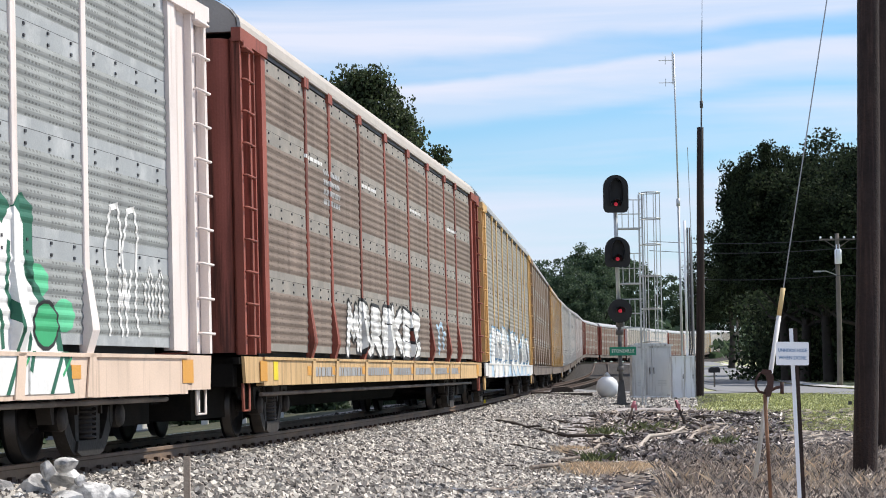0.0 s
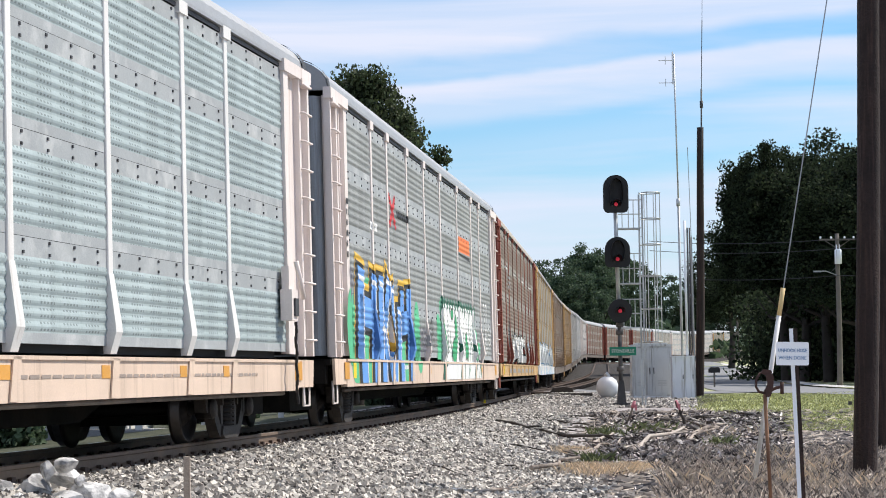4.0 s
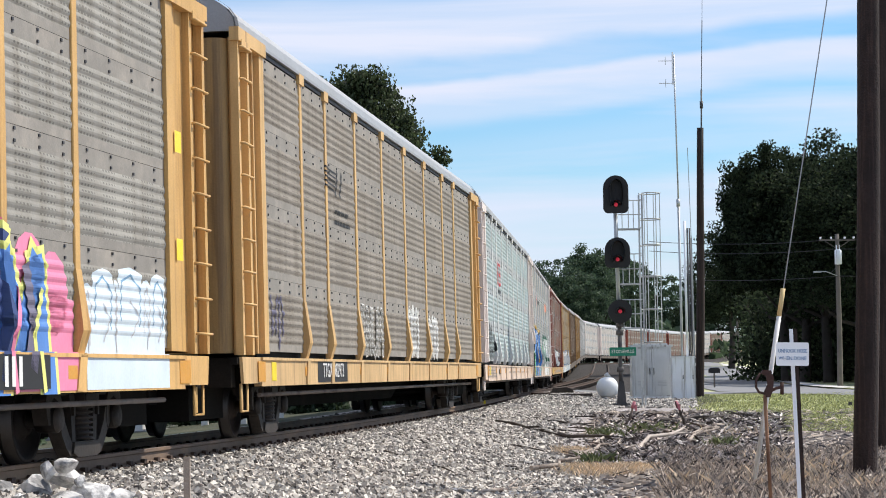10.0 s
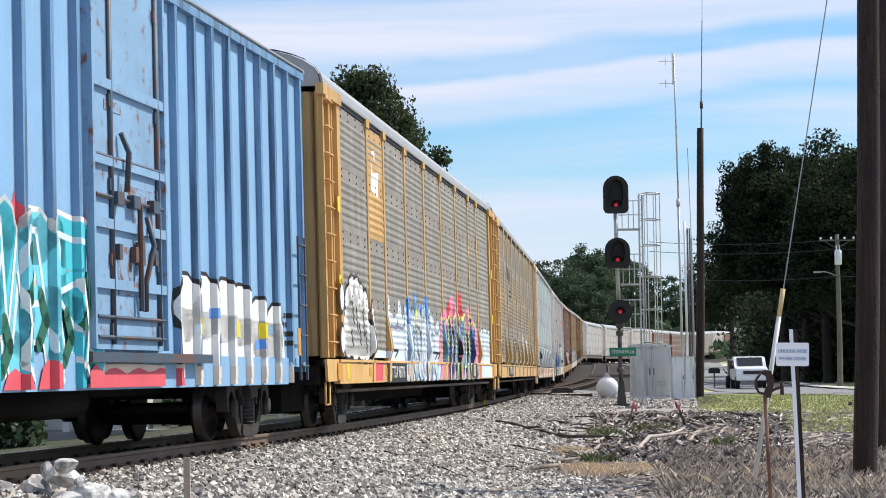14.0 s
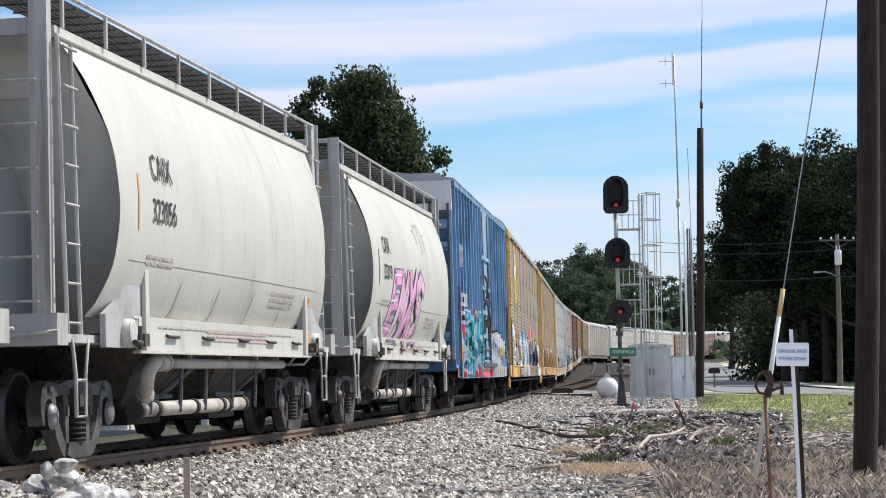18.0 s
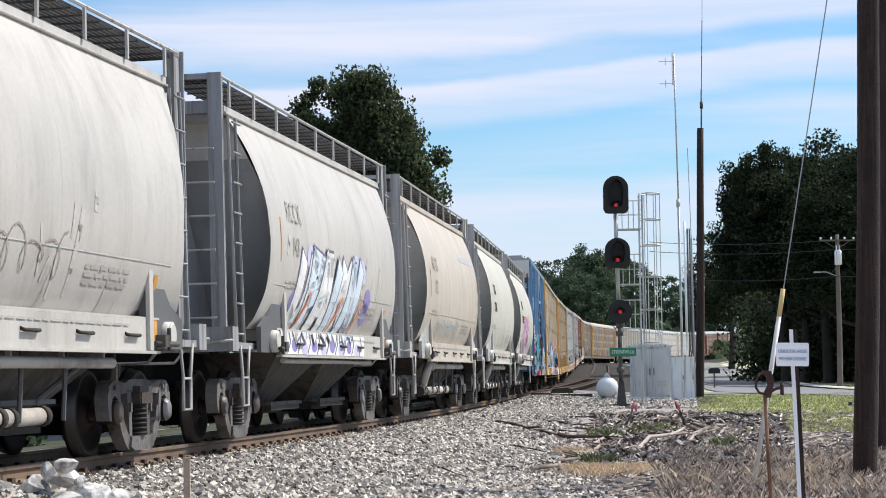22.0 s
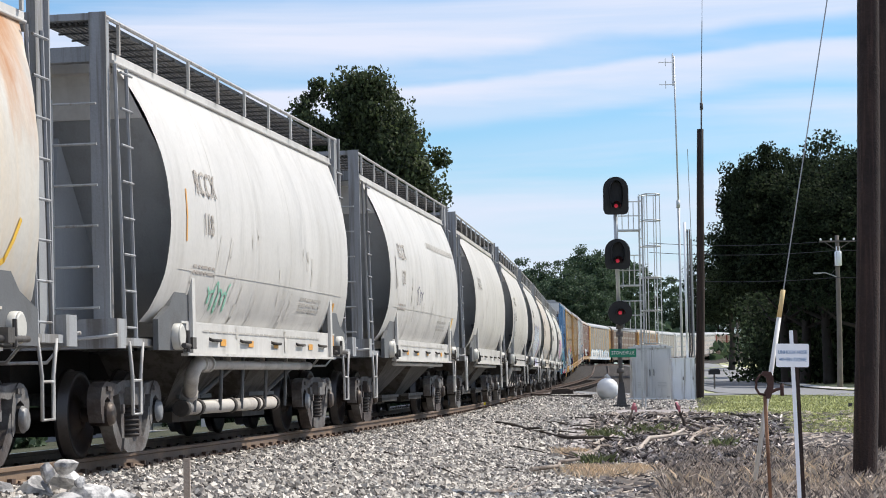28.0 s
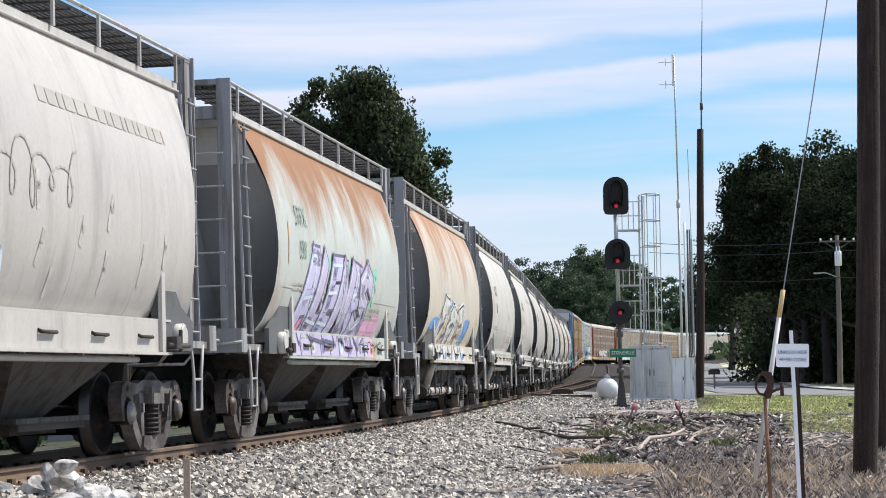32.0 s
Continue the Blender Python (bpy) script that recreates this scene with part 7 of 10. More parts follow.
def hop_print(car, mark, number, mat, seed, z=3.02):
    """Reporting mark, number, and small unreadable data blocks."""
    y = float(np.interp(z, HOP_Z, HOP_Y)) + 0.012
    letters("reporting_mark", mark, 0.40, mat, car, on_side(-3.45, z, y) @ pose(0, 0, 0, -9, 0, 0), "stencilled reporting mark", 0.85)
    y2 = float(np.interp(z - 0.45, HOP_Z, HOP_Y)) + 0.012
    letters("car_number", number, 0.36, mat, car, on_side(-3.4, z - 0.46, y2) @ pose(0, 0, 0, -1, 0, 0), "stencilled car number", 0.85)
    s = hop_spray()
    stencil_block(s, -4.0, -3.0, 1.98, 2.11, 2, M_WORN, seed)
    stencil_block(s, 1.8, 3.2, 1.70, 1.93, 3, M_GHOST, seed + 1)
    for x in (-2.6, -0.9, 0.8, 2.5):
        s.stroke([(x, 1.46), (x + 0.02, 1.6), (x + 0.10, 1.85)], 0.018, M_FAINT if seed < 110 else M_SMUDGE, 0)
    s.stroke([(-4.6, 2.02), (0.0, 2.03), (4.6, 2.02)], 0.012, M_SMUDGE, 0)
    s.stroke([(-4.35, 2.35), (-4.33, 2.9)], 0.04, M_MARK if seed % 2 else M_INK, 1)
    for x in ((-2.6, -1.2, 0.2, 2.4) if seed > 140 else ()):
        s.poly([(x, 1.19), (x + 0.26, 1.19), (x + 0.26, 1.27), (x, 1.27)], M_MARK, 1)
    if seed < 110:
        stencil_block(s, -1.4, 1.6, 1.22, 1.36, 3, M_FADED_RED, seed + 5)
    stencil_block(s, -3.4, 3.2, 1.335, 1.375, 1, M_GHOST, seed + 2)
    s.poly([(4.05, 1.2), (4.18, 1.2), (4.2, 1.9), (4.07, 1.9)], M_MARK, 1)
    return s


def build_hoppers():
    mids = [-125.3 - 14.1 * (k + 0.5) for k in range(12)]
    rows = [
        (M_HOP_WHITE, M_FRAME2, "off-white covered hopper with pink spray paint", True, "CAIX", "323019"),
        (M_HOP_WHITE, M_FRAME2, "clean off-white covered hopper", True, "CAIX", "323056"),
        (M_HOP_TAN, M_FRAME2, "dusty tan cement hopper with faded lettering", True, "RCCX", "112"),
        (M_HOP_GREY, M_FRAME, "dusty grey hopper with white and violet spray paint", False, "RCCX", "143"),
        (M_HOP_GREY, M_FRAME, "dusty grey cement hopper with smudged sides", True, "RCCX", "115"),
        (M_HOP_GREY, M_FRAME, "pale grey covered hopper with smeared dirt", False, "RCCX", ""),
        (M_HOP_PALE, M_FRAME, "pale grey covered hopper with plain chutes", False, "RCCX", ""),
        (M_HOP_PALE, M_FRAME, "pale cement hopper with white streaks", True, "RCCX", "118"),
        (M_HOP_RUST2, M_FRAME, "rust-streaked hopper with blue spray paint", True, "", ""),
        (M_HOP_RUST, M_FRAME, "rusting hopper with purple spray paint", False, "STFX", "038"),
        (M_HOP_GREY, M_FRAME, "grey hopper with faint lettering and scrawls", False, "", ""),
        (M_HOP_PALE, M_FRAME, "pale grey covered hopper, dusty", True, "", ""),
    ]
    for i, (paint, fr, label, pipes, mark, number) in enumerate(rows):
        car = hopper(mids[i], paint, fr, label, pipes)
        if mark and number:
            s = hop_print(car, mark, number, M_INK if i < 2 else M_WORN if i in (2, 7) else M_FADED_GREEN if i == 9 else M_GHOST, 100 + i * 7)
        elif mark:
            s = hop_print(car, mark, "127", M_WORN, 100 + i * 7) if i == 6 else hop_spray()
        else:
            s = hop_spray()
        if i == 0:
            s.word("EMXS", -3.3, 0.35, 1.50, 2.62, "blush", "dusk", 0.22, 0.045, 0.62, "frost", 103, 2, True, (0.03, -0.02), 0.06, 0.1, ("rose", "blush"))
            s.scrawl(0.6, 2.2, 3.1, 3.8, "grey", 105, 0.02, 3)
        if i == 2:
            stencil_block(s, 1.9, 4.8, 3.30, 3.52, 1, "haze", 107)
            s.stroke([(4.4, 1.5), (4.75, 1.9), (4.9, 2.6), (4.88, 3.0)], 0.04, "amber", 2, True)
            s.scrawl(-3.0, 1.2, 1.55, 1.95, "steel", 108, 0.015, 10)
        if i == 3:
            for x, z in ((-3.9, 1.6), (-3.3, 1.8), (-3.0, 1.55), (2.2, 1.8), (2.3, 2.0)):
                s.blob(x, z, 0.28, 0.2, "purple", 1)
            for x, z in ((-2.4, 2.46), (-1.0, 2.40), (-0.3, 2.36), (1.2, 2.5), (1.75, 2.44)):
                s.blob(x, z, 0.24, 0.2, "lilac", 1)
            s.word("UPAIKN", -3.5, 1.0, 1.47, 2.46, "white", "dusk", 0.30, 0.035, 0.62, "frost", 113, 2, True, (0, 0), 0.10, 0.12, ("white", "frost"))
            for x in (-2.9, -0.5, 1.2):
                s.stroke([(x, 1.48), (x + 0.35, 1.8), (x + 0.5, 1.98)], 0.05, "orange", 15, True)
            s.poly([(-4.1, 1.11), (2.2, 1.11), (2.2, 1.43), (-4.1, 1.43)], "white", 0)
            for j in range(9):
                s.blob(-3.9 + j * 0.68, 1.2 + 0.04 * (j % 2), 0.2, 0.10, ("lilac", "purple")[j % 2], 1)
                s.stroke([(-3.6 + j * 0.68, 1.42), (-3.5 + j * 0.68, 1.28), (-3.7 + j * 0.68, 1.13)], 0.03, "dusk", 2, True)
        if i in (3, 4, 5, 6, 7, 10, 11):
            smears(s, 300 + i, 26 if i in (4, 5) else 14)
        if i == 5:
            letters("reporting_mark", mark, 0.40, M_GHOST, car, on_side(-3.45, 3.02, float(np.interp(3.02, HOP_Z, HOP_Y)) + 0.012) @ pose(0, 0, 0, -9, 0, 0), "faded reporting mark", 0.85)
        if i == 7:
            s.scrawl(-3.2, -2.2, 1.55, 1.95, "mint", 305, 0.03, 5)
        if i == 4:
            s.scrawl(-1.0, 1.2, 1.7, 2.2, M_FAINT, 117, 0.015, 5)
        if i == 6:
            stencil_block(s, 0.6, 4.9, 3.28, 3.50, 1, M_GHOST, 118)
            s.scrawl(-1.6, -0.7, 2.1, 2.5, "dusk", 119, 0.02, 3)
            s.stroke([(4.15, 1.2), (4.16, 1.95)], 0.14, "amber", 2, True)
        if i == 8:
            for x, z, rx, rz in ((-3.6, 1.75, 0.9, 0.24), (-3.9, 1.6, 0.8, 0.2), (-0.9, 2.25, 0.2, 0.16), (0.5, 2.2, 0.26, 0.16), (2.2, 1.85, 0.5, 0.22), (1.9, 1.6, 0.4, 0.16), (2.7, 1.95, 0.16, 0.12)):
                s.blob(x, z, rx, rz, "cobalt", 1)
            word = [[[(-3.3, 1.58), (-2.75, 1.95), (-2.2, 2.26)], [(-2.2, 2.26), (-1.5, 2.20), (-2.2, 1.72), (-2.7, 1.50)]],
                    [[(-1.0, 2.0), (-0.6, 2.12), (0.1, 1.95), (-0.6, 1.5)], [(-1.4, 1.72), (-0.9, 1.85), (-1.35, 1.5)]],
                    [[(0.4, 2.05), (1.2, 2.16), (1.25, 1.88)], [(0.55, 2.0), (0.4, 1.8), (1.2, 1.74), (0.6, 1.5)]]]
            for g in word:
                for pts in g:
                    s.stroke(pts, 0.42, "white", 2, True)
                for pts in g:
                    s.stroke(pts, 0.36, "black", 3, True)
                for pts in g:
                    s.stroke(pts, 0.29, "chalk", 4, True)
            for x, z in ((-2.7, 1.75), (-0.9, 1.8), (0.9, 1.82), (-2.0, 1.56), (0.4, 1.58)):
                s.poly([(x - 0.25, z), (x + 0.3, z + 0.05), (x + 0.25, z + 0.14), (x - 0.2, z + 0.08)], "dusk", 5)
            for x in (-2.5, -0.2, 2.0):
                s.stroke([(x, 1.5), (x + 0.5, 1.8), (x + 0.75, 2.0)], 0.06, "amber", 6, True)
            s.stroke([(3.5, 1.5), (4.3, 1.85), (4.55, 2.2)], 0.05, "amber", 2, True)
            s.poly([(-4.1, 1.11), (2.0, 1.11), (1.8, 1.43), (-4.1, 1.43)], "chalk", 0)
            for j in range(5):
                s.stroke([(-3.7 + j * 1.15, 1.42), (-3.3 + j * 1.15, 1.14)], 0.05, "black", 2, True)
                s.blob(-3.0 + j * 1.15, 1.22, 0.14, 0.08, "cobalt", 2)
        if i == 9:
            for x, z, rx, rz, c in ((-3.3, 1.6, 0.7, 0.16, "pink"), (-2.2, 2.3, 0.25, 0.22, "blush"), (2.9, 1.65, 0.5, 0.2, "blush"), (2.2, 1.6, 0.4, 0.14, "blush"), (1.3, 2.4, 0.14, 0.24, "blush"), (2.4, 2.2, 0.14, 0.22, "blush")):
                s.blob(x, z, rx, rz, c, 0)
            for x in (-2.75, -1.6, -0.75, 0.2, 1.0, 1.9, 2.45):
                s.blob(x, 2.46, 0.26, 0.13, "mint", 1)
            s.word("ALENRS", -3.5, 1.55, 1.47, 2.5, "lilac", "dusk", 0.30, 0.04, 0.62, "frost", 125, 2, True, (0, 0), 0.14, 0.12, ("lilac", "violet"))
            s.stroke([(2.0, 1.9), (2.3, 2.3), (2.45, 2.42), (2.5, 2.2), (2.3, 1.95)], 0.10, "mint", 2)
            s.poly([(-3.9, 1.11), (2.2, 1.11), (2.2, 1.42), (-3.9, 1.42)], "violet", 0)
            s.poly([(2.2, 1.11), (2.6, 1.11), (2.5, 1.42), (2.2, 1.42)], "blush", 0)
            for j in range(8):
                s.stroke([(-3.4 + j * 0.72, 1.42), (-3.25 + j * 0.72, 1.12)], 0.03, "dusk", 2, True)
                s.blob(-3.1 + j * 0.72, 1.24, 0.12, 0.10, ("lilac", "frost", "purple")[j % 3], 1)
            s.scrawl(1.2, 3.6, 1.15, 1.38, "black", 127, 0.014, 7)
        if i == 10:
            stencil_block(s, 0.2, 4.2, 3.3, 3.58, 1, M_GHOST, 129)
            s.scrawl(-2.5, 1.0, 2.3, 3.0, M_GHOST, 131, 0.02, 7)
            for j in range(6):
                s.stroke([(-3.7 + j * 0.5, 1.6), (-3.4 + j * 0.5, 1.95), (-3.3 + j * 0.5, 1.7)], 0.04, "frost", 1, True)
        s.done(car)


build_hoppers()

# ---- lineside equipment ----
M_GALV = surface("galvanised_steel", (0.50, 0.52, 0.53), 0.45, 0.5, var=0.12, second=(0.36, 0.37, 0.38), amount=0.25)
M_MAST_DARK = surface("grimy_mast", (0.06, 0.058, 0.06), 0.6, 0.2, var=0.25, second=(0.14, 0.13, 0.13), amount=0.25)
M_SIGBLACK = surface("signal_black", (0.012, 0.012, 0.013), 0.55, var=0.2)
M_CABINET = surface("cabinet_grey", (0.60, 0.615, 0.62), 0.5, 0.2, var=0.08, second=(0.30, 0.29, 0.28), amount=0.18, streak=True)
M_BOXWHITE = surface("box_pale_grey", (0.84, 0.87, 0.91), 0.5, var=0.06, second=(0.45, 0.44, 0.42), amount=0.15, streak=True)
M_POLE = surface("creosote_pole", (0.023, 0.014, 0.012), 0.85, var=0.4, big=3.0, fine=28.0, bump=0.9, second=(0.048, 0.028, 0.022), amount=0.28, streak=True)
M_POLE_GREY = surface("weathered_pole", (0.17, 0.15, 0.13), 0.85, var=0.2, fine=30.0, bump=0.3)
M_SIGNGREEN = surface("sign_green", (0.01, 0.20, 0.12), 0.4, var=0.05)
M_SIGNWHITE = surface("sign_white", (0.90, 0.93, 0.95), 0.45, var=0.04, second=(0.6, 0.6, 0.58), amount=0.1)
M_SIGNBLUE = surface("sign_letter", (0.05, 0.19, 0.40), 0.5, var=0.08)
M_BALL = surface("white_ball", (0.78, 0.80, 0.82), 0.4, var=0.04, second=(0.6, 0.6, 0.6), amount=0.1)
M_RUST = surface("rusted_iron", (0.06, 0.03, 0.024), 0.8, var=0.3, second=(0.12, 0.055, 0.035), amount=0.2)
M_RUSTPIPE = surface("rusty_pipe", (0.30, 0.16, 0.09), 0.75, var=0.2, second=(0.14, 0.07, 0.04), amount=0.3)
M_WIRE = surface("steel_wire", (0.32, 0.33, 0.34), 0.5, 0.5, var=0.1)
M_CABLE = surface("black_cable", (0.05, 0.05, 0.055), 0.6, var=0.1)
M_GUARD = surface("guy_guard_white", (0.72, 0.72, 0.70), 0.45, var=0.06, second=(0.5, 0.48, 0.44), amount=0.15, streak=True)
M_GUARDTOP = surface("guy_guard_yellow", (0.66, 0.50, 0.24), 0.5, var=0.08)
M_LAMP = glow("signal_red_lamp", (0.55, 0.03, 0.06), 0.42)
M_LENS = surface("dark_lens", (0.02, 0.02, 0.022), 0.2, var=0.05)


def oval(w, h, round_bottom=False, n=12):
    """Outline of a signal background: round top, straight or round foot."""
    r = w / 2
    top = [(r * math.cos(a), h / 2 - r + r * math.sin(a)) for a in np.linspace(0, math.pi, n)]
    if round_bottom:
        bot = [(r * math.cos(a), -h / 2 + r + r * math.sin(a)) for a in np.linspace(math.pi, 2 * math.pi, n)]
    else:
        q = 0.18 * w
        bot = [(-r, -h / 2 + q), (-r + q * 0.4, -h / 2 + q * 0.2), (-r + q, -h / 2), (r - q, -h / 2), (r - q * 0.4, -h / 2 + q * 0.2), (r, -h / 2 + q)]
    return top + bot


def signal_head(parent, x, y, z, w, h, lamp_dz, round_=False):
    bm = bmesh.new()
    slab(bm, oval(w, h, round_), -0.03, 0.03)
    head = part("signal_head", bm, M_SIGBLACK, parent, "black hooded signal head with a red light", pose(x, y, z))
    lamps = [lamp_dz]
    for i, dz in enumerate(lamps):
        if dz > h / 2 - 0.12:
            continue
        bm = bmesh.new()
        turned(bm, [(-0.05, 0.062), (-0.06, 0.058), (-0.065, 0.02)], "y", (0, 0, dz), 16)
        part("lamp", bm, M_LAMP if i == 0 else M_LENS, head)
        bm = bmesh.new()
        # half-round visor
        for k in range(12):
            a0, a1 = math.radians(-20 + k * 220 / 12), math.radians(-20 + (k + 1) * 220 / 12)
            v = []
            for a, yy in ((a0, -0.03), (a1, -0.03), (a1, -0.36), (a0, -0.36)):
                v.append(bm.verts.new((0.13 * math.cos(a), yy, dz + 0.13 * math.sin(a))))
            bm.faces.new(v)
            v = []
            for a, yy in ((a0, -0.03), (a1, -0.03), (a1, -0.36), (a0, -0.36)):
                v.append(bm.verts.new((0.12 * math.cos(a), yy, dz + 0.12 * math.sin(a))))
            bm.faces.new(v[::-1])
        part("visor", bm, M_SIGBLACK, head)
    if not round_:
        # tall tunnel hood over the lens column
        bm = bmesh.new()
        rim = [(p[0] * 0.5, p[1] * 0.78) for p in oval(w, h, True)]
        for (xa, za), (xb, zb) in zip(rim, rim[1:] + rim[:1]):
            if (za + zb) / 2 > -h * 0.30:
                bm.faces.new([bm.verts.new(q) for q in ((xa, -0.03, za), (xb, -0.03, zb), (xb, -0.30, zb), (xa, -0.30, za))])
        part("hood", bm, M_SIGBLACK, head)
    bm = bmesh.new()
    box(bm, (0, 0.18, 0), (w * 0.55, 0.30, h * 0.75))
    part("housing", bm, M_SIGBLACK, head)
    return head


def build_signal():
    g = ground_z(5.57, 68.2)
    sig = thing("railway_signal", "tall railway signal with three black heads showing red", "signal", (5.57, 68.2, g))
    bm = bmesh.new()
    rod(bm, (0, 0, 0), (-0.03, 0, 2.9), 0.066, 12)
    for z in (1.2, 2.35, 2.6):
        rod(bm, (-0.02, 0, z - 0.08), (-0.02, 0, z + 0.08), 0.115, 10)
    box(bm, (-0.02, -0.14, 2.75), (0.16, 0.16, 0.22))
    part("lower_mast", bm, M_MAST_DARK, sig, "grimy lower mast")
    bm = bmesh.new()
    rod(bm, (-0.03, 0, 2.9), (-0.10, 0, 7.3 - g), 0.065, 12)
    for z in (3.3, 4.9, 6.3):
        rod(bm, (-0.04, 0, z - 0.06), (-0.04, 0, z + 0.06), 0.12, 12)
    part("mast", bm, M_GALV, sig)
    bm = bmesh.new()
    box(bm, (0, 0, 0.06), (0.5, 0.5, 0.14))
    box(bm, (0, 0, 0.46), (0.30, 0.30, 0.75), 0.5)
    part("footing", bm, M_MAST_DARK, sig)
    for x, z, w, h, dz, rd in ((-0.09, 7.178 - g, 0.80, 1.20, -0.33, False), (-0.07, 5.333 - g, 0.80, 0.96, -0.22, False), (-0.02, 3.475 - g, 0.76, 0.76, 0.0, True)):
        signal_head(sig, x, -0.30, z, w, h, dz, rd)
    bm = bmesh.new()
    box(bm, (0, 0, 0), (0.84, 0.02, 0.27))
    plate = part("name_plate", bm, M_SIGNGREEN, sig, "green place-name plate with white letters", pose(0.05, -0.22, 2.21 - g))
    letters("place_name", "STONEVILLE", 0.155, M_PRINT, plate, pose(0, -0.014, 0, 90, 0, 0), "white lettering", 0.85)
    # ladder with its safety cage
    x0, x1, yb = 0.60, 0.86, 0.35
    for x in (0.70, 0.80):
        bm = bmesh.new()
        box(bm, (x - 0.01, yb, (7.2 - g) / 2), (0.055, 0.03, 7.2 - g))
        part("ladder_rail", bm, M_GALV, sig)
    for i in range(22):
        bm = bmesh.new()
        rod(bm, (0.70, yb, 0.3 + i * 0.30), (0.80, yb, 0.3 + i * 0.30), 0.011, 6)
        part("rung", bm, M_GALV, sig)
    for z in (7.25, 6.42, 5.60, 4.60, 3.55, 2.50):
        bm = bmesh.new()
        pts = [(0.72 + 0.34 - 0.34 * math.cos(a), yb + 0.36 * math.sin(a), z - g) for a in np.linspace(0, math.pi, 9)]
        pts = [(0.70, yb, z - g)] + [(0.74, yb + 0.3, z - g), (0.9, yb + 0.45, z - g), (1.2, yb + 0.45, z - g), (1.36, yb + 0.2, z - g), (1.36, yb - 0.1, z - g), (1.2, yb - 0.3, z - g), (0.9, yb - 0.3, z - g), (0.78, yb, z - g)]
        pipe(bm, pts, 0.020, 6)
        part("cage_hoop", bm, M_GALV, sig)
    for px, py in ((0.9, 0.45), (1.2, 0.45), (1.36, 0.05), (1.2, -0.3), (0.92, -0.3)):
        bm = bmesh.new()
        rod(bm, (px, yb + py - 0.0, 2.5 - g), (px, yb + py, 7.27 - g), 0.014, 6)
        part("cage_bar", bm, M_GALV, sig)
    for z, zt in ((6.1, 7.0), (4.35, 5.3), (2.95, 3.85)):
        bm = bmesh.new()
        box(bm, (0.34, 0.25, z - g), (0.72, 0.55, 0.04))
        part("platform", bm, M_GALV, sig)
        for x in (0.12, 0.32, 0.48, 0.66):
            bm = bmesh.new()
            rod(bm, (x, 0.0, z - g), (x, 0.0, zt - g), 0.014, 6)
            part("baluster", bm, M_GALV, sig)
        for h in (zt, (z + zt) / 2):
            bm = bmesh.new()
            rod(bm, (0.0, 0.0, h - g), (0.72, 0.0, h - g), 0.018, 6)
            part("handrail", bm, M_GALV, sig)


build_signal()


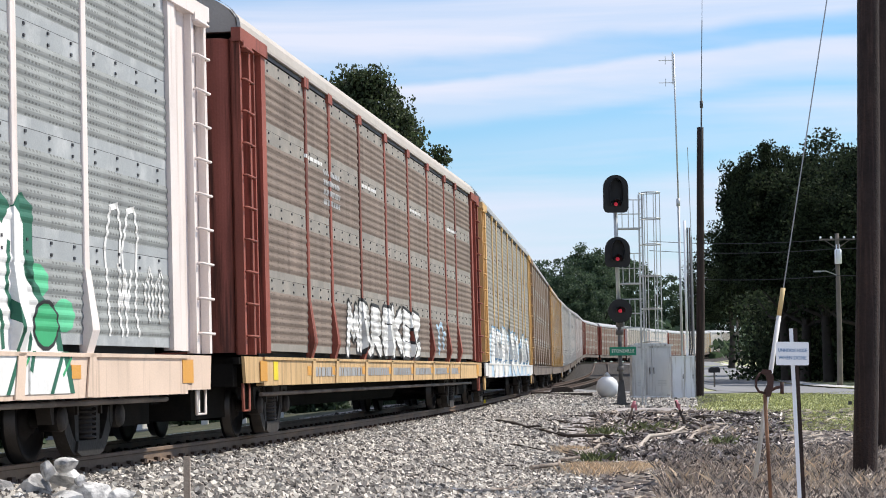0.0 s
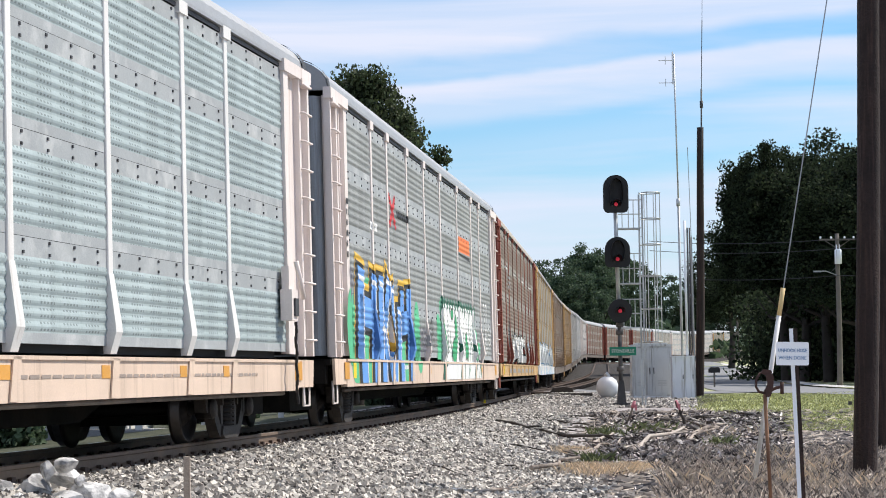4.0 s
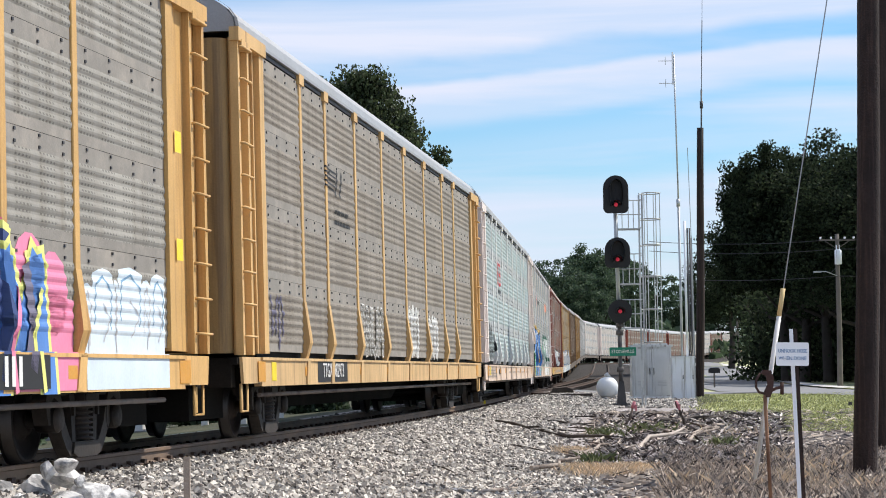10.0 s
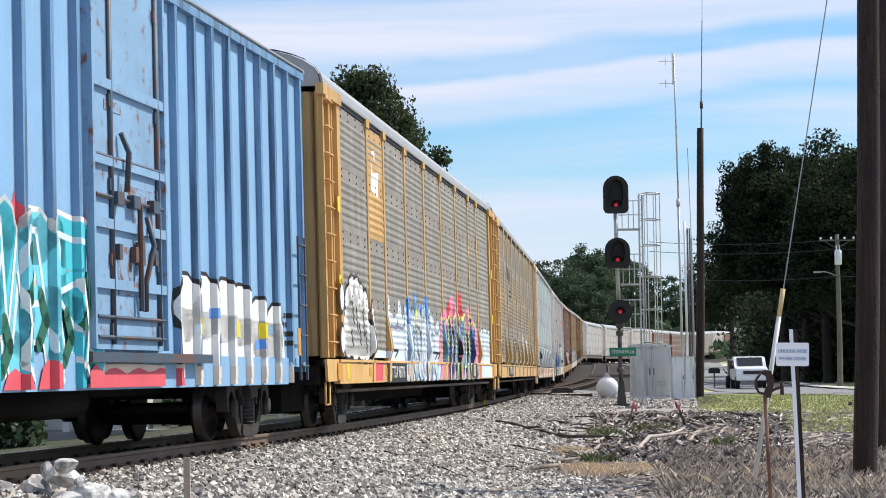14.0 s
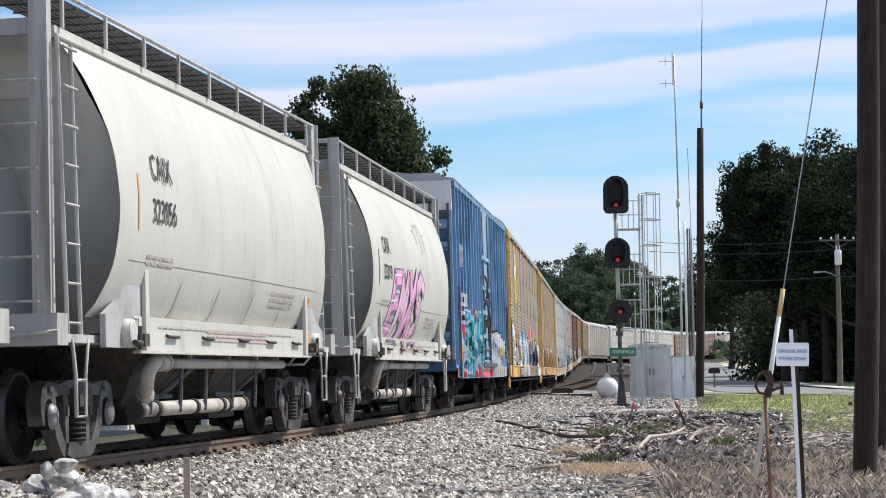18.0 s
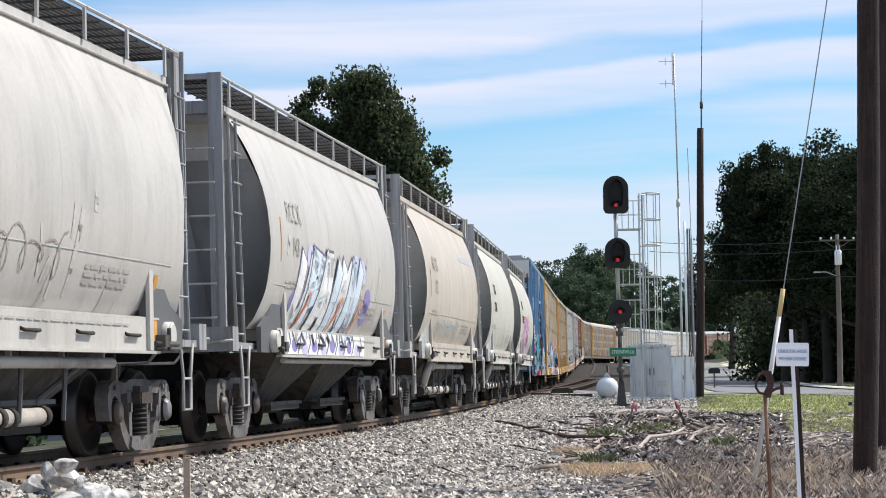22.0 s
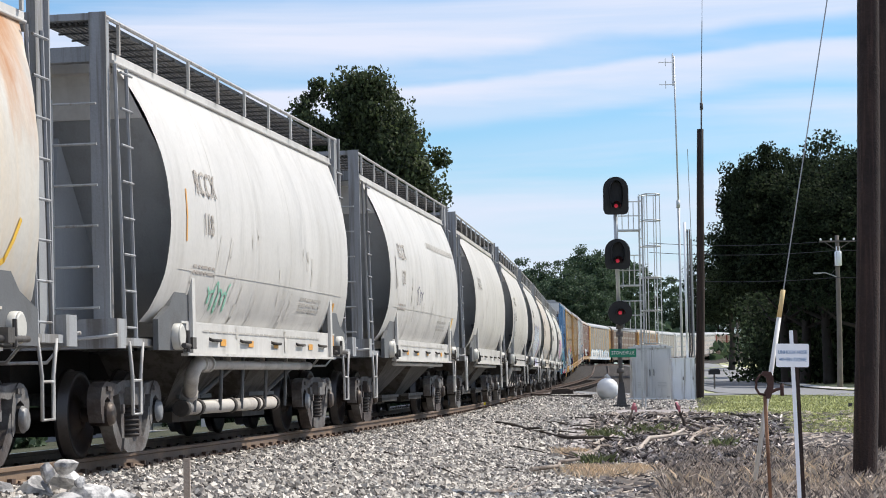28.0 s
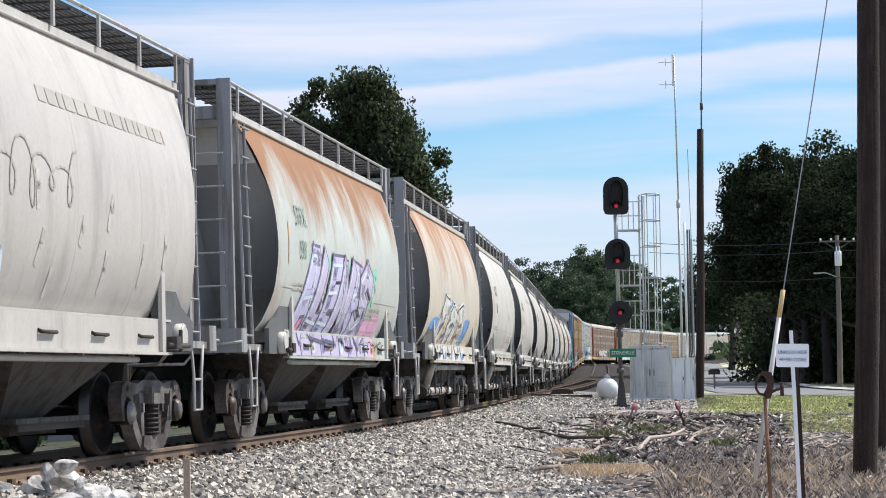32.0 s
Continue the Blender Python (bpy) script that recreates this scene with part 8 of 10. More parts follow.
def build_cabinets():
    g = ground_z(8.23, 86.0)
    c = thing("signal_cabinet", "grey steel trackside equipment cabinet on a concrete base", "cabinet", (8.23, 86.3, g))
    bm = bmesh.new()
    box(bm, (0, 0, 1.10), (1.56, 1.0, 2.0))
    part("body", bm, M_CABINET, c)
    bm = bmesh.new()
    box(bm, (0, 0, 2.13), (1.68, 1.12, 0.08))
    box(bm, (0, 0, 2.20), (1.3, 0.8, 0.06))
    part("lid", bm, M_CABINET, c)
    for k in (-1, 1):
        bm = bmesh.new()
        box(bm, (k * 0.385, -0.515, 1.1), (0.73, 0.03, 1.85))
        d = part("door", bm, M_CABINET, c)
        bm = bmesh.new()
        rod(bm, (k * 0.08, -0.55, 1.0), (k * 0.08, -0.55, 1.25), 0.018, 6)
        part("handle", bm, M_DARK, d)
        bm = bmesh.new()
        for i in range(4):
            box(bm, (k * 0.4, -0.535, 0.55 + i * 0.06), (0.34, 0.012, 0.03))
        part("louvre", bm, M_GALV, d)
    bm = bmesh.new()
    box(bm, (0, 0, 0.05), (1.7, 1.2, 0.14))
    part("base", bm, M_BOXWHITE, c)
    g = ground_z(9.35, 84.7)
    b = thing("equipment_box", "pale grey metal equipment box with conduits", "cabinet", (9.35, 84.9, g))
    for x, w in ((-0.17, 0.52), (0.27, 0.34)):
        bm = bmesh.new()
        box(bm, (x, 0, 0.86), (w, 0.6, 1.62))
        part("body", bm, M_BOXWHITE, b)
        bm = bmesh.new()
        box(bm, (x, -0.01, 1.69), (w + 0.03, 0.66, 0.04))
        part("lid", bm, M_BOXWHITE, b)
        bm = bmesh.new()
        box(bm, (x + w * 0.3, -0.31, 0.9), (0.03, 0.03, 0.16))
        part("latch", bm, M_DARK, b)
    bm = bmesh.new()
    rod(bm, (0.22, 0.1, 1.7), (0.20, 0.1, 7.48 - g), 0.05, 10)
    part("conduit", bm, M_BOXWHITE, b, "pale riser pipe")
    for x in (0.33, 0.42):
        bm = bmesh.new()
        pipe(bm, [(x - 0.06, 0.1, 1.7), (x, 0.1, 2.0), (x - 0.02, 0.1, 7.2 - g)], 0.035, 8)
        part("cable", bm, M_CABLE, b, "black riser cable")
    a = thing("antenna_mast", "slim steel mast with two dipole aerials", "antenna", (9.44, 85.6, ground_z(9.44, 85.6)))
    g = ground_z(9.44, 85.6)
    bm = bmesh.new()
    rod(bm, (0, 0, 0), (-0.04, 0, 8.3 - g), 0.05, 8)
    rod(bm, (-0.04, 0, 8.3 - g), (-0.11, 0, 14.2 - g), 0.032, 8)
    rod(bm, (-0.05, 0, 8.1 - g), (-0.05, 0, 8.4 - g), 0.075, 8)
    part("mast", bm, M_GALV, a)
    for z in (13.95, 13.05):
        bm = bmesh.new()
        rod(bm, (-0.12, 0, z - g), (-0.72, 0, z - g), 0.014, 6)
        rod(bm, (-0.45, 0, z - g - 0.16), (-0.45, 0, z - g + 0.16), 0.012, 6)
        part("aerial", bm, M_GALV, a)
    bm = bmesh.new()
    rod(bm, (-0.16, 0, 13.0 - g), (-0.16, 0, 14.3 - g), 0.03, 6)
    part("aerial_tube", bm, M_BOXWHITE, a)
    w = thing("whip_antenna", "thin leaning whip antenna", "antenna", (10.2, 88.0, ground_z(10.2, 88.0)))
    g = ground_z(10.2, 88.0)
    bm = bmesh.new()
    rod(bm, (0, 0, 0), (-0.04, 0, 7.0 - g), 0.035, 6)
    rod(bm, (-0.04, 0, 7.0 - g), (-0.12, 0, 10.7 - g), 0.014, 6)
    part("whip", bm, M_WIRE, w)
    bm = bmesh.new()
    turned(bm, [(-0.47, 0.02), (-0.40, 0.25), (-0.25, 0.40), (0.0, 0.47), (0.25, 0.40), (0.40, 0.25), (0.47, 0.05)], "z", seg=28)
    g = ground_z(6.73, 89.5)
    ball = solid("marker_ball", bm, M_BALL, "white plastic ball beside the signal", "ball", (6.73, 89.5, g + 0.46))
    bm = bmesh.new()
    rod(bm, (-0.06, 0, 0.44), (0.08, 0, 0.55), 0.12, 10)
    part("cap", bm, M_CABINET, ball)


build_cabinets()


def wood_pole(name, label, base, top, r0, r1, mat=M_POLE):
    """A tapered, slightly bent wooden pole."""
    b, t = Vector(base), Vector(top)
    pole = thing(name, label, "utility pole", b)
    bm = bmesh.new()
    n, seg = 10, 14
    rings = []
    for i in range(n + 1):
        k = i / n
        c = (t - b) * k + Vector((0.02 * math.sin(k * 5), 0, 0))
        r = r0 + (r1 - r0) * k
        rings.append([bm.verts.new(c + Vector((r * math.cos(a) * (1 + 0.03 * math.sin(3 * a + k * 4)), r * math.sin(a), 0))) for a in np.linspace(0, 2 * math.pi, seg, endpoint=False)])
    for r0_, r1_ in zip(rings[:-1], rings[1:]):
        for j in range(seg):
            f = bm.faces.new((r0_[j], r0_[(j + 1) % seg], r1_[(j + 1) % seg], r1_[j]))
            f.smooth = True
    bm.faces.new(rings[-1])
    part("shaft", bm, mat, pole)
    return pole


near_pole = wood_pole("utility_pole", "dark creosoted wooden utility pole", (5.99, 31.0, ground_z(5.99, 31.0) - 0.05), (6.30, 31.0, 9.2), 0.178, 0.155)
bm = bmesh.new()
pipe(bm, [(0.16, -0.10, 9.2), (0.20, -0.10, 4.4), (0.26, -0.10, 3.75), (0.30, -0.05, 3.62)], 0.012, 6)
part("riser_cable", bm, M_CABLE, near_pole)
bm = bmesh.new()
box(bm, (-0.19, -0.05, 1.14), (0.05, 0.05, 0.05))
part("step_bolt", bm, M_DARK, near_pole)

wood_pole("utility_pole", "dark rough-barked pole behind the first one", (7.86, 39.0, ground_z(7.86, 39.0) - 0.05), (8.12, 39.0, 9.6), 0.15, 0.13)
far_pole = wood_pole("radio_pole", "dark wooden pole with a tall whip antenna", (10.80, 91.7, ground_z(10.8, 91.7) - 0.05), (11.09, 91.7, 11.93), 0.19, 0.14)
g0 = ground_z(10.8, 91.7)
bm = bmesh.new()
rod(bm, (0.26, -0.15, 10.2 - g0), (0.33, -0.15, 13.6 - g0), 0.035, 8)
rod(bm, (0.33, -0.15, 13.6 - g0), (0.42, -0.15, 16.6 - g0), 0.018, 6)
rod(bm, (0.42, -0.15, 16.6 - g0), (0.50, -0.15, 19.6 - g0), 0.010, 6)
rod(bm, (0.32, -0.15, 12.8 - g0), (0.32, -0.15, 13.1 - g0), 0.07, 8)
part("whip", bm, M_CABLE, far_pole)


def strand(name, a, b, sag, r, label, mat=None):
    """A hanging wire between two points, a thing of its own."""
    a, b = Vector(a), Vector(b)
    bm = bmesh.new()
    pts = []
    for i in range(13):
        k = i / 12
        p = a.lerp(b, k)
        pts.append(p - Vector((0, 0, sag * 4 * k * (1 - k))))
    pipe(bm, pts, r, 5)
    return solid(name, bm, mat or M_CABLE, label, "wire")


def build_guy():
    g = ground_z(4.2, 29.6)
    foot, head, far = Vector((4.20, 29.6, g)), Vector((4.665, 29.6, 2.70)), Vector((5.60, 29.6, 8.05))
    guy = thing("guy_wire", "steel guy wire with a white and yellow guard tube", "wire", foot)
    bm = bmesh.new()
    rod(bm, (0, 0, 0), far - foot, 0.009, 6)
    part("wire", bm, M_WIRE, guy)
    bm = bmesh.new()
    a = (head - foot) * 0.02
    rod(bm, a, (head - foot) * 0.86, 0.033, 10)
    part("guard", bm, M_GUARD, guy)
    bm = bmesh.new()
    rod(bm, (head - foot) * 0.86, head - foot, 0.033, 10)
    part("guard_top", bm, M_GUARDTOP, guy, "faded yellow guard end")
    bm = bmesh.new()
    rod(bm, (-0.12, 0, -0.02), (0.02, 0, 0.12), 0.02, 6)
    part("anchor_rod", bm, M_RUST, guy)


build_guy()


def build_sign():
    g = ground_z(4.1, 25.0)
    s = thing("instruction_sign", "white sign with blue letters on two steel posts", "sign", (4.10, 25.0, g))
    for x, mat in ((-0.072, M_BOXWHITE), (-0.024, M_POLE)):
        bm = bmesh.new()
        slab(bm, [(-0.022, 0.0), (0.022, 0.0), (0.022, 0.012), (0.010, 0.012), (0.010, 0.03), (-0.010, 0.03), (-0.010, 0.012), (-0.022, 0.012)], 0, 2.06 - g, "z")
        part("post", bm, mat, s, at=pose(x + 0.05, 0, 0, 0, -1.6, 0))
    bm = bmesh.new()
    pts = []
    w, h, r = 0.19, 0.135, 0.02
    for cx, cz, a0 in ((w - r, h - r, 0), (-w + r, h - r, 90), (-w + r, -h + r, 180), (w - r, -h + r, 270)):
        for k in range(4):
            a = math.radians(a0 + 30 * k)
            pts.append((cx + r * math.cos(a), cz + r * math.sin(a)))
    slab(bm, pts, -0.004, 0.0)
    m = pose(-0.075, -0.035, 1.768 - g, 0, 1.2, 0)
    plate = part("plate", bm, M_SIGNWHITE, s, at=m)
    letters("words", "UNHOOK HOSE", 0.060, M_SIGNBLUE, plate, pose(0, -0.0065, 0.035, 90, 0, 0), "blue lettering", 0.76)
    letters("words", "WHEN DONE", 0.062, M_SIGNBLUE, plate, pose(0, -0.0065, -0.05, 90, 0, 0), "blue lettering", 0.84)


build_sign()


def build_stand():
    g = ground_z(3.72, 25.0)
    s = thing("hose_stand", "rusty pipe standing upright with an iron hose hook", "stand", (3.745, 25.0, g))
    bm = bmesh.new()
    rod(bm, (0, 0, 0), (-0.045, 0, 1.30), 0.021, 10)
    part("pipe", bm, M_RUSTPIPE, s)
    bm = bmesh.new()
    slab(bm, [(-0.035, 1.27), (0.015, 1.27), (0.05, 1.36), (0.06, 1.50), (0.03, 1.58), (-0.06, 1.59), (-0.09, 1.55), (-0.03, 1.52), (-0.01, 1.42), (-0.05, 1.34)], -0.03, 0.03)
    part("clamp", bm, M_RUST, s)
    bm = bmesh.new()
    pipe(bm, [(-0.03, 0, 1.31), (-0.11, 0, 1.33), (-0.145, 0, 1.39), (-0.14, 0, 1.48), (-0.09, 0, 1.55)], 0.016, 8)
    part("hook", bm, M_RUST, s)
    bm = bmesh.new()
    pipe(bm, [(0.02, 0, 1.34), (0.09, 0, 1.375), (0.155, 0, 1.385)], 0.018, 8)
    rod(bm, (0.155, 0, 1.30), (0.155, 0, 1.44), 0.022, 8)
    part("arm", bm, M_RUST, s)


build_stand()


def build_far_poles():
    p = wood_pole("utility_pole", "weathered utility pole carrying a transformer", (26.2, 143.2, ground_z(26.2, 143.2)), (26.25, 143.2, 10.5), 0.20, 0.13, M_POLE_GREY)
    g = ground_z(26.2, 143.2)
    bm = bmesh.new()
    turned(bm, [(-0.5, 0.05), (-0.48, 0.24), (0.42, 0.24), (0.5, 0.15)], "z", (0.0, -0.42, 8.95 - g), 14)
    for k in (-0.1, 0.1):
        rod(bm, (k, -0.42, 9.4 - g), (k, -0.42, 9.75 - g), 0.04, 6)
    part("transformer", bm, M_BOXWHITE, p)
    bm = bmesh.new()
    box(bm, (0, -0.15, 10.1 - g), (2.4, 0.09, 0.11))
    pipe(bm, [(-0.9, -0.15, 10.1 - g), (0, -0.15, 9.5 - g), (0.9, -0.15, 10.1 - g)], 0.025, 6)
    part("crossarm", bm, M_POLE_GREY, p)
    for x in (-1.1, -0.4, 0.5, 1.1):
        bm = bmesh.new()
        turned(bm, [(0, 0.04), (0.08, 0.08), (0.16, 0.05)], "z", (x, -0.15, 10.15 - g), 8)
        part("insulator", bm, M_BOXWHITE, p)
    bm = bmesh.new()
    pipe(bm, [(0, -0.1, 7.7 - g), (-0.8, -0.3, 8.0 - g), (-1.2, -0.4, 8.0 - g)], 0.03, 6)
    box(bm, (-1.4, -0.42, 7.98 - g), (0.5, 0.2, 0.1))
    part("lamp_arm", bm, M_GALV, p)
    for x, y, t, r in ((37.2, 218.3, 12.0, 0.16), (41.8, 313.0, 9.3, 0.2), (45.0, 330.0, 9.0, 0.2)):
        q = wood_pole("utility_pole", "plain weathered utility pole by the road", (x, y, ground_z(x, y)), (x - 0.1, y, t), r, r * 0.7, M_POLE_GREY)
        bm = bmesh.new()
        box(bm, (0, -0.1, t - 1.0 - ground_z(x, y)), (2.0, 0.1, 0.12))
        part("crossarm", bm, M_POLE_GREY, q)
    for z0, z1, y in ((7.8, 7.55, 143.0), (9.6, 9.4, 143.0), (10.25, 10.2, 143.1)):
        strand("overhead_wire", (14.0, y + 3, z0 + 0.1), (26.2, y, z0 - 0.1), 0.25, 0.02, "dark overhead line wire between poles")
        strand("overhead_wire", (26.2, y, z0 - 0.1), (42.0, y - 6, z1 + 0.5), 0.3, 0.02, "dark overhead line wire between poles")
    strand("overhead_wire", (26.2, 143.0, 8.4), (37.1, 218.0, 11.0), 0.6, 0.02, "dark overhead line wire between poles")
    m = thing("mailbox", "dark rural mailbox on a post by the road", "mailbox", (17.35, 139.0, ground_z(17.35, 139.0)))
    bm = bmesh.new()
    box(bm, (0, 0, 0.5), (0.1, 0.1, 1.0))
    part("post", bm, M_POLE_GREY, m)
    bm = bmesh.new()
    slab(bm, [(-0.35, 0.95), (0.35, 0.95), (0.35, 1.2), (0.25, 1.3), (-0.25, 1.3), (-0.35, 1.2)], -0.25, 0.25)
    part("box", bm, M_SIGBLACK, m)


build_far_poles()


# ---- pickup and trailer on the road ----
M_CARWHITE = surface("car_white", (0.84, 0.85, 0.86), 0.25, var=0.03)
M_GLASS = surface("tinted_glass", (0.015, 0.018, 0.02), 0.08, var=0.02)
M_TYRE = surface("tyre_rubber", (0.015, 0.015, 0.016), 0.8, var=0.1)
M_CHROME = surface("grille_dark", (0.03, 0.03, 0.032), 0.3, 0.5, var=0.1)


def road_wheel(parent, x, y, r=0.40):
    bm = bmesh.new()
    turned(bm, [(-0.13, r * 0.6), (-0.14, r * 0.92), (-0.10, r), (0.10, r), (0.14, r * 0.92), (0.13, r * 0.6)], "y", (0, 0, 0), 20)
    w = part("wheel", bm, M_TYRE, parent, at=pose(x, y, r))
    bm = bmesh.new()
    turned(bm, [(-0.12, 0.08), (-0.115, r * 0.6), (0.115, r * 0.6), (0.12, 0.08)], "y", (0, 0, 0), 16)
    part("rim", bm, M_GALV, w)


def build_pickup():
    t = thing("pickup_truck", "white pickup truck driving along the road", "pickup")
    bm = bmesh.new()
    slab(bm, [(-2.9, 0.55), (2.9, 0.50), (2.95, 0.85), (2.88, 1.22), (1.40, 1.34), (0.55, 1.96), (-1.0, 2.0), (-1.15, 1.32), (-2.9, 1.28)], -0.97, 0.97)
    bmesh.ops.bevel(bm, geom=bm.edges[:], offset=0.05, segments=2, affect="EDGES")
    part("body", bm, M_CARWHITE, t)
    bm = bmesh.new()
    slab(bm, [(1.34, 1.40), (0.66, 1.90), (0.60, 1.88), (1.28, 1.38)], -0.78, 0.78)
    part("windscreen", bm, M_GLASS, t, at=pose(0.03, 0, 0.03))
    for s in (-1, 1):
        bm = bmesh.new()
        slab(bm, [(1.05, 1.27), (0.55, 1.74), (-0.9, 1.78), (-0.98, 1.28)], s * 0.965, s * 0.985)
        part("side_window", bm, M_GLASS, t)
        bm = bmesh.new()
        box(bm, (2.93, s * 0.76, 0.98), (0.08, 0.30, 0.16))
        part("headlight", bm, M_SIGNWHITE, t)
        bm = bmesh.new()
        box(bm, (0.95, s * 1.10, 1.32), (0.12, 0.22, 0.18))
        part("mirror", bm, M_SIGBLACK, t)
    bm = bmesh.new()
    box(bm, (2.95, 0, 0.99), (0.06, 1.10, 0.20))
    part("grille", bm, M_CHROME, t)
    bm = bmesh.new()
    box(bm, (3.0, 0, 0.66), (0.14, 1.9, 0.20))
    part("bumper", bm, M_CARWHITE, t)
    for x in (-1.85, 1.9):
        for y in (-0.85, 0.85):
            road_wheel(t, x, y)
    r = thing("flatbed_trailer", "dark loaded trailer towed by the pickup", "trailer")
    bm = bmesh.new()
    box(bm, (0, 0, 0.72), (3.2, 2.0, 0.14))
    part("bed", bm, M_BLACK, r)
    bm = bmesh.new()
    slab(bm, [(-1.5, 0.8), (1.5, 0.8), (1.4, 1.75), (-0.9, 1.9), (-1.5, 1.75)], -0.9, 0.9)
    part("load", bm, M_SIGBLACK, r, "dark tarpaulin load")
    bm = bmesh.new()
    rod(bm, (1.6, 0, 0.6), (2.4, 0, 0.55), 0.06, 8)
    part("drawbar", bm, M_BLACK, r)
    for y in (-0.95, 0.95):
        road_wheel(r, -0.4, y, 0.36)
    return t, r


PICKUP, TRAILER = build_pickup()

# ---- a house across the line, glimpsed under the cars ----
M_SIDING = surface("house_siding", (0.66, 0.66, 0.64), 0.6, var=0.06)
M_SHINGLE = surface("roof_shingle", (0.10, 0.10, 0.11), 0.9, var=0.2)
M_DECK = surface("grey_decking", (0.30, 0.30, 0.30), 0.8, var=0.15)


def build_house():
    z = ground_z(-14, 66) - 0.05
    h = thing("house", "white sided house with a columned porch", "house", (-14.5, 67.0, z))
    bm = bmesh.new()
    box(bm, (0, 4.0, 1.9), (9.0, 6.0, 3.8))
    part("wall", bm, M_SIDING, h)
    bm = bmesh.new()
    slab(bm, [(0.2, 3.7), (7.8, 3.7), (4.0, 6.2)], -5.0, 5.0, "x")
    part("roof", bm, M_SHINGLE, h)
    bm = bmesh.new()
    box(bm, (1.5, -0.3, 0.22), (12.0, 2.6, 0.4))
    part("porch_floor", bm, M_DECK, h)
    bm = bmesh.new()
    box(bm, (1.5, -0.3, 3.0), (12.4, 2.8, 0.16))
    part("porch_roof", bm, M_SIDING, h)
    for x in (-3.9, -1.6, 0.8, 3.0, 5.2, 7.2):
        bm = bmesh.new()
        box(bm, (x, -1.4, 1.7), (0.2, 0.2, 2.6))
        part("porch_post", bm, M_SIDING, h)
    for a, b in ((-3.9, -1.6), (-1.6, 0.8), (3.0, 5.2)):
        bm = bmesh.new()
        box(bm, ((a + b) / 2, -1.4, 1.25), (b - a, 0.06, 0.06))
        for i in range(12):
            box(bm, (a + (b - a) * (i + 0.5) / 12, -1.4, 0.85), (0.05, 0.04, 0.8))
        part("porch_rail", bm, M_SIDING, h)
    for x in (-3.0, 0.0, 3.0):
        bm = bmesh.new()
        box(bm, (x, 0.98, 1.9), (1.0, 0.06, 1.5))
        w = part("window", bm, M_SIDING, h)
        bm = bmesh.new()
        box(bm, (x, 0.94, 1.9), (0.84, 0.03, 1.34))
        part("pane", bm, M_GLASS, w)
    for i, (x, y) in enumerate(((-5.6, 60.0), (-4.9, 64.5))):
        bm = bmesh.new()
        box(bm, (0, 0, 0.6), (0.16, 0.16, 1.4))
        solid("marker_post", bm, M_SIDING, "white wooden marker post in the grass", "post", (x, y, ground_z(x, y)))


build_house()

# ---- rocks, ballast, timber and plants ----
M_ROCK = surface("pale_rock", (0.82, 0.80, 0.78), 0.85, var=0.2, big=4.0, fine=22.0, bump=0.5, second=(0.24, 0.24, 0.245), amount=0.34, dirt_scale=3.5)
M_BARK = surface("bark", (0.05, 0.042, 0.036), 0.95, var=0.3, fine=20.0, bump=0.6)
M_LOG = surface("dead_wood", (0.38, 0.32, 0.27), 0.9, var=0.25, fine=25.0, bump=0.5, second=(0.12, 0.09, 0.075), amount=0.35)
M_PALELOG = surface("pale_dead_wood", (0.44, 0.38, 0.33), 0.9, var=0.2, fine=25.0, bump=0.4, second=(0.26, 0.21, 0.18), amount=0.25)
M_LOGDARK = surface("dark_dead_wood", (0.075, 0.062, 0.054), 0.9, var=0.3, fine=25.0, bump=0.5)
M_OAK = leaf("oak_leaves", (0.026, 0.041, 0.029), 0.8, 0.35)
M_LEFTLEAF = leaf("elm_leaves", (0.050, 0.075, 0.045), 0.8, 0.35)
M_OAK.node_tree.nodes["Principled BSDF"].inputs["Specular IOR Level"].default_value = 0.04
# far foliage: distance haze mixed into a paler, bluer green
M_FARLEAF = leaf("hazed_far_leaves", (0.060, 0.100, 0.068), 0.5, 0.35)
M_WEED = leaf("weed_leaves", (0.14, 0.17, 0.08), 0.4)
M_TWIG = leaf("twigs", (0.31, 0.295, 0.33), 0.85)
M_TAPE = surface("pink_tape", (0.62, 0.22, 0.26), 0.6, var=0.2)
M_LITTER = leaf("leaf_litter", (0.34, 0.33, 0.37), 0.75)


def pebble_material():
    m = leaf("ballast_pieces", (0.40, 0.385, 0.365), 0.6)
    m.node_tree.nodes["Principled BSDF"].inputs["Roughness"].default_value = 0.9
    r = [n for n in m.node_tree.nodes if n.bl_idname == "ShaderNodeValToRGB"][0]
    r.color_ramp.elements[0].color = (0.085, 0.078, 0.074, 1)
    r.color_ramp.elements[1].color = (0.72, 0.67, 0.60, 1)
    e = r.color_ramp.elements.new(0.45)
    e.color = (0.38, 0.35, 0.315, 1)
    return m


M_PEBBLE = pebble_material()
# stones between the rails: dark base paints the shade under the train
M_TRACK_SHADE = leaf("shade_dark_ballast", (0.055, 0.05, 0.047), 0.6)


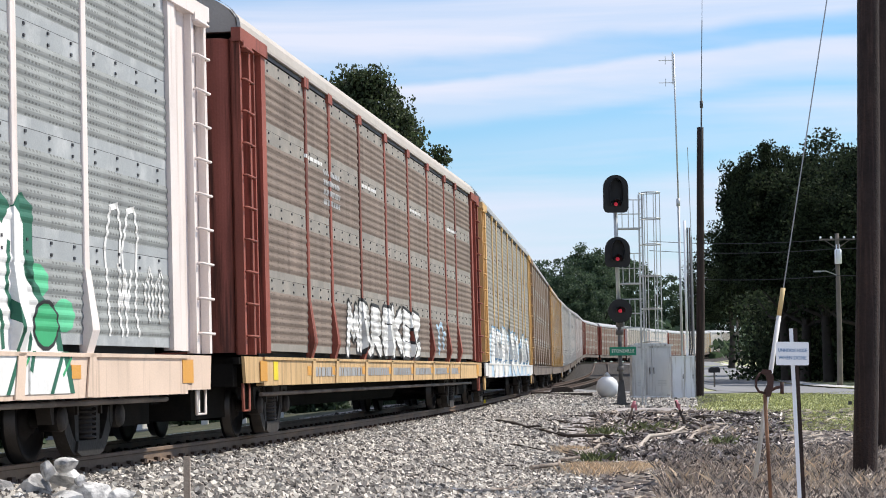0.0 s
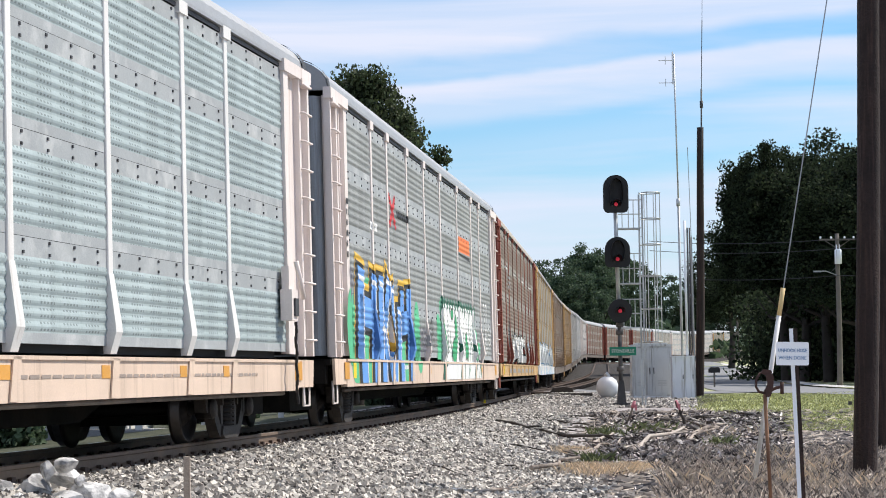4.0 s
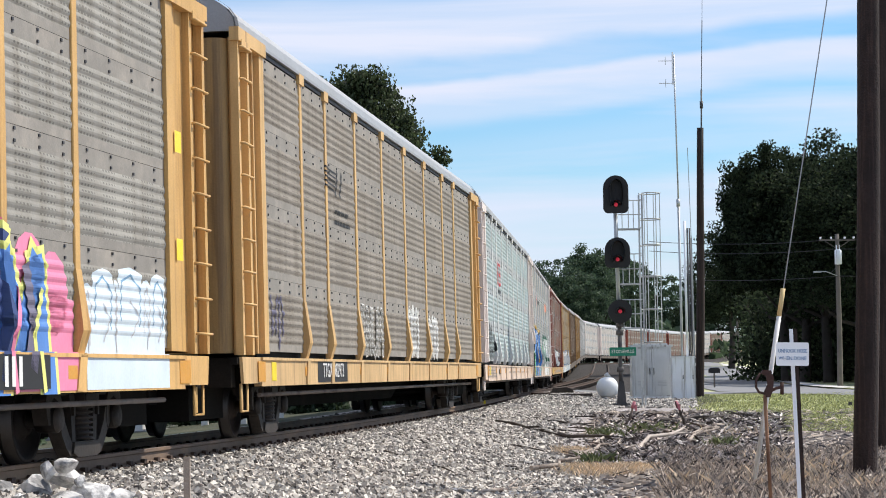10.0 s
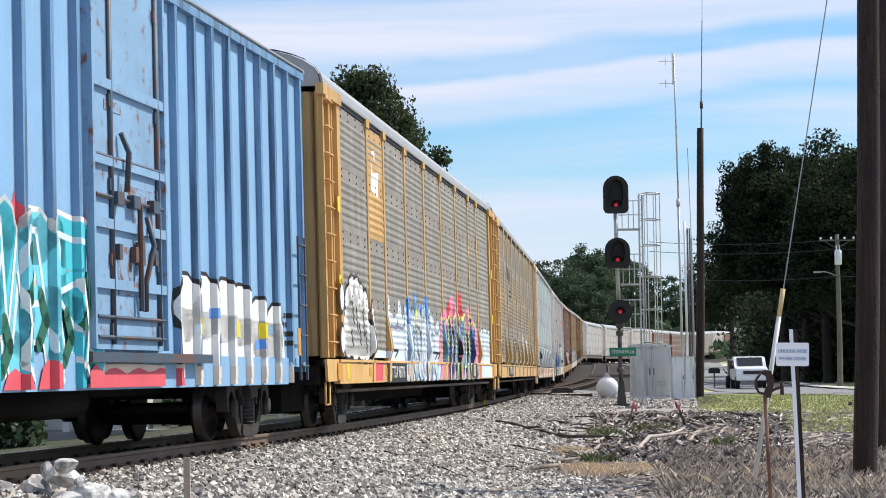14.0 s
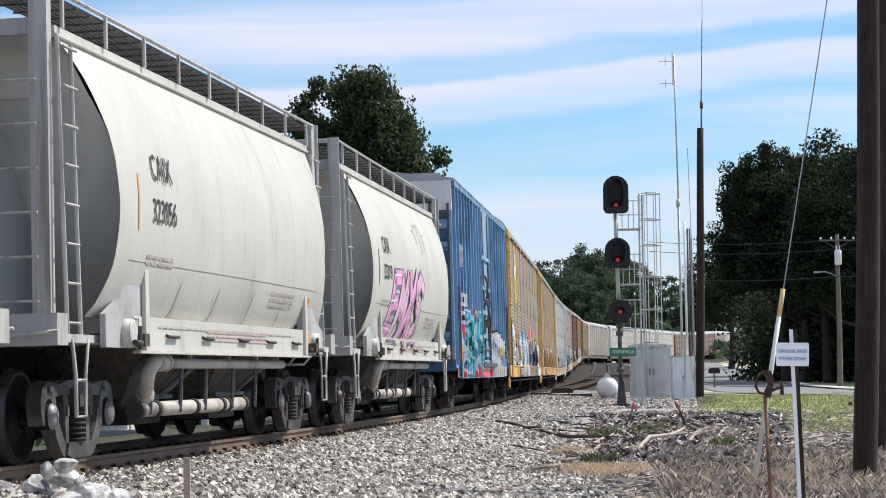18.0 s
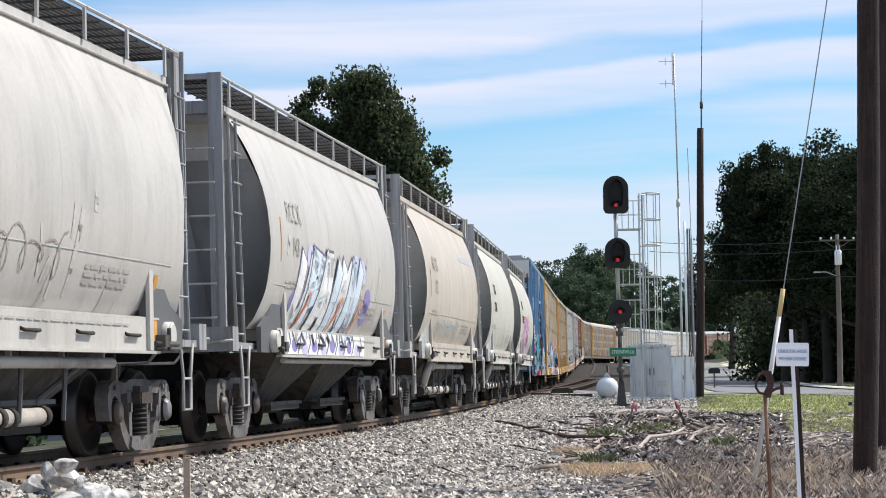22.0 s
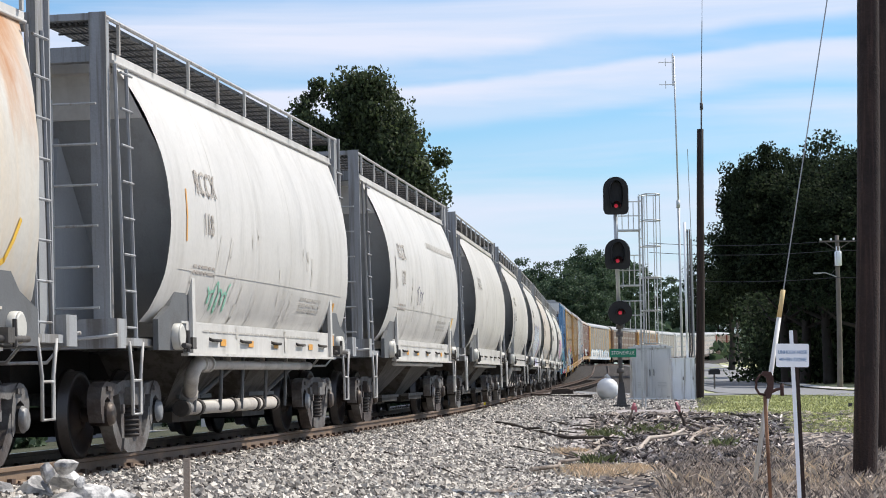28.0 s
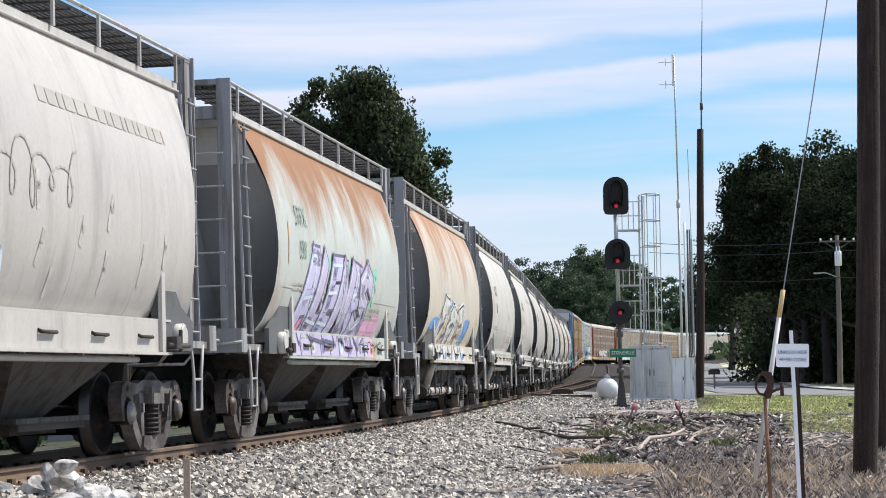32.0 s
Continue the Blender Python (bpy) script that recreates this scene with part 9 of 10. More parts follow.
def rock(name, c, size, seed, label, mat=M_ROCK, group=""):
    rnd = random.Random(seed)
    bm = bmesh.new()
    bmesh.ops.create_icosphere(bm, subdivisions=2, radius=1.0)
    planes = [(Vector((rnd.uniform(-1, 1), rnd.uniform(-1, 1), rnd.uniform(-0.6, 1))).normalized(), rnd.uniform(0.42, 0.78)) for _ in range(13)]
    for v in bm.verts:
        for n, d in planes:
            k = v.co.dot(n)
            if k > d:
                v.co -= n * (k - d)
        v.co += Vector((rnd.uniform(-1, 1), rnd.uniform(-1, 1), rnd.uniform(-1, 1))) * 0.03
        v.co = Vector((v.co.x * size[0], v.co.y * size[1], v.co.z * size[2]))
    return solid(name, bm, mat, label, "rock", c, group)


def build_rocks():
    spec = [((-3.36, 19.2, 0.74), (0.20, 0.16, 0.16)), ((-3.34, 19.0, 0.84), (0.13, 0.11, 0.075)), ((-3.62, 19.1, 0.62), (0.22, 0.2, 0.2)), ((-3.10, 19.0, 0.60), (0.22, 0.18, 0.16)), ((-3.20, 18.9, 0.71), (0.07, 0.06, 0.06)),
            ((-2.86, 19.1, 0.56), (0.18, 0.16, 0.13)), ((-3.95, 19.3, 0.60), (0.24, 0.2, 0.18)), ((-3.30, 18.7, 0.55), (0.2, 0.16, 0.14)), ((-3.66, 18.6, 0.50), (0.2, 0.2, 0.15)), ((-2.95, 18.6, 0.48), (0.2, 0.2, 0.12)), ((-4.2, 19.5, 0.58), (0.2, 0.2, 0.16)), ((-3.48, 19.0, 0.79), (0.10, 0.07, 0.11))]
    for i, (c, s) in enumerate(spec):
        rock("rock", c, s, 300 + i, "pale grey broken boulder heaped beside the rail", group="boulders by the track")
    bm = bmesh.new()
    box(bm, (0, 0, 0.08), (0.06, 0.05, 0.74))
    solid("stake", bm, M_LOG, "short weathered wooden stake beside the track", "stake", (-2.43, 20.3, ground_z(-2.43, 20.3)))
    bm = bmesh.new()
    box(bm, (0, 0, 0.0), (0.07, 0.05, 0.10), 0.6)
    p = canted(41.0, 0.86, -0.02)
    solid("rail_marker", bm, M_LABEL, "small yellow marker on the rail foot", "marker", p)


build_rocks()


def scattered(name, verts, faces, mat, label, category):
    me = bpy.data.meshes.new(name)
    me.from_pydata(verts, [], faces)
    me.materials.append(mat)
    return tagged(new(name, me), label, category, kind="stuff")


CUBE = np.array([(-1, -1, -1), (1, -1, -1), (1, 1, -1), (-1, 1, -1), (-1, -1, 1), (1, -1, 1), (1, 1, 1), (-1, 1, 1)], float) * 0.5
CUBE_F = np.array([(3, 2, 1, 0), (4, 5, 6, 7), (0, 1, 5, 4), (1, 2, 6, 5), (2, 3, 7, 6), (3, 0, 4, 7)])


def rotations(n, rng):
    q = rng.normal(size=(n, 4))
    q /= np.linalg.norm(q, axis=1)[:, None]
    w, x, y, z = q.T
    return np.stack([np.stack([1 - 2 * (y * y + z * z), 2 * (x * y - z * w), 2 * (x * z + y * w)], -1), np.stack([2 * (x * y + z * w), 1 - 2 * (x * x + z * z), 2 * (y * z - x * w)], -1), np.stack([2 * (x * z - y * w), 2 * (y * z + x * w), 1 - 2 * (x * x + y * y)], -1)], 1)


def build_ballast():
    rng = np.random.default_rng(5)
    pts, sizes = [], []

    def lay(n, s0, s1, l0, l1, size):
        for s, lat in zip(rng.uniform(s0, s1, n), rng.uniform(l0, l1, n)):
            p = on_line(s, lat)
            edge = 5.2 - 2.2 * smooth((p.y - 26) / 24) + 5.0 * smooth((p.y - 56) / 14)
            if lat > edge + rng.normal() * 0.5 or p.x > 0.112 * p.y + 0.3:
                continue
            if -0.9 < lat < 0.9 and abs(abs(lat) - 0.753) < 0.13:
                continue
            pts.append((p.x, p.y, ground_z(p.x, p.y) + rng.uniform(-0.012, 0.03)))
            sizes.append(size * rng.uniform(0.6, 1.35))

    lay(52000, -6, 16, 0.9, 6.2, 0.047)
    lay(36000, 16, 45, 0.9, 4.6, 0.055)
    lay(14000, 45, 90, 0.9, 9.0, 0.075)
    build_stones("ballast_stones", pts, sizes, rng, M_PEBBLE, "grey and white crushed stone ballast beside the rail")
    pts, sizes = [], []
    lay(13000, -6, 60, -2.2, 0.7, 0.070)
    build_stones("track_shade_stones", pts, sizes, rng, M_TRACK_SHADE, "crushed stone between the rails, coloured dark as train shade")


def build_stones(name, pts, sizes, rng, mat, label):
    n = len(pts)
    v = CUBE[None] * (1 + rng.uniform(-0.35, 0.35, (n, 8, 3)))
    v *= np.array(sizes)[:, None, None] * rng.uniform(0.65, 1.25, (n, 1, 3))
    v = np.einsum("nij,nkj->nki", rotations(n, rng), v) + np.array(pts)[:, None]
    f = (CUBE_F[None] + 8 * np.arange(n)[:, None, None]).reshape(-1, 4)
    scattered(name, v.reshape(-1, 3).tolist(), f.tolist(), mat, label, "ballast")


build_ballast()


def blades(name, n, where, h, w, lean, mat, label, seed):
    """Thin upright leaves of grass; where gives one foot point."""
    rng = np.random.default_rng(seed)
    verts, faces = [], []
    for i in range(n):
        x, y = where(rng)
        z = ground_z(x, y)
        a, hh = rng.uniform(0, 2 * math.pi), h * rng.uniform(0.5, 1.4)
        dx, dy = math.cos(a) * w / 2, math.sin(a) * w / 2
        lx, ly = rng.normal() * lean * hh, rng.normal() * lean * hh
        k = len(verts)
        verts += [(x - dx, y - dy, z - 0.01), (x + dx, y + dy, z - 0.01), (x + lx * 0.4 + dx * 0.6, y + ly * 0.4 + dy * 0.6, z + hh * 0.6), (x + lx, y + ly, z + hh)]
        faces += [(k, k + 1, k + 2), (k, k + 2, k + 3)]
    return scattered(name, verts, faces, mat, label, "grass")


def in_spots(spots):
    """Points gathered round a few centres (x, y, spread)."""
    def pick(rng):
        s = spots[rng.integers(len(spots))]
        return s[0] + rng.normal() * s[2], s[1] + rng.normal() * s[2] * 2.0
    return pick


blades("lawn_grass", 32000, lambda rng: (lambda y: (rng.uniform(max(6.2, y * 0.119) + rng.normal() * 0.35, y * 0.225), y))(47 + 53 * rng.uniform() ** 1.5), 0.065, 0.035, 0.6, M_GRASS, "short green lawn grass, dry in patches", 21)
blades("dry_grass", 5200, in_spots([(2.35, 32.8, 0.22), (2.65, 33.3, 0.2), (2.15, 33.6, 0.15), (2.9, 33.8, 0.15), (2.3, 39.5, 0.12)]), 0.13, 0.008, 0.5, M_DRY, "straw-coloured dry grass tufts", 22)
blades("dry_weeds", 7000, lambda rng: (lambda y: (rng.uniform(y * 0.098, y * 0.205), y))(rng.uniform(25.5, 40.0)), 0.15, 0.005, 0.5, M_TWIG, "dry brown weeds and stalks", 23)
blades("straw_weeds", 420, in_spots([(5.0, 30.5, 0.35), (5.5, 32.0, 0.4), (6.4, 46.0, 0.5), (5.6, 36.0, 0.4), (4.6, 28.6, 0.3), (5.2, 27.8, 0.3), (3.6, 29.5, 0.3)]), 0.20, 0.007, 0.5, M_DRY, "pale dry weed stalks", 24)
blades("green_weeds", 500, in_spots([(3.35, 46.0, 0.22), (4.5, 47.5, 0.30), (2.55, 36.0, 0.12), (5.2, 41.0, 0.15)]), 0.20, 0.03, 0.6, M_WEED, "low green weeds among the branches", 25)


def litter(name, n, where, size, mat, label, seed):
    """Small sticks lying about."""
    rng = np.random.default_rng(seed)
    verts, faces = [], []
    for i in range(n):
        x, y = where(rng)
        a, l, t = rng.uniform(0, math.pi), size * rng.uniform(0.4, 1.8), rng.uniform(0.006, 0.02)
        dx, dy = math.cos(a) * l / 2, math.sin(a) * l / 2
        nx, ny = -math.sin(a) * t, math.cos(a) * t
        z0 = ground_z(x, y) + rng.uniform(0, 0.03)
        z1 = z0 + abs(rng.normal()) * 0.10 * l
        k = len(verts)
        verts += [(x - dx - nx, y - dy - ny, z0), (x - dx + nx, y - dy + ny, z0), (x + dx + nx, y + dy + ny, z1), (x + dx - nx, y + dy - ny, z1), (x - dx, y - dy, z0 + t * 1.8), (x + dx, y + dy, z1 + t * 1.8)]
        faces += [(k, k + 3, k + 5, k + 4), (k + 1, k + 4, k + 5, k + 2), (k, k + 4, k + 1), (k + 3, k + 2, k + 5)]
    return scattered(name, verts, faces, mat, label, "debris")


def brush_area(rng):
    y = rng.uniform(26, 60)
    if y > 46 and rng.uniform() < 0.8:
        return rng.uniform(y * 0.07, y * 0.122), y
    lo = y * 0.062 + 0.3 if y > 34 else y * 0.072
    return rng.uniform(max(2.2, lo), y * 0.205), y


litter("twig_litter", 9000, brush_area, 0.24, M_TWIG, "broken twigs and bark covering the ground", 31)
litter("leaf_litter", 9000, brush_area, 0.12, M_LITTER, "brown dead leaves and chips on the soil", 32)


def debris_material():
    m = leaf("brush_pieces", (0.25, 0.21, 0.18), 0.6)
    r = [n for n in m.node_tree.nodes if n.bl_idname == "ShaderNodeValToRGB"][0]
    r.color_ramp.elements[0].color = (0.03, 0.024, 0.022, 1)
    r.color_ramp.elements[1].color = (0.74, 0.68, 0.63, 1)
    for at_, c in ((0.42, (0.06, 0.05, 0.048)), (0.70, (0.30, 0.265, 0.26))):
        r.color_ramp.elements.new(at_).color = (*c, 1)
    return m


M_DEBRIS = debris_material()


def chips(name, n, where, l0, l1, t0, t1, tilt, label, seed, mat):
    """Chunks of broken wood and bark heaped over the soil."""
    rng = np.random.default_rng(seed)
    pts = []
    for _ in range(n):
        x, y = where(rng)
        pts.append((x, y, ground_z(x, y) + rng.uniform(0, 0.05)))
    v = CUBE[None] * (1 + rng.uniform(-0.4, 0.4, (n, 8, 3)))
    v *= np.stack([rng.uniform(l0, l1, n) * rng.uniform(0.4, 1, n), rng.uniform(t0, t1, n), rng.uniform(t0, t1, n)], -1)[:, None]
    a, b = rng.uniform(0, 2 * math.pi, n), rng.normal(size=n) * tilt
    ca, sa, cb, sb = np.cos(a), np.sin(a), np.cos(b), np.sin(b)
    m = np.stack([np.stack([ca * cb, -sa, ca * sb], -1), np.stack([sa * cb, ca, sa * sb], -1), np.stack([-sb, 0 * a, cb], -1)], 1)
    v = np.einsum("nij,nkj->nki", m, v) + np.array(pts)[:, None]
    f = (CUBE_F[None] + 8 * np.arange(n)[:, None, None]).reshape(-1, 4)
    return scattered(name, v.reshape(-1, 3).tolist(), f.tolist(), mat, label, "debris")


def heap_area(rng):
    y = 34 + 23 * rng.uniform() ** 1.2
    return rng.uniform(max(2.2, y * 0.070), y * 0.150 + 0.3), y


chips("wood_debris", 15000, heap_area, 0.10, 0.55, 0.012, 0.05, 0.25, "jumble of dark and pale broken wood and bark", 33, M_DEBRIS)
chips("bark_chips", 12000, brush_area, 0.04, 0.20, 0.008, 0.025, 0.25, "small chips of bark and dead leaves", 34, M_DEBRIS)


def branch(name, a, b, r, seed, mat, label, forks=3, group="fallen branches"):
    """A crooked dead branch lying on the ground, with forks."""
    rnd = random.Random(seed)
    bm = bmesh.new()
    a, b = Vector(a), Vector(b)
    pts = []
    for i in range(7):
        k = i / 6
        p = a.lerp(b, k) + Vector((rnd.uniform(-1, 1), rnd.uniform(-1, 1), rnd.uniform(-0.3, 0.5))) * (b - a).length * 0.04
        pts.append(p)
    q = (b - a).to_track_quat("Z", "Y")
    rings = [[bm.verts.new(p + q @ Vector((math.cos(c), math.sin(c), 0)) * (r * (1 - 0.11 * i))) for c in np.linspace(0, 2 * math.pi, 7, endpoint=False)] for i, p in enumerate(pts)]
    for r0, r1 in zip(rings[:-1], rings[1:]):
        for c in range(7):
            bm.faces.new((r0[c], r0[(c + 1) % 7], r1[(c + 1) % 7], r1[c])).smooth = True
    bm.faces.new(rings[0])
    bm.faces.new(rings[-1])
    for j in range(forks):
        p = pts[rnd.randrange(2, 6)]
        d = (b - a).normalized() + Vector((rnd.uniform(-0.9, 0.9), rnd.uniform(-0.9, 0.9), rnd.uniform(0.0, 0.16)))
        l = min(0.5, (b - a).length * rnd.uniform(0.15, 0.30))
        m = p + d.normalized() * l
        rod(bm, p, m, r * 0.5, 6, r * 0.25)
    for v in bm.verts:
        v.co -= a
    return solid(name, bm, mat, label, "branch", a, group)


PALE_LOGS = [((3.48, 38.3), (5.28, 47.6), 0.06, M_PALELOG), ((2.6, 40.5), (3.5, 45.6), 0.055, M_PALELOG), ((2.15, 38.0), (2.78, 39.8), 0.05, M_PALELOG), ((4.05, 43.0), (5.2, 47.5), 0.05, M_PALELOG), ((3.3, 40.0), (3.65, 41.0), 0.05, M_PALELOG), ((5.05, 42.0), (6.4, 48.0), 0.04, M_PALELOG), ((3.2, 31.5), (4.3, 32.2), 0.025, M_PALELOG), ((2.85, 46.2), (3.6, 47.6), 0.04, M_PALELOG)]


def build_branches():
    rnd = random.Random(77)
    hand = [((3.4, 46.5), (4.7, 51.0), 0.055, M_LOG), ((2.2, 38.2), (3.4, 42.5), 0.05, M_LOG), ((4.6, 41.5), (5.9, 47.0), 0.06, M_LOG), ((1.4, 33.0), (2.7, 38.0), 0.045, M_LOG), ((5.2, 45.0), (6.6, 50.0), 0.07, M_LOG), ((1.2, 47.0), (2.6, 45.0), 0.05, M_LOGDARK), ((2.4, 45.5), (3.6, 43.0), 0.06, M_LOGDARK), ((5.0, 52.0), (7.2, 54.5), 0.07, M_LOGDARK), ((3.0, 29.0), (4.0, 30.2), 0.03, M_LOG), ((0.3, 27.8), (1.5, 30.2), 0.035, M_LOG), ((2.0, 52.0), (3.4, 50.5), 0.04, M_LOGDARK), *PALE_LOGS]
    for i, (p, q, r, m) in enumerate(hand):
        a, b = (*p, ground_z(*p) + r), (*q, ground_z(*q) + r * 1.3)
        branch("fallen_branch", a, b, r * 0.8, 400 + i, m, "grey dead branch lying on the ground" if m is M_LOG else "dark dead branch lying on the ground")
    for i in range(40):
        y = rnd.uniform(30, 58)
        x = rnd.uniform(max(2.4, y * 0.075), y * 0.16)
        l, a = rnd.uniform(0.5, 2.0), rnd.uniform(0, 6.28)
        q = (x + l * math.cos(a), y + l * math.sin(a))
        r = rnd.uniform(0.012, 0.035)
        m = M_LOG if rnd.random() < 0.5 else M_LOGDARK
        branch("fallen_branch", (x, y, ground_z(x, y) + r), (*q, ground_z(*q) + rnd.uniform(0.02, 0.13)), r, 500 + i, m, "grey dead branch lying on the ground" if m is M_LOG else "dark dead branch lying on the ground", 2)
    # two upright snags with faded pink marking tape at the tips
    for x, y, dx, h, s in ((4.24, 50.9, 0.22, 0.60, 1), (5.62, 50.4, -0.24, 0.60, 2)):
        g = ground_z(x, y)
        st = branch("broken_stump", (x, y, g - 0.02), (x + dx, y, g + h), 0.05, 600 + s, M_LOG if s == 1 else M_LOGDARK, "splintered stump standing in the brush, pink tape on its tip", 2, "")
        bm = bmesh.new()
        rod(bm, (dx * 0.78, 0, h * 0.80), (dx, 0, h + 0.04), 0.05, 8, 0.035)
        box(bm, (dx * 0.9 + 0.05, -0.04, h * 0.82), (0.05, 0.02, 0.14))
        part("tape", bm, M_TAPE, st, "faded pink tape")
    for i, s in enumerate(np.linspace(10, 50, 16)):
        lat = 2.4 + 1.2 * math.sin(i * 2.3)
        p = on_line(s, lat)
        d = rnd.uniform(0.4, 1.3)
        a = rnd.uniform(-0.5, 0.5)
        q = (p.x + d * math.cos(a), p.y + d * math.sin(a) * 3)
        branch("fallen_branch", (p.x, p.y, ground_z(p.x, p.y) + 0.03), (*q, ground_z(*q) + 0.04), 0.022, 700 + i, M_LOGDARK, "dark dead branch lying on the ballast", 1)


build_branches()


# ---- trees ----
def crown_mesh(name, seed, clumps, per, leaf_size, mat, low=-0.75):
    """A crown of unit size: heavy lobes, each of many leafy clumps, with gaps between."""
    rng = np.random.default_rng(seed)
    lobes = []
    while len(lobes) < 26:
        p = rng.normal(size=3)
        p /= np.linalg.norm(p)
        p *= rng.uniform(0.35, 0.72)
        if p[2] > low * 0.8:
            lobes.append((p, rng.uniform(0.24, 0.36)))
    cs = []
    while len(cs) < clumps:
        c, r = lobes[rng.integers(len(lobes))]
        d = rng.normal(size=3)
        d /= np.linalg.norm(d)
        d[2] += 0.25
        q = c + d * r * rng.uniform(0.75, 1.05)
        if q[2] > low and np.linalg.norm(q) < 1.06:
            cs.append(q)
    cs = np.array(cs)
    n = clumps * per
    spread = rng.uniform(0.035, 0.075, clumps).repeat(per)[:, None]
    pos = cs.repeat(per, 0) + np.clip(rng.normal(size=(n, 3)), -1.8, 1.8) * spread * np.array([1, 1, 0.75])
    quad = np.array([(-0.5, 0, 0), (0, -0.34, 0.05), (0.5, 0, 0), (0, 0.34, 0.05)])
    v = quad[None] * (leaf_size * rng.uniform(0.6, 1.4, (n, 1, 1)))
    v = np.einsum("nij,nkj->nki", rotations(n, rng), v) + pos[:, None]
    me = bpy.data.meshes.new(name)
    me.vertices.add(n * 4)
    me.vertices.foreach_set("co", v.astype(np.float32).ravel())
    me.loops.add(n * 4)
    me.loops.foreach_set("vertex_index", np.arange(n * 4, dtype=np.int32))
    me.polygons.add(n)
    me.polygons.foreach_set("loop_start", np.arange(0, n * 4, 4, dtype=np.int32))
    me.update(calc_edges=True)
    me.materials.append(mat)
    return me


def trunk_mesh(h, r, seed, spread):
    rnd = random.Random(seed)
    bm = bmesh.new()
    pts = [Vector((0.12 * math.sin(i * 1.3 + seed), 0.1 * math.cos(i * 1.7), h * i / 5)) for i in range(6)]
    for i in range(5):
        rod(bm, pts[i], pts[i + 1], r * (1 - 0.13 * i), 10, r * (1 - 0.13 * (i + 1)), caps=False)
    for j in range(11):
        k = rnd.randrange(2, 6)
        a = j * 2.4 + rnd.uniform(-0.4, 0.4)
        p = pts[k]
        q = p + Vector((math.cos(a) * spread * rnd.uniform(0.5, 0.95), math.sin(a) * spread * rnd.uniform(0.5, 0.95), h * rnd.uniform(0.12, 0.4)))
        m = p.lerp(q, 0.5) + Vector((0, 0, -0.05 * h))
        rod(bm, p, m, r * 0.38, 7, r * 0.25, caps=False)
        rod(bm, m, q, r * 0.25, 7, r * 0.07, caps=False)
    return mesh_of(bm, "trunk", M_BARK)


CROWNS = {}


def tree(x, y, height, rx, seed, label, mat, clumps=60, per=110, leaf_size=0.03, trunk=0.45, low=-0.75, group=""):
    g = ground_z(x, y)
    t = thing("tree", label, "tree", pose(x, y, g, 0, 0, (seed * 77) % 360), group)
    rz = height * 0.42
    part("trunk", trunk_mesh(height * 0.62, trunk, seed, rx * 0.6), None, t)
    key = (mat.name, seed % 4, low)
    if key not in CROWNS:
        CROWNS[key] = crown_mesh("crown", seed, clumps, per, leaf_size, mat, low)
    part("crown", CROWNS[key], None, t, at=pose(0, 0, height - rz * 0.98, 0, 0, seed * 37 % 360) @ Matrix.Diagonal((rx, rx, rz, 1)))
    return t


def build_trees():
    tree(-4.0, 100.0, 15.5, 5.4, 11, "tall leafy tree standing behind the railway line", M_LEFTLEAF, 900, 240, 0.030, 0.35)
    right = [(35.0, 238.0, 18.0, 7.5), (31.8, 190.0, 19.5, 7.6), (33.0, 186.0, 22.0, 9.0), (38.5, 184.0, 21.5, 8.5), (31.0, 158.0, 16.5, 7.0), (35.5, 160.0, 19.5, 7.5), (42.0, 165.0, 21.0, 8.0), (47.0, 172.0, 22.0, 8.5), (37.0, 132.0, 13.0, 5.5), (40.0, 300.0, 16.5, 7.0), (30.3, 192.0, 21.6, 6.4)]
    for i, (x, y, h, r) in enumerate(right):
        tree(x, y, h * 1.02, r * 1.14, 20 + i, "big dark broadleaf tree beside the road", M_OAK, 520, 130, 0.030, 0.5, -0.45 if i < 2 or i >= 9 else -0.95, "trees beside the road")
    far = [(14, 400, 20, 9), (20, 420, 23, 10), (26, 430, 25, 10), (32, 425, 24, 10), (38, 440, 25, 11), (23, 385, 19, 8), (9, 380, 20, 9), (4, 400, 22, 10), (29, 400, 20, 8), (54, 330, 18, 8), (62, 560, 22, 10), (75, 590, 24, 11), (90, 620, 24, 12), (56, 340, 20, 9)]
    for i, (x, y, h, r) in enumerate(far):
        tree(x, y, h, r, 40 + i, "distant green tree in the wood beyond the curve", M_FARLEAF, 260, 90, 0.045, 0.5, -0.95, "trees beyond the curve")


build_trees()


def backwoods():
    """The low wall of woods behind everything, one mass."""
    rng = np.random.default_rng(90)
    verts, faces = [], []
    n = 24000
    a = rng.uniform(-0.9, 0.9, n)
    d = rng.uniform(470, 620, n)
    h = (13 + 5 * np.sin(a * 37) + 3 * np.sin(a * 91)) * rng.uniform(0.0, 1.0, n) ** 0.6
    pos = np.stack([np.sin(a) * d, np.cos(a) * d, 2.2 + h], -1)
    quad = np.array([(-0.5, 0, 0), (0, -0.4, 0.05), (0.5, 0, 0), (0, 0.4, 0.05)])
    v = quad[None] * (2.6 * rng.uniform(0.6, 1.4, (n, 1, 1)))
    v = np.einsum("nij,nkj->nki", rotations(n, rng), v) + pos[:, None]
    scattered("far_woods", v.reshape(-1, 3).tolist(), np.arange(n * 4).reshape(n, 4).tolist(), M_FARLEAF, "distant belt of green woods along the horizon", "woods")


backwoods()


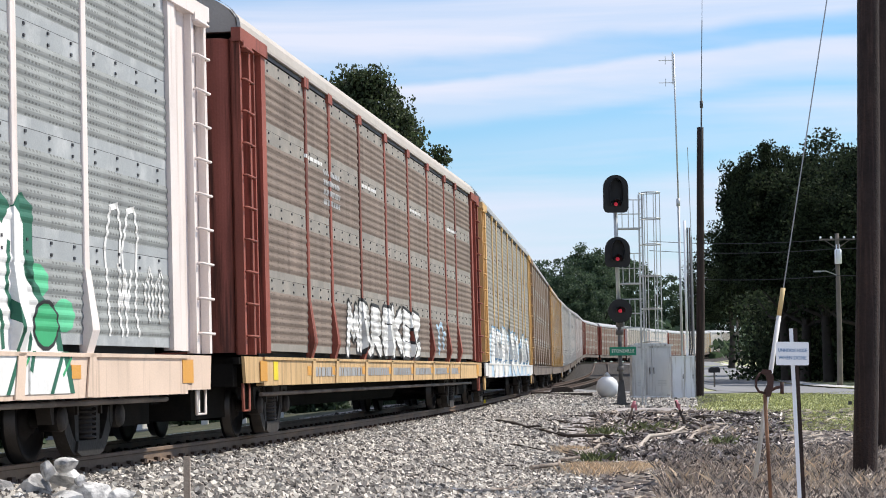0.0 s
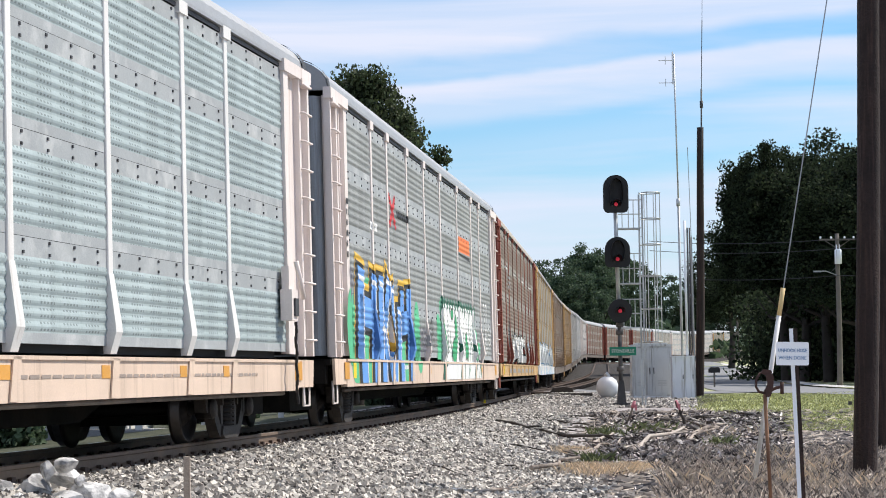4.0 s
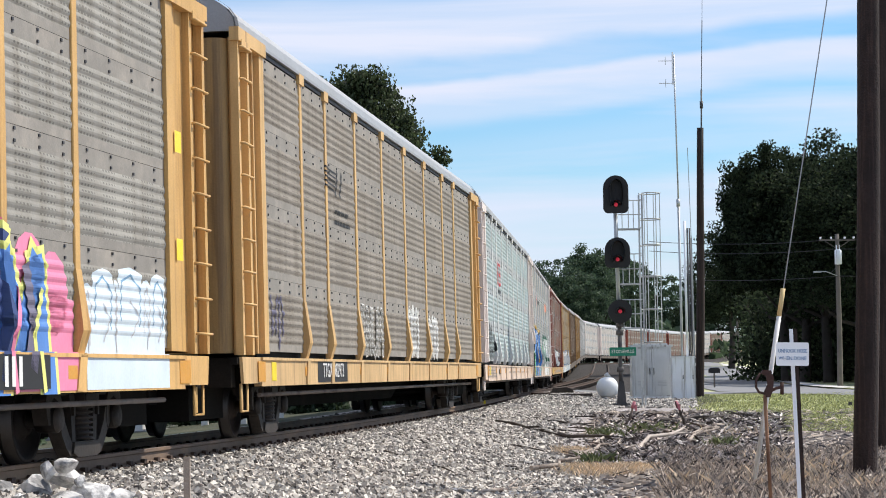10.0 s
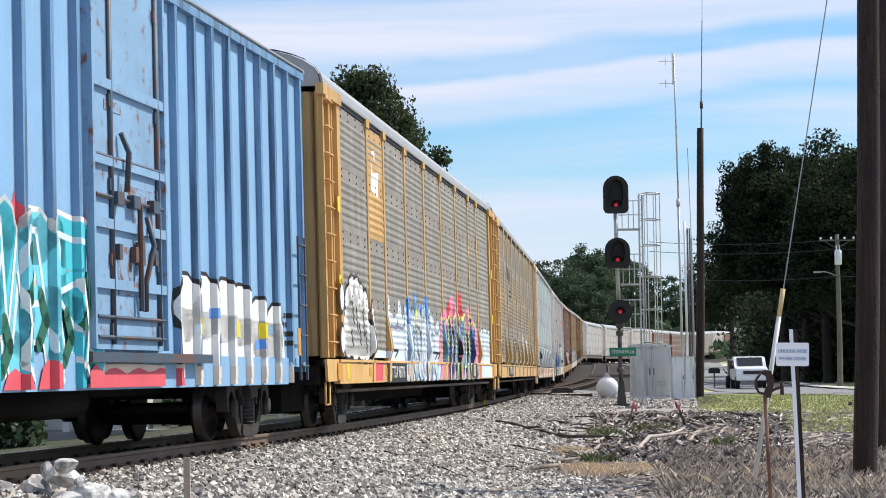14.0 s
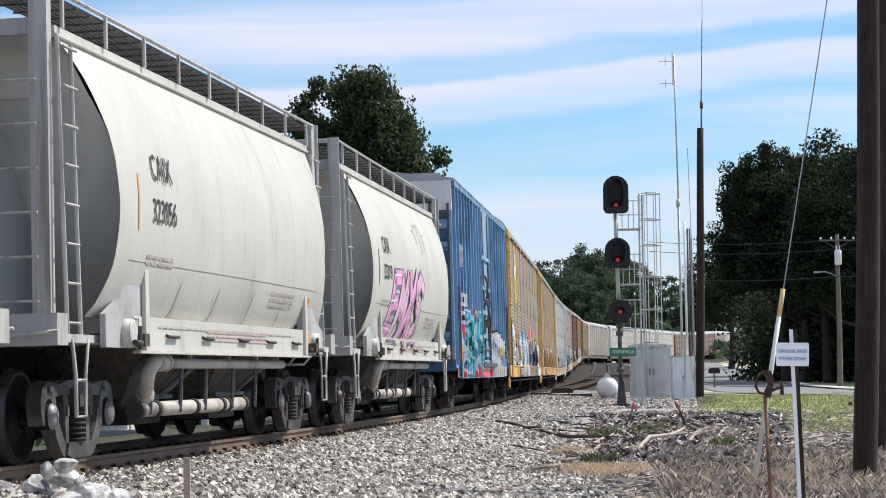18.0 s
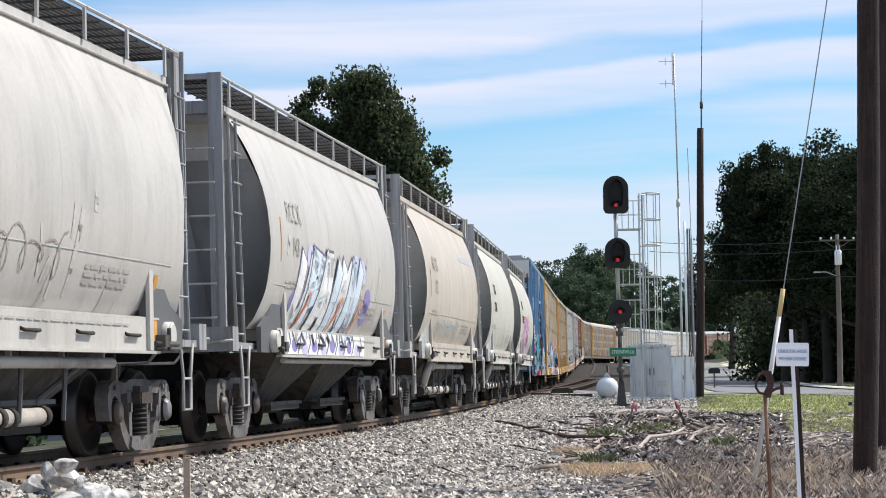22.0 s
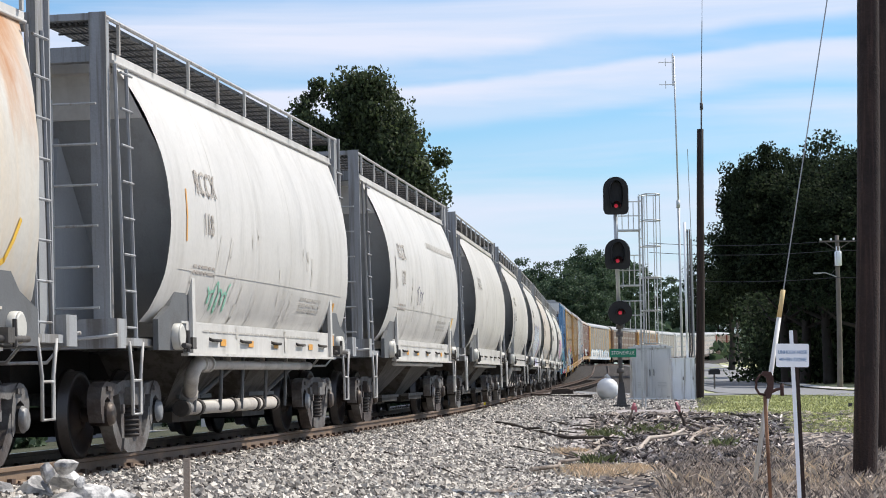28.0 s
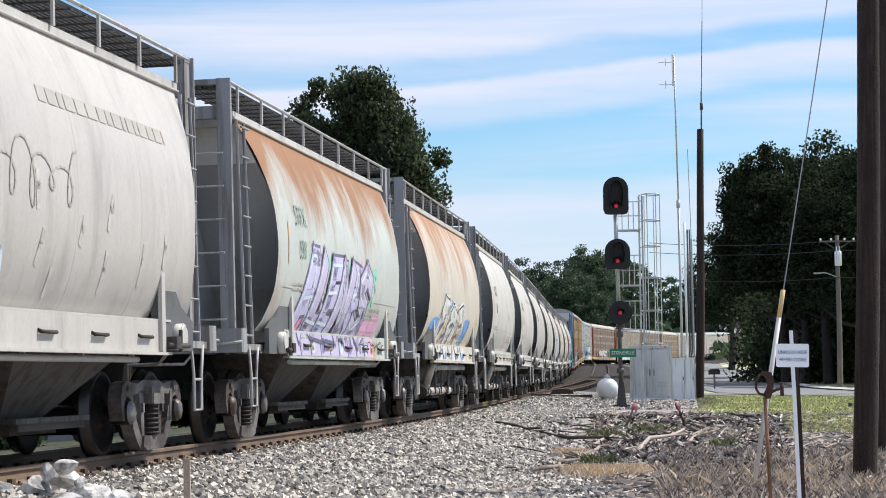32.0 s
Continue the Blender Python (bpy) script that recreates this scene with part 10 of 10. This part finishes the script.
def understory():
    """Shrubs in the shade under the roadside trees."""
    rng = np.random.default_rng(91)
    n = 60000
    t = rng.uniform(-0.04, 1, n)
    x = 31 + 27 * t + rng.normal(size=n) * 1.2
    y = 205 - 45 * t + rng.normal(size=n) * 6.0
    pos = np.stack([x, y, 0.5 + 8.5 * rng.uniform(0, 1, n) ** 1.2], -1)
    quad = np.array([(-0.5, 0, 0), (0, -0.35, 0.05), (0.5, 0, 0), (0, 0.35, 0.05)])
    v = quad[None] * (0.42 * rng.uniform(0.6, 1.4, (n, 1, 1)))
    v = np.einsum("nij,nkj->nki", rotations(n, rng), v) + pos[:, None]
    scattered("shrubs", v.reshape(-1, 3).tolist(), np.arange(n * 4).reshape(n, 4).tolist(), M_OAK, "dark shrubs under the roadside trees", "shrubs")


understory()


def build_hedges():
    """Clipped dark hedges on the far side of the line."""
    for i, (x0, x1, y) in enumerate(((-9.6, -6.4, 74.0), (-6.0, -3.6, 80.0), (-3.2, -0.8, 88.0), (-16.0, -11.0, 59.0))):
        rng = np.random.default_rng(120 + i)
        n = 5200
        g = ground_z((x0 + x1) / 2, y)
        pos = np.stack([rng.uniform(x0, x1, n), y + rng.normal(size=n) * 0.5, g + rng.uniform(0.0, 1.25, n)], -1)
        quad = np.array([(-0.5, 0, 0), (0, -0.35, 0.05), (0.5, 0, 0), (0, 0.35, 0.05)])
        v = quad[None] * (0.22 * rng.uniform(0.6, 1.4, (n, 1, 1)))
        v = np.einsum("nij,nkj->nki", rotations(n, rng), v) + pos[:, None]
        me = bpy.data.meshes.new("hedge")
        me.from_pydata(v.reshape(-1, 3).tolist(), [], np.arange(n * 4).reshape(n, 4).tolist())
        me.materials.append(M_FARLEAF)
        tagged(new("hedge", me), "dark green clipped hedge beyond the railway line", "hedge", "hedges beyond the line")


build_hedges()

# ---- what moves ----
def car_pose(s, half):
    """A car on its two bogies, half a bogie spacing either side of s."""
    a, b = canted(s - half, 0, 0), canted(s + half, 0, 0)
    d = (b - a).normalized()
    c = CANT * (1 - smooth((s - 130) / 60))
    yaw, climb = math.atan2(d.y, d.x), math.asin(d.z)
    return Matrix.Translation((a + b) / 2) @ Euler((-c, -climb, yaw)).to_matrix().to_4x4()


DRIVE = ((-6, 24.3, 262.0), (0, 24.2, 250.0), (5, 24.1, 238.0), (8, 23.8, 226.0), (10, 23.6, 209.0), (11, 23.6, 193.0), (12, 22.4, 176.0), (13, 20.4, 155.0), (14, 19.0, 135.0), (14.5, 18.4, 125.0), (15.5, 18.25, 110.5), (16.5, 18.5, 94.2), (17.5, 20.6, 83.8), (19, 24.0, 79.0), (21, 34.0, 71.5), (25, 52.0, 64.5), (32, 84.0, 58.0))


DRIVE_T = np.arange(-6, 32.5, 0.1)
DRIVE_X = np.interp(DRIVE_T, [r[0] for r in DRIVE], [r[1] for r in DRIVE])
DRIVE_Y = np.interp(DRIVE_T, [r[0] for r in DRIVE], [r[2] for r in DRIVE])
DRIVE_S = np.concatenate([[0], np.cumsum(np.hypot(np.diff(DRIVE_X), np.diff(DRIVE_Y)))])


def drive_pose(t, lag):
    """On the road at t seconds, lag metres behind the truck."""
    s = float(np.interp(t, DRIVE_T, DRIVE_S)) - lag
    (x0, y0), (x, y), (x1, y1) = [(float(np.interp(s + d, DRIVE_S, DRIVE_X)), float(np.interp(s + d, DRIVE_S, DRIVE_Y))) for d in (-4, 0, 4)]
    return pose(x, y, ground_z(x, y) + 0.07, 0, 0, math.degrees(math.atan2(y1 - y0, x1 - x0)))


def motions():
    times = [0.7, 2, 4, 6, 8, 10, 11, 12, 12.5, 13, 13.5, 14, 14.5, 15, 15.5, 16, 16.5, 17, 17.5, 18, 18.5, 19, 19.5, 20, 21, 23, 26, 29, 31.3]
    for ob, lag in ((PICKUP, 0.0), (TRAILER, 5.3)):
        rows = [(t, drive_pose(t, lag)) for t in times]
        walk(ob, [(0, drive_pose(0.7, lag))] + rows + [(32, drive_pose(31.3, lag))])
    for ob, mid, half in TRAIN:
        walk(ob, [(t, car_pose(mid + run(t), half)) for t in range(33)])
    for r, sets in WHEELS.items():
        # every wheelset of one size turns alike
        walk(sets[0], [(i / 15, pose(0, 0, 0, 0, math.degrees(run(i / 15) / r) % 360, 0)) for i in range(481)])
        keys = sets[0].animation_data
        for w in sets[1:]:
            w.rotation_mode = "QUATERNION"
            w.animation_data_create()
            w.animation_data.action = keys.action
            w.animation_data.action_slot = keys.action_slot


motions()
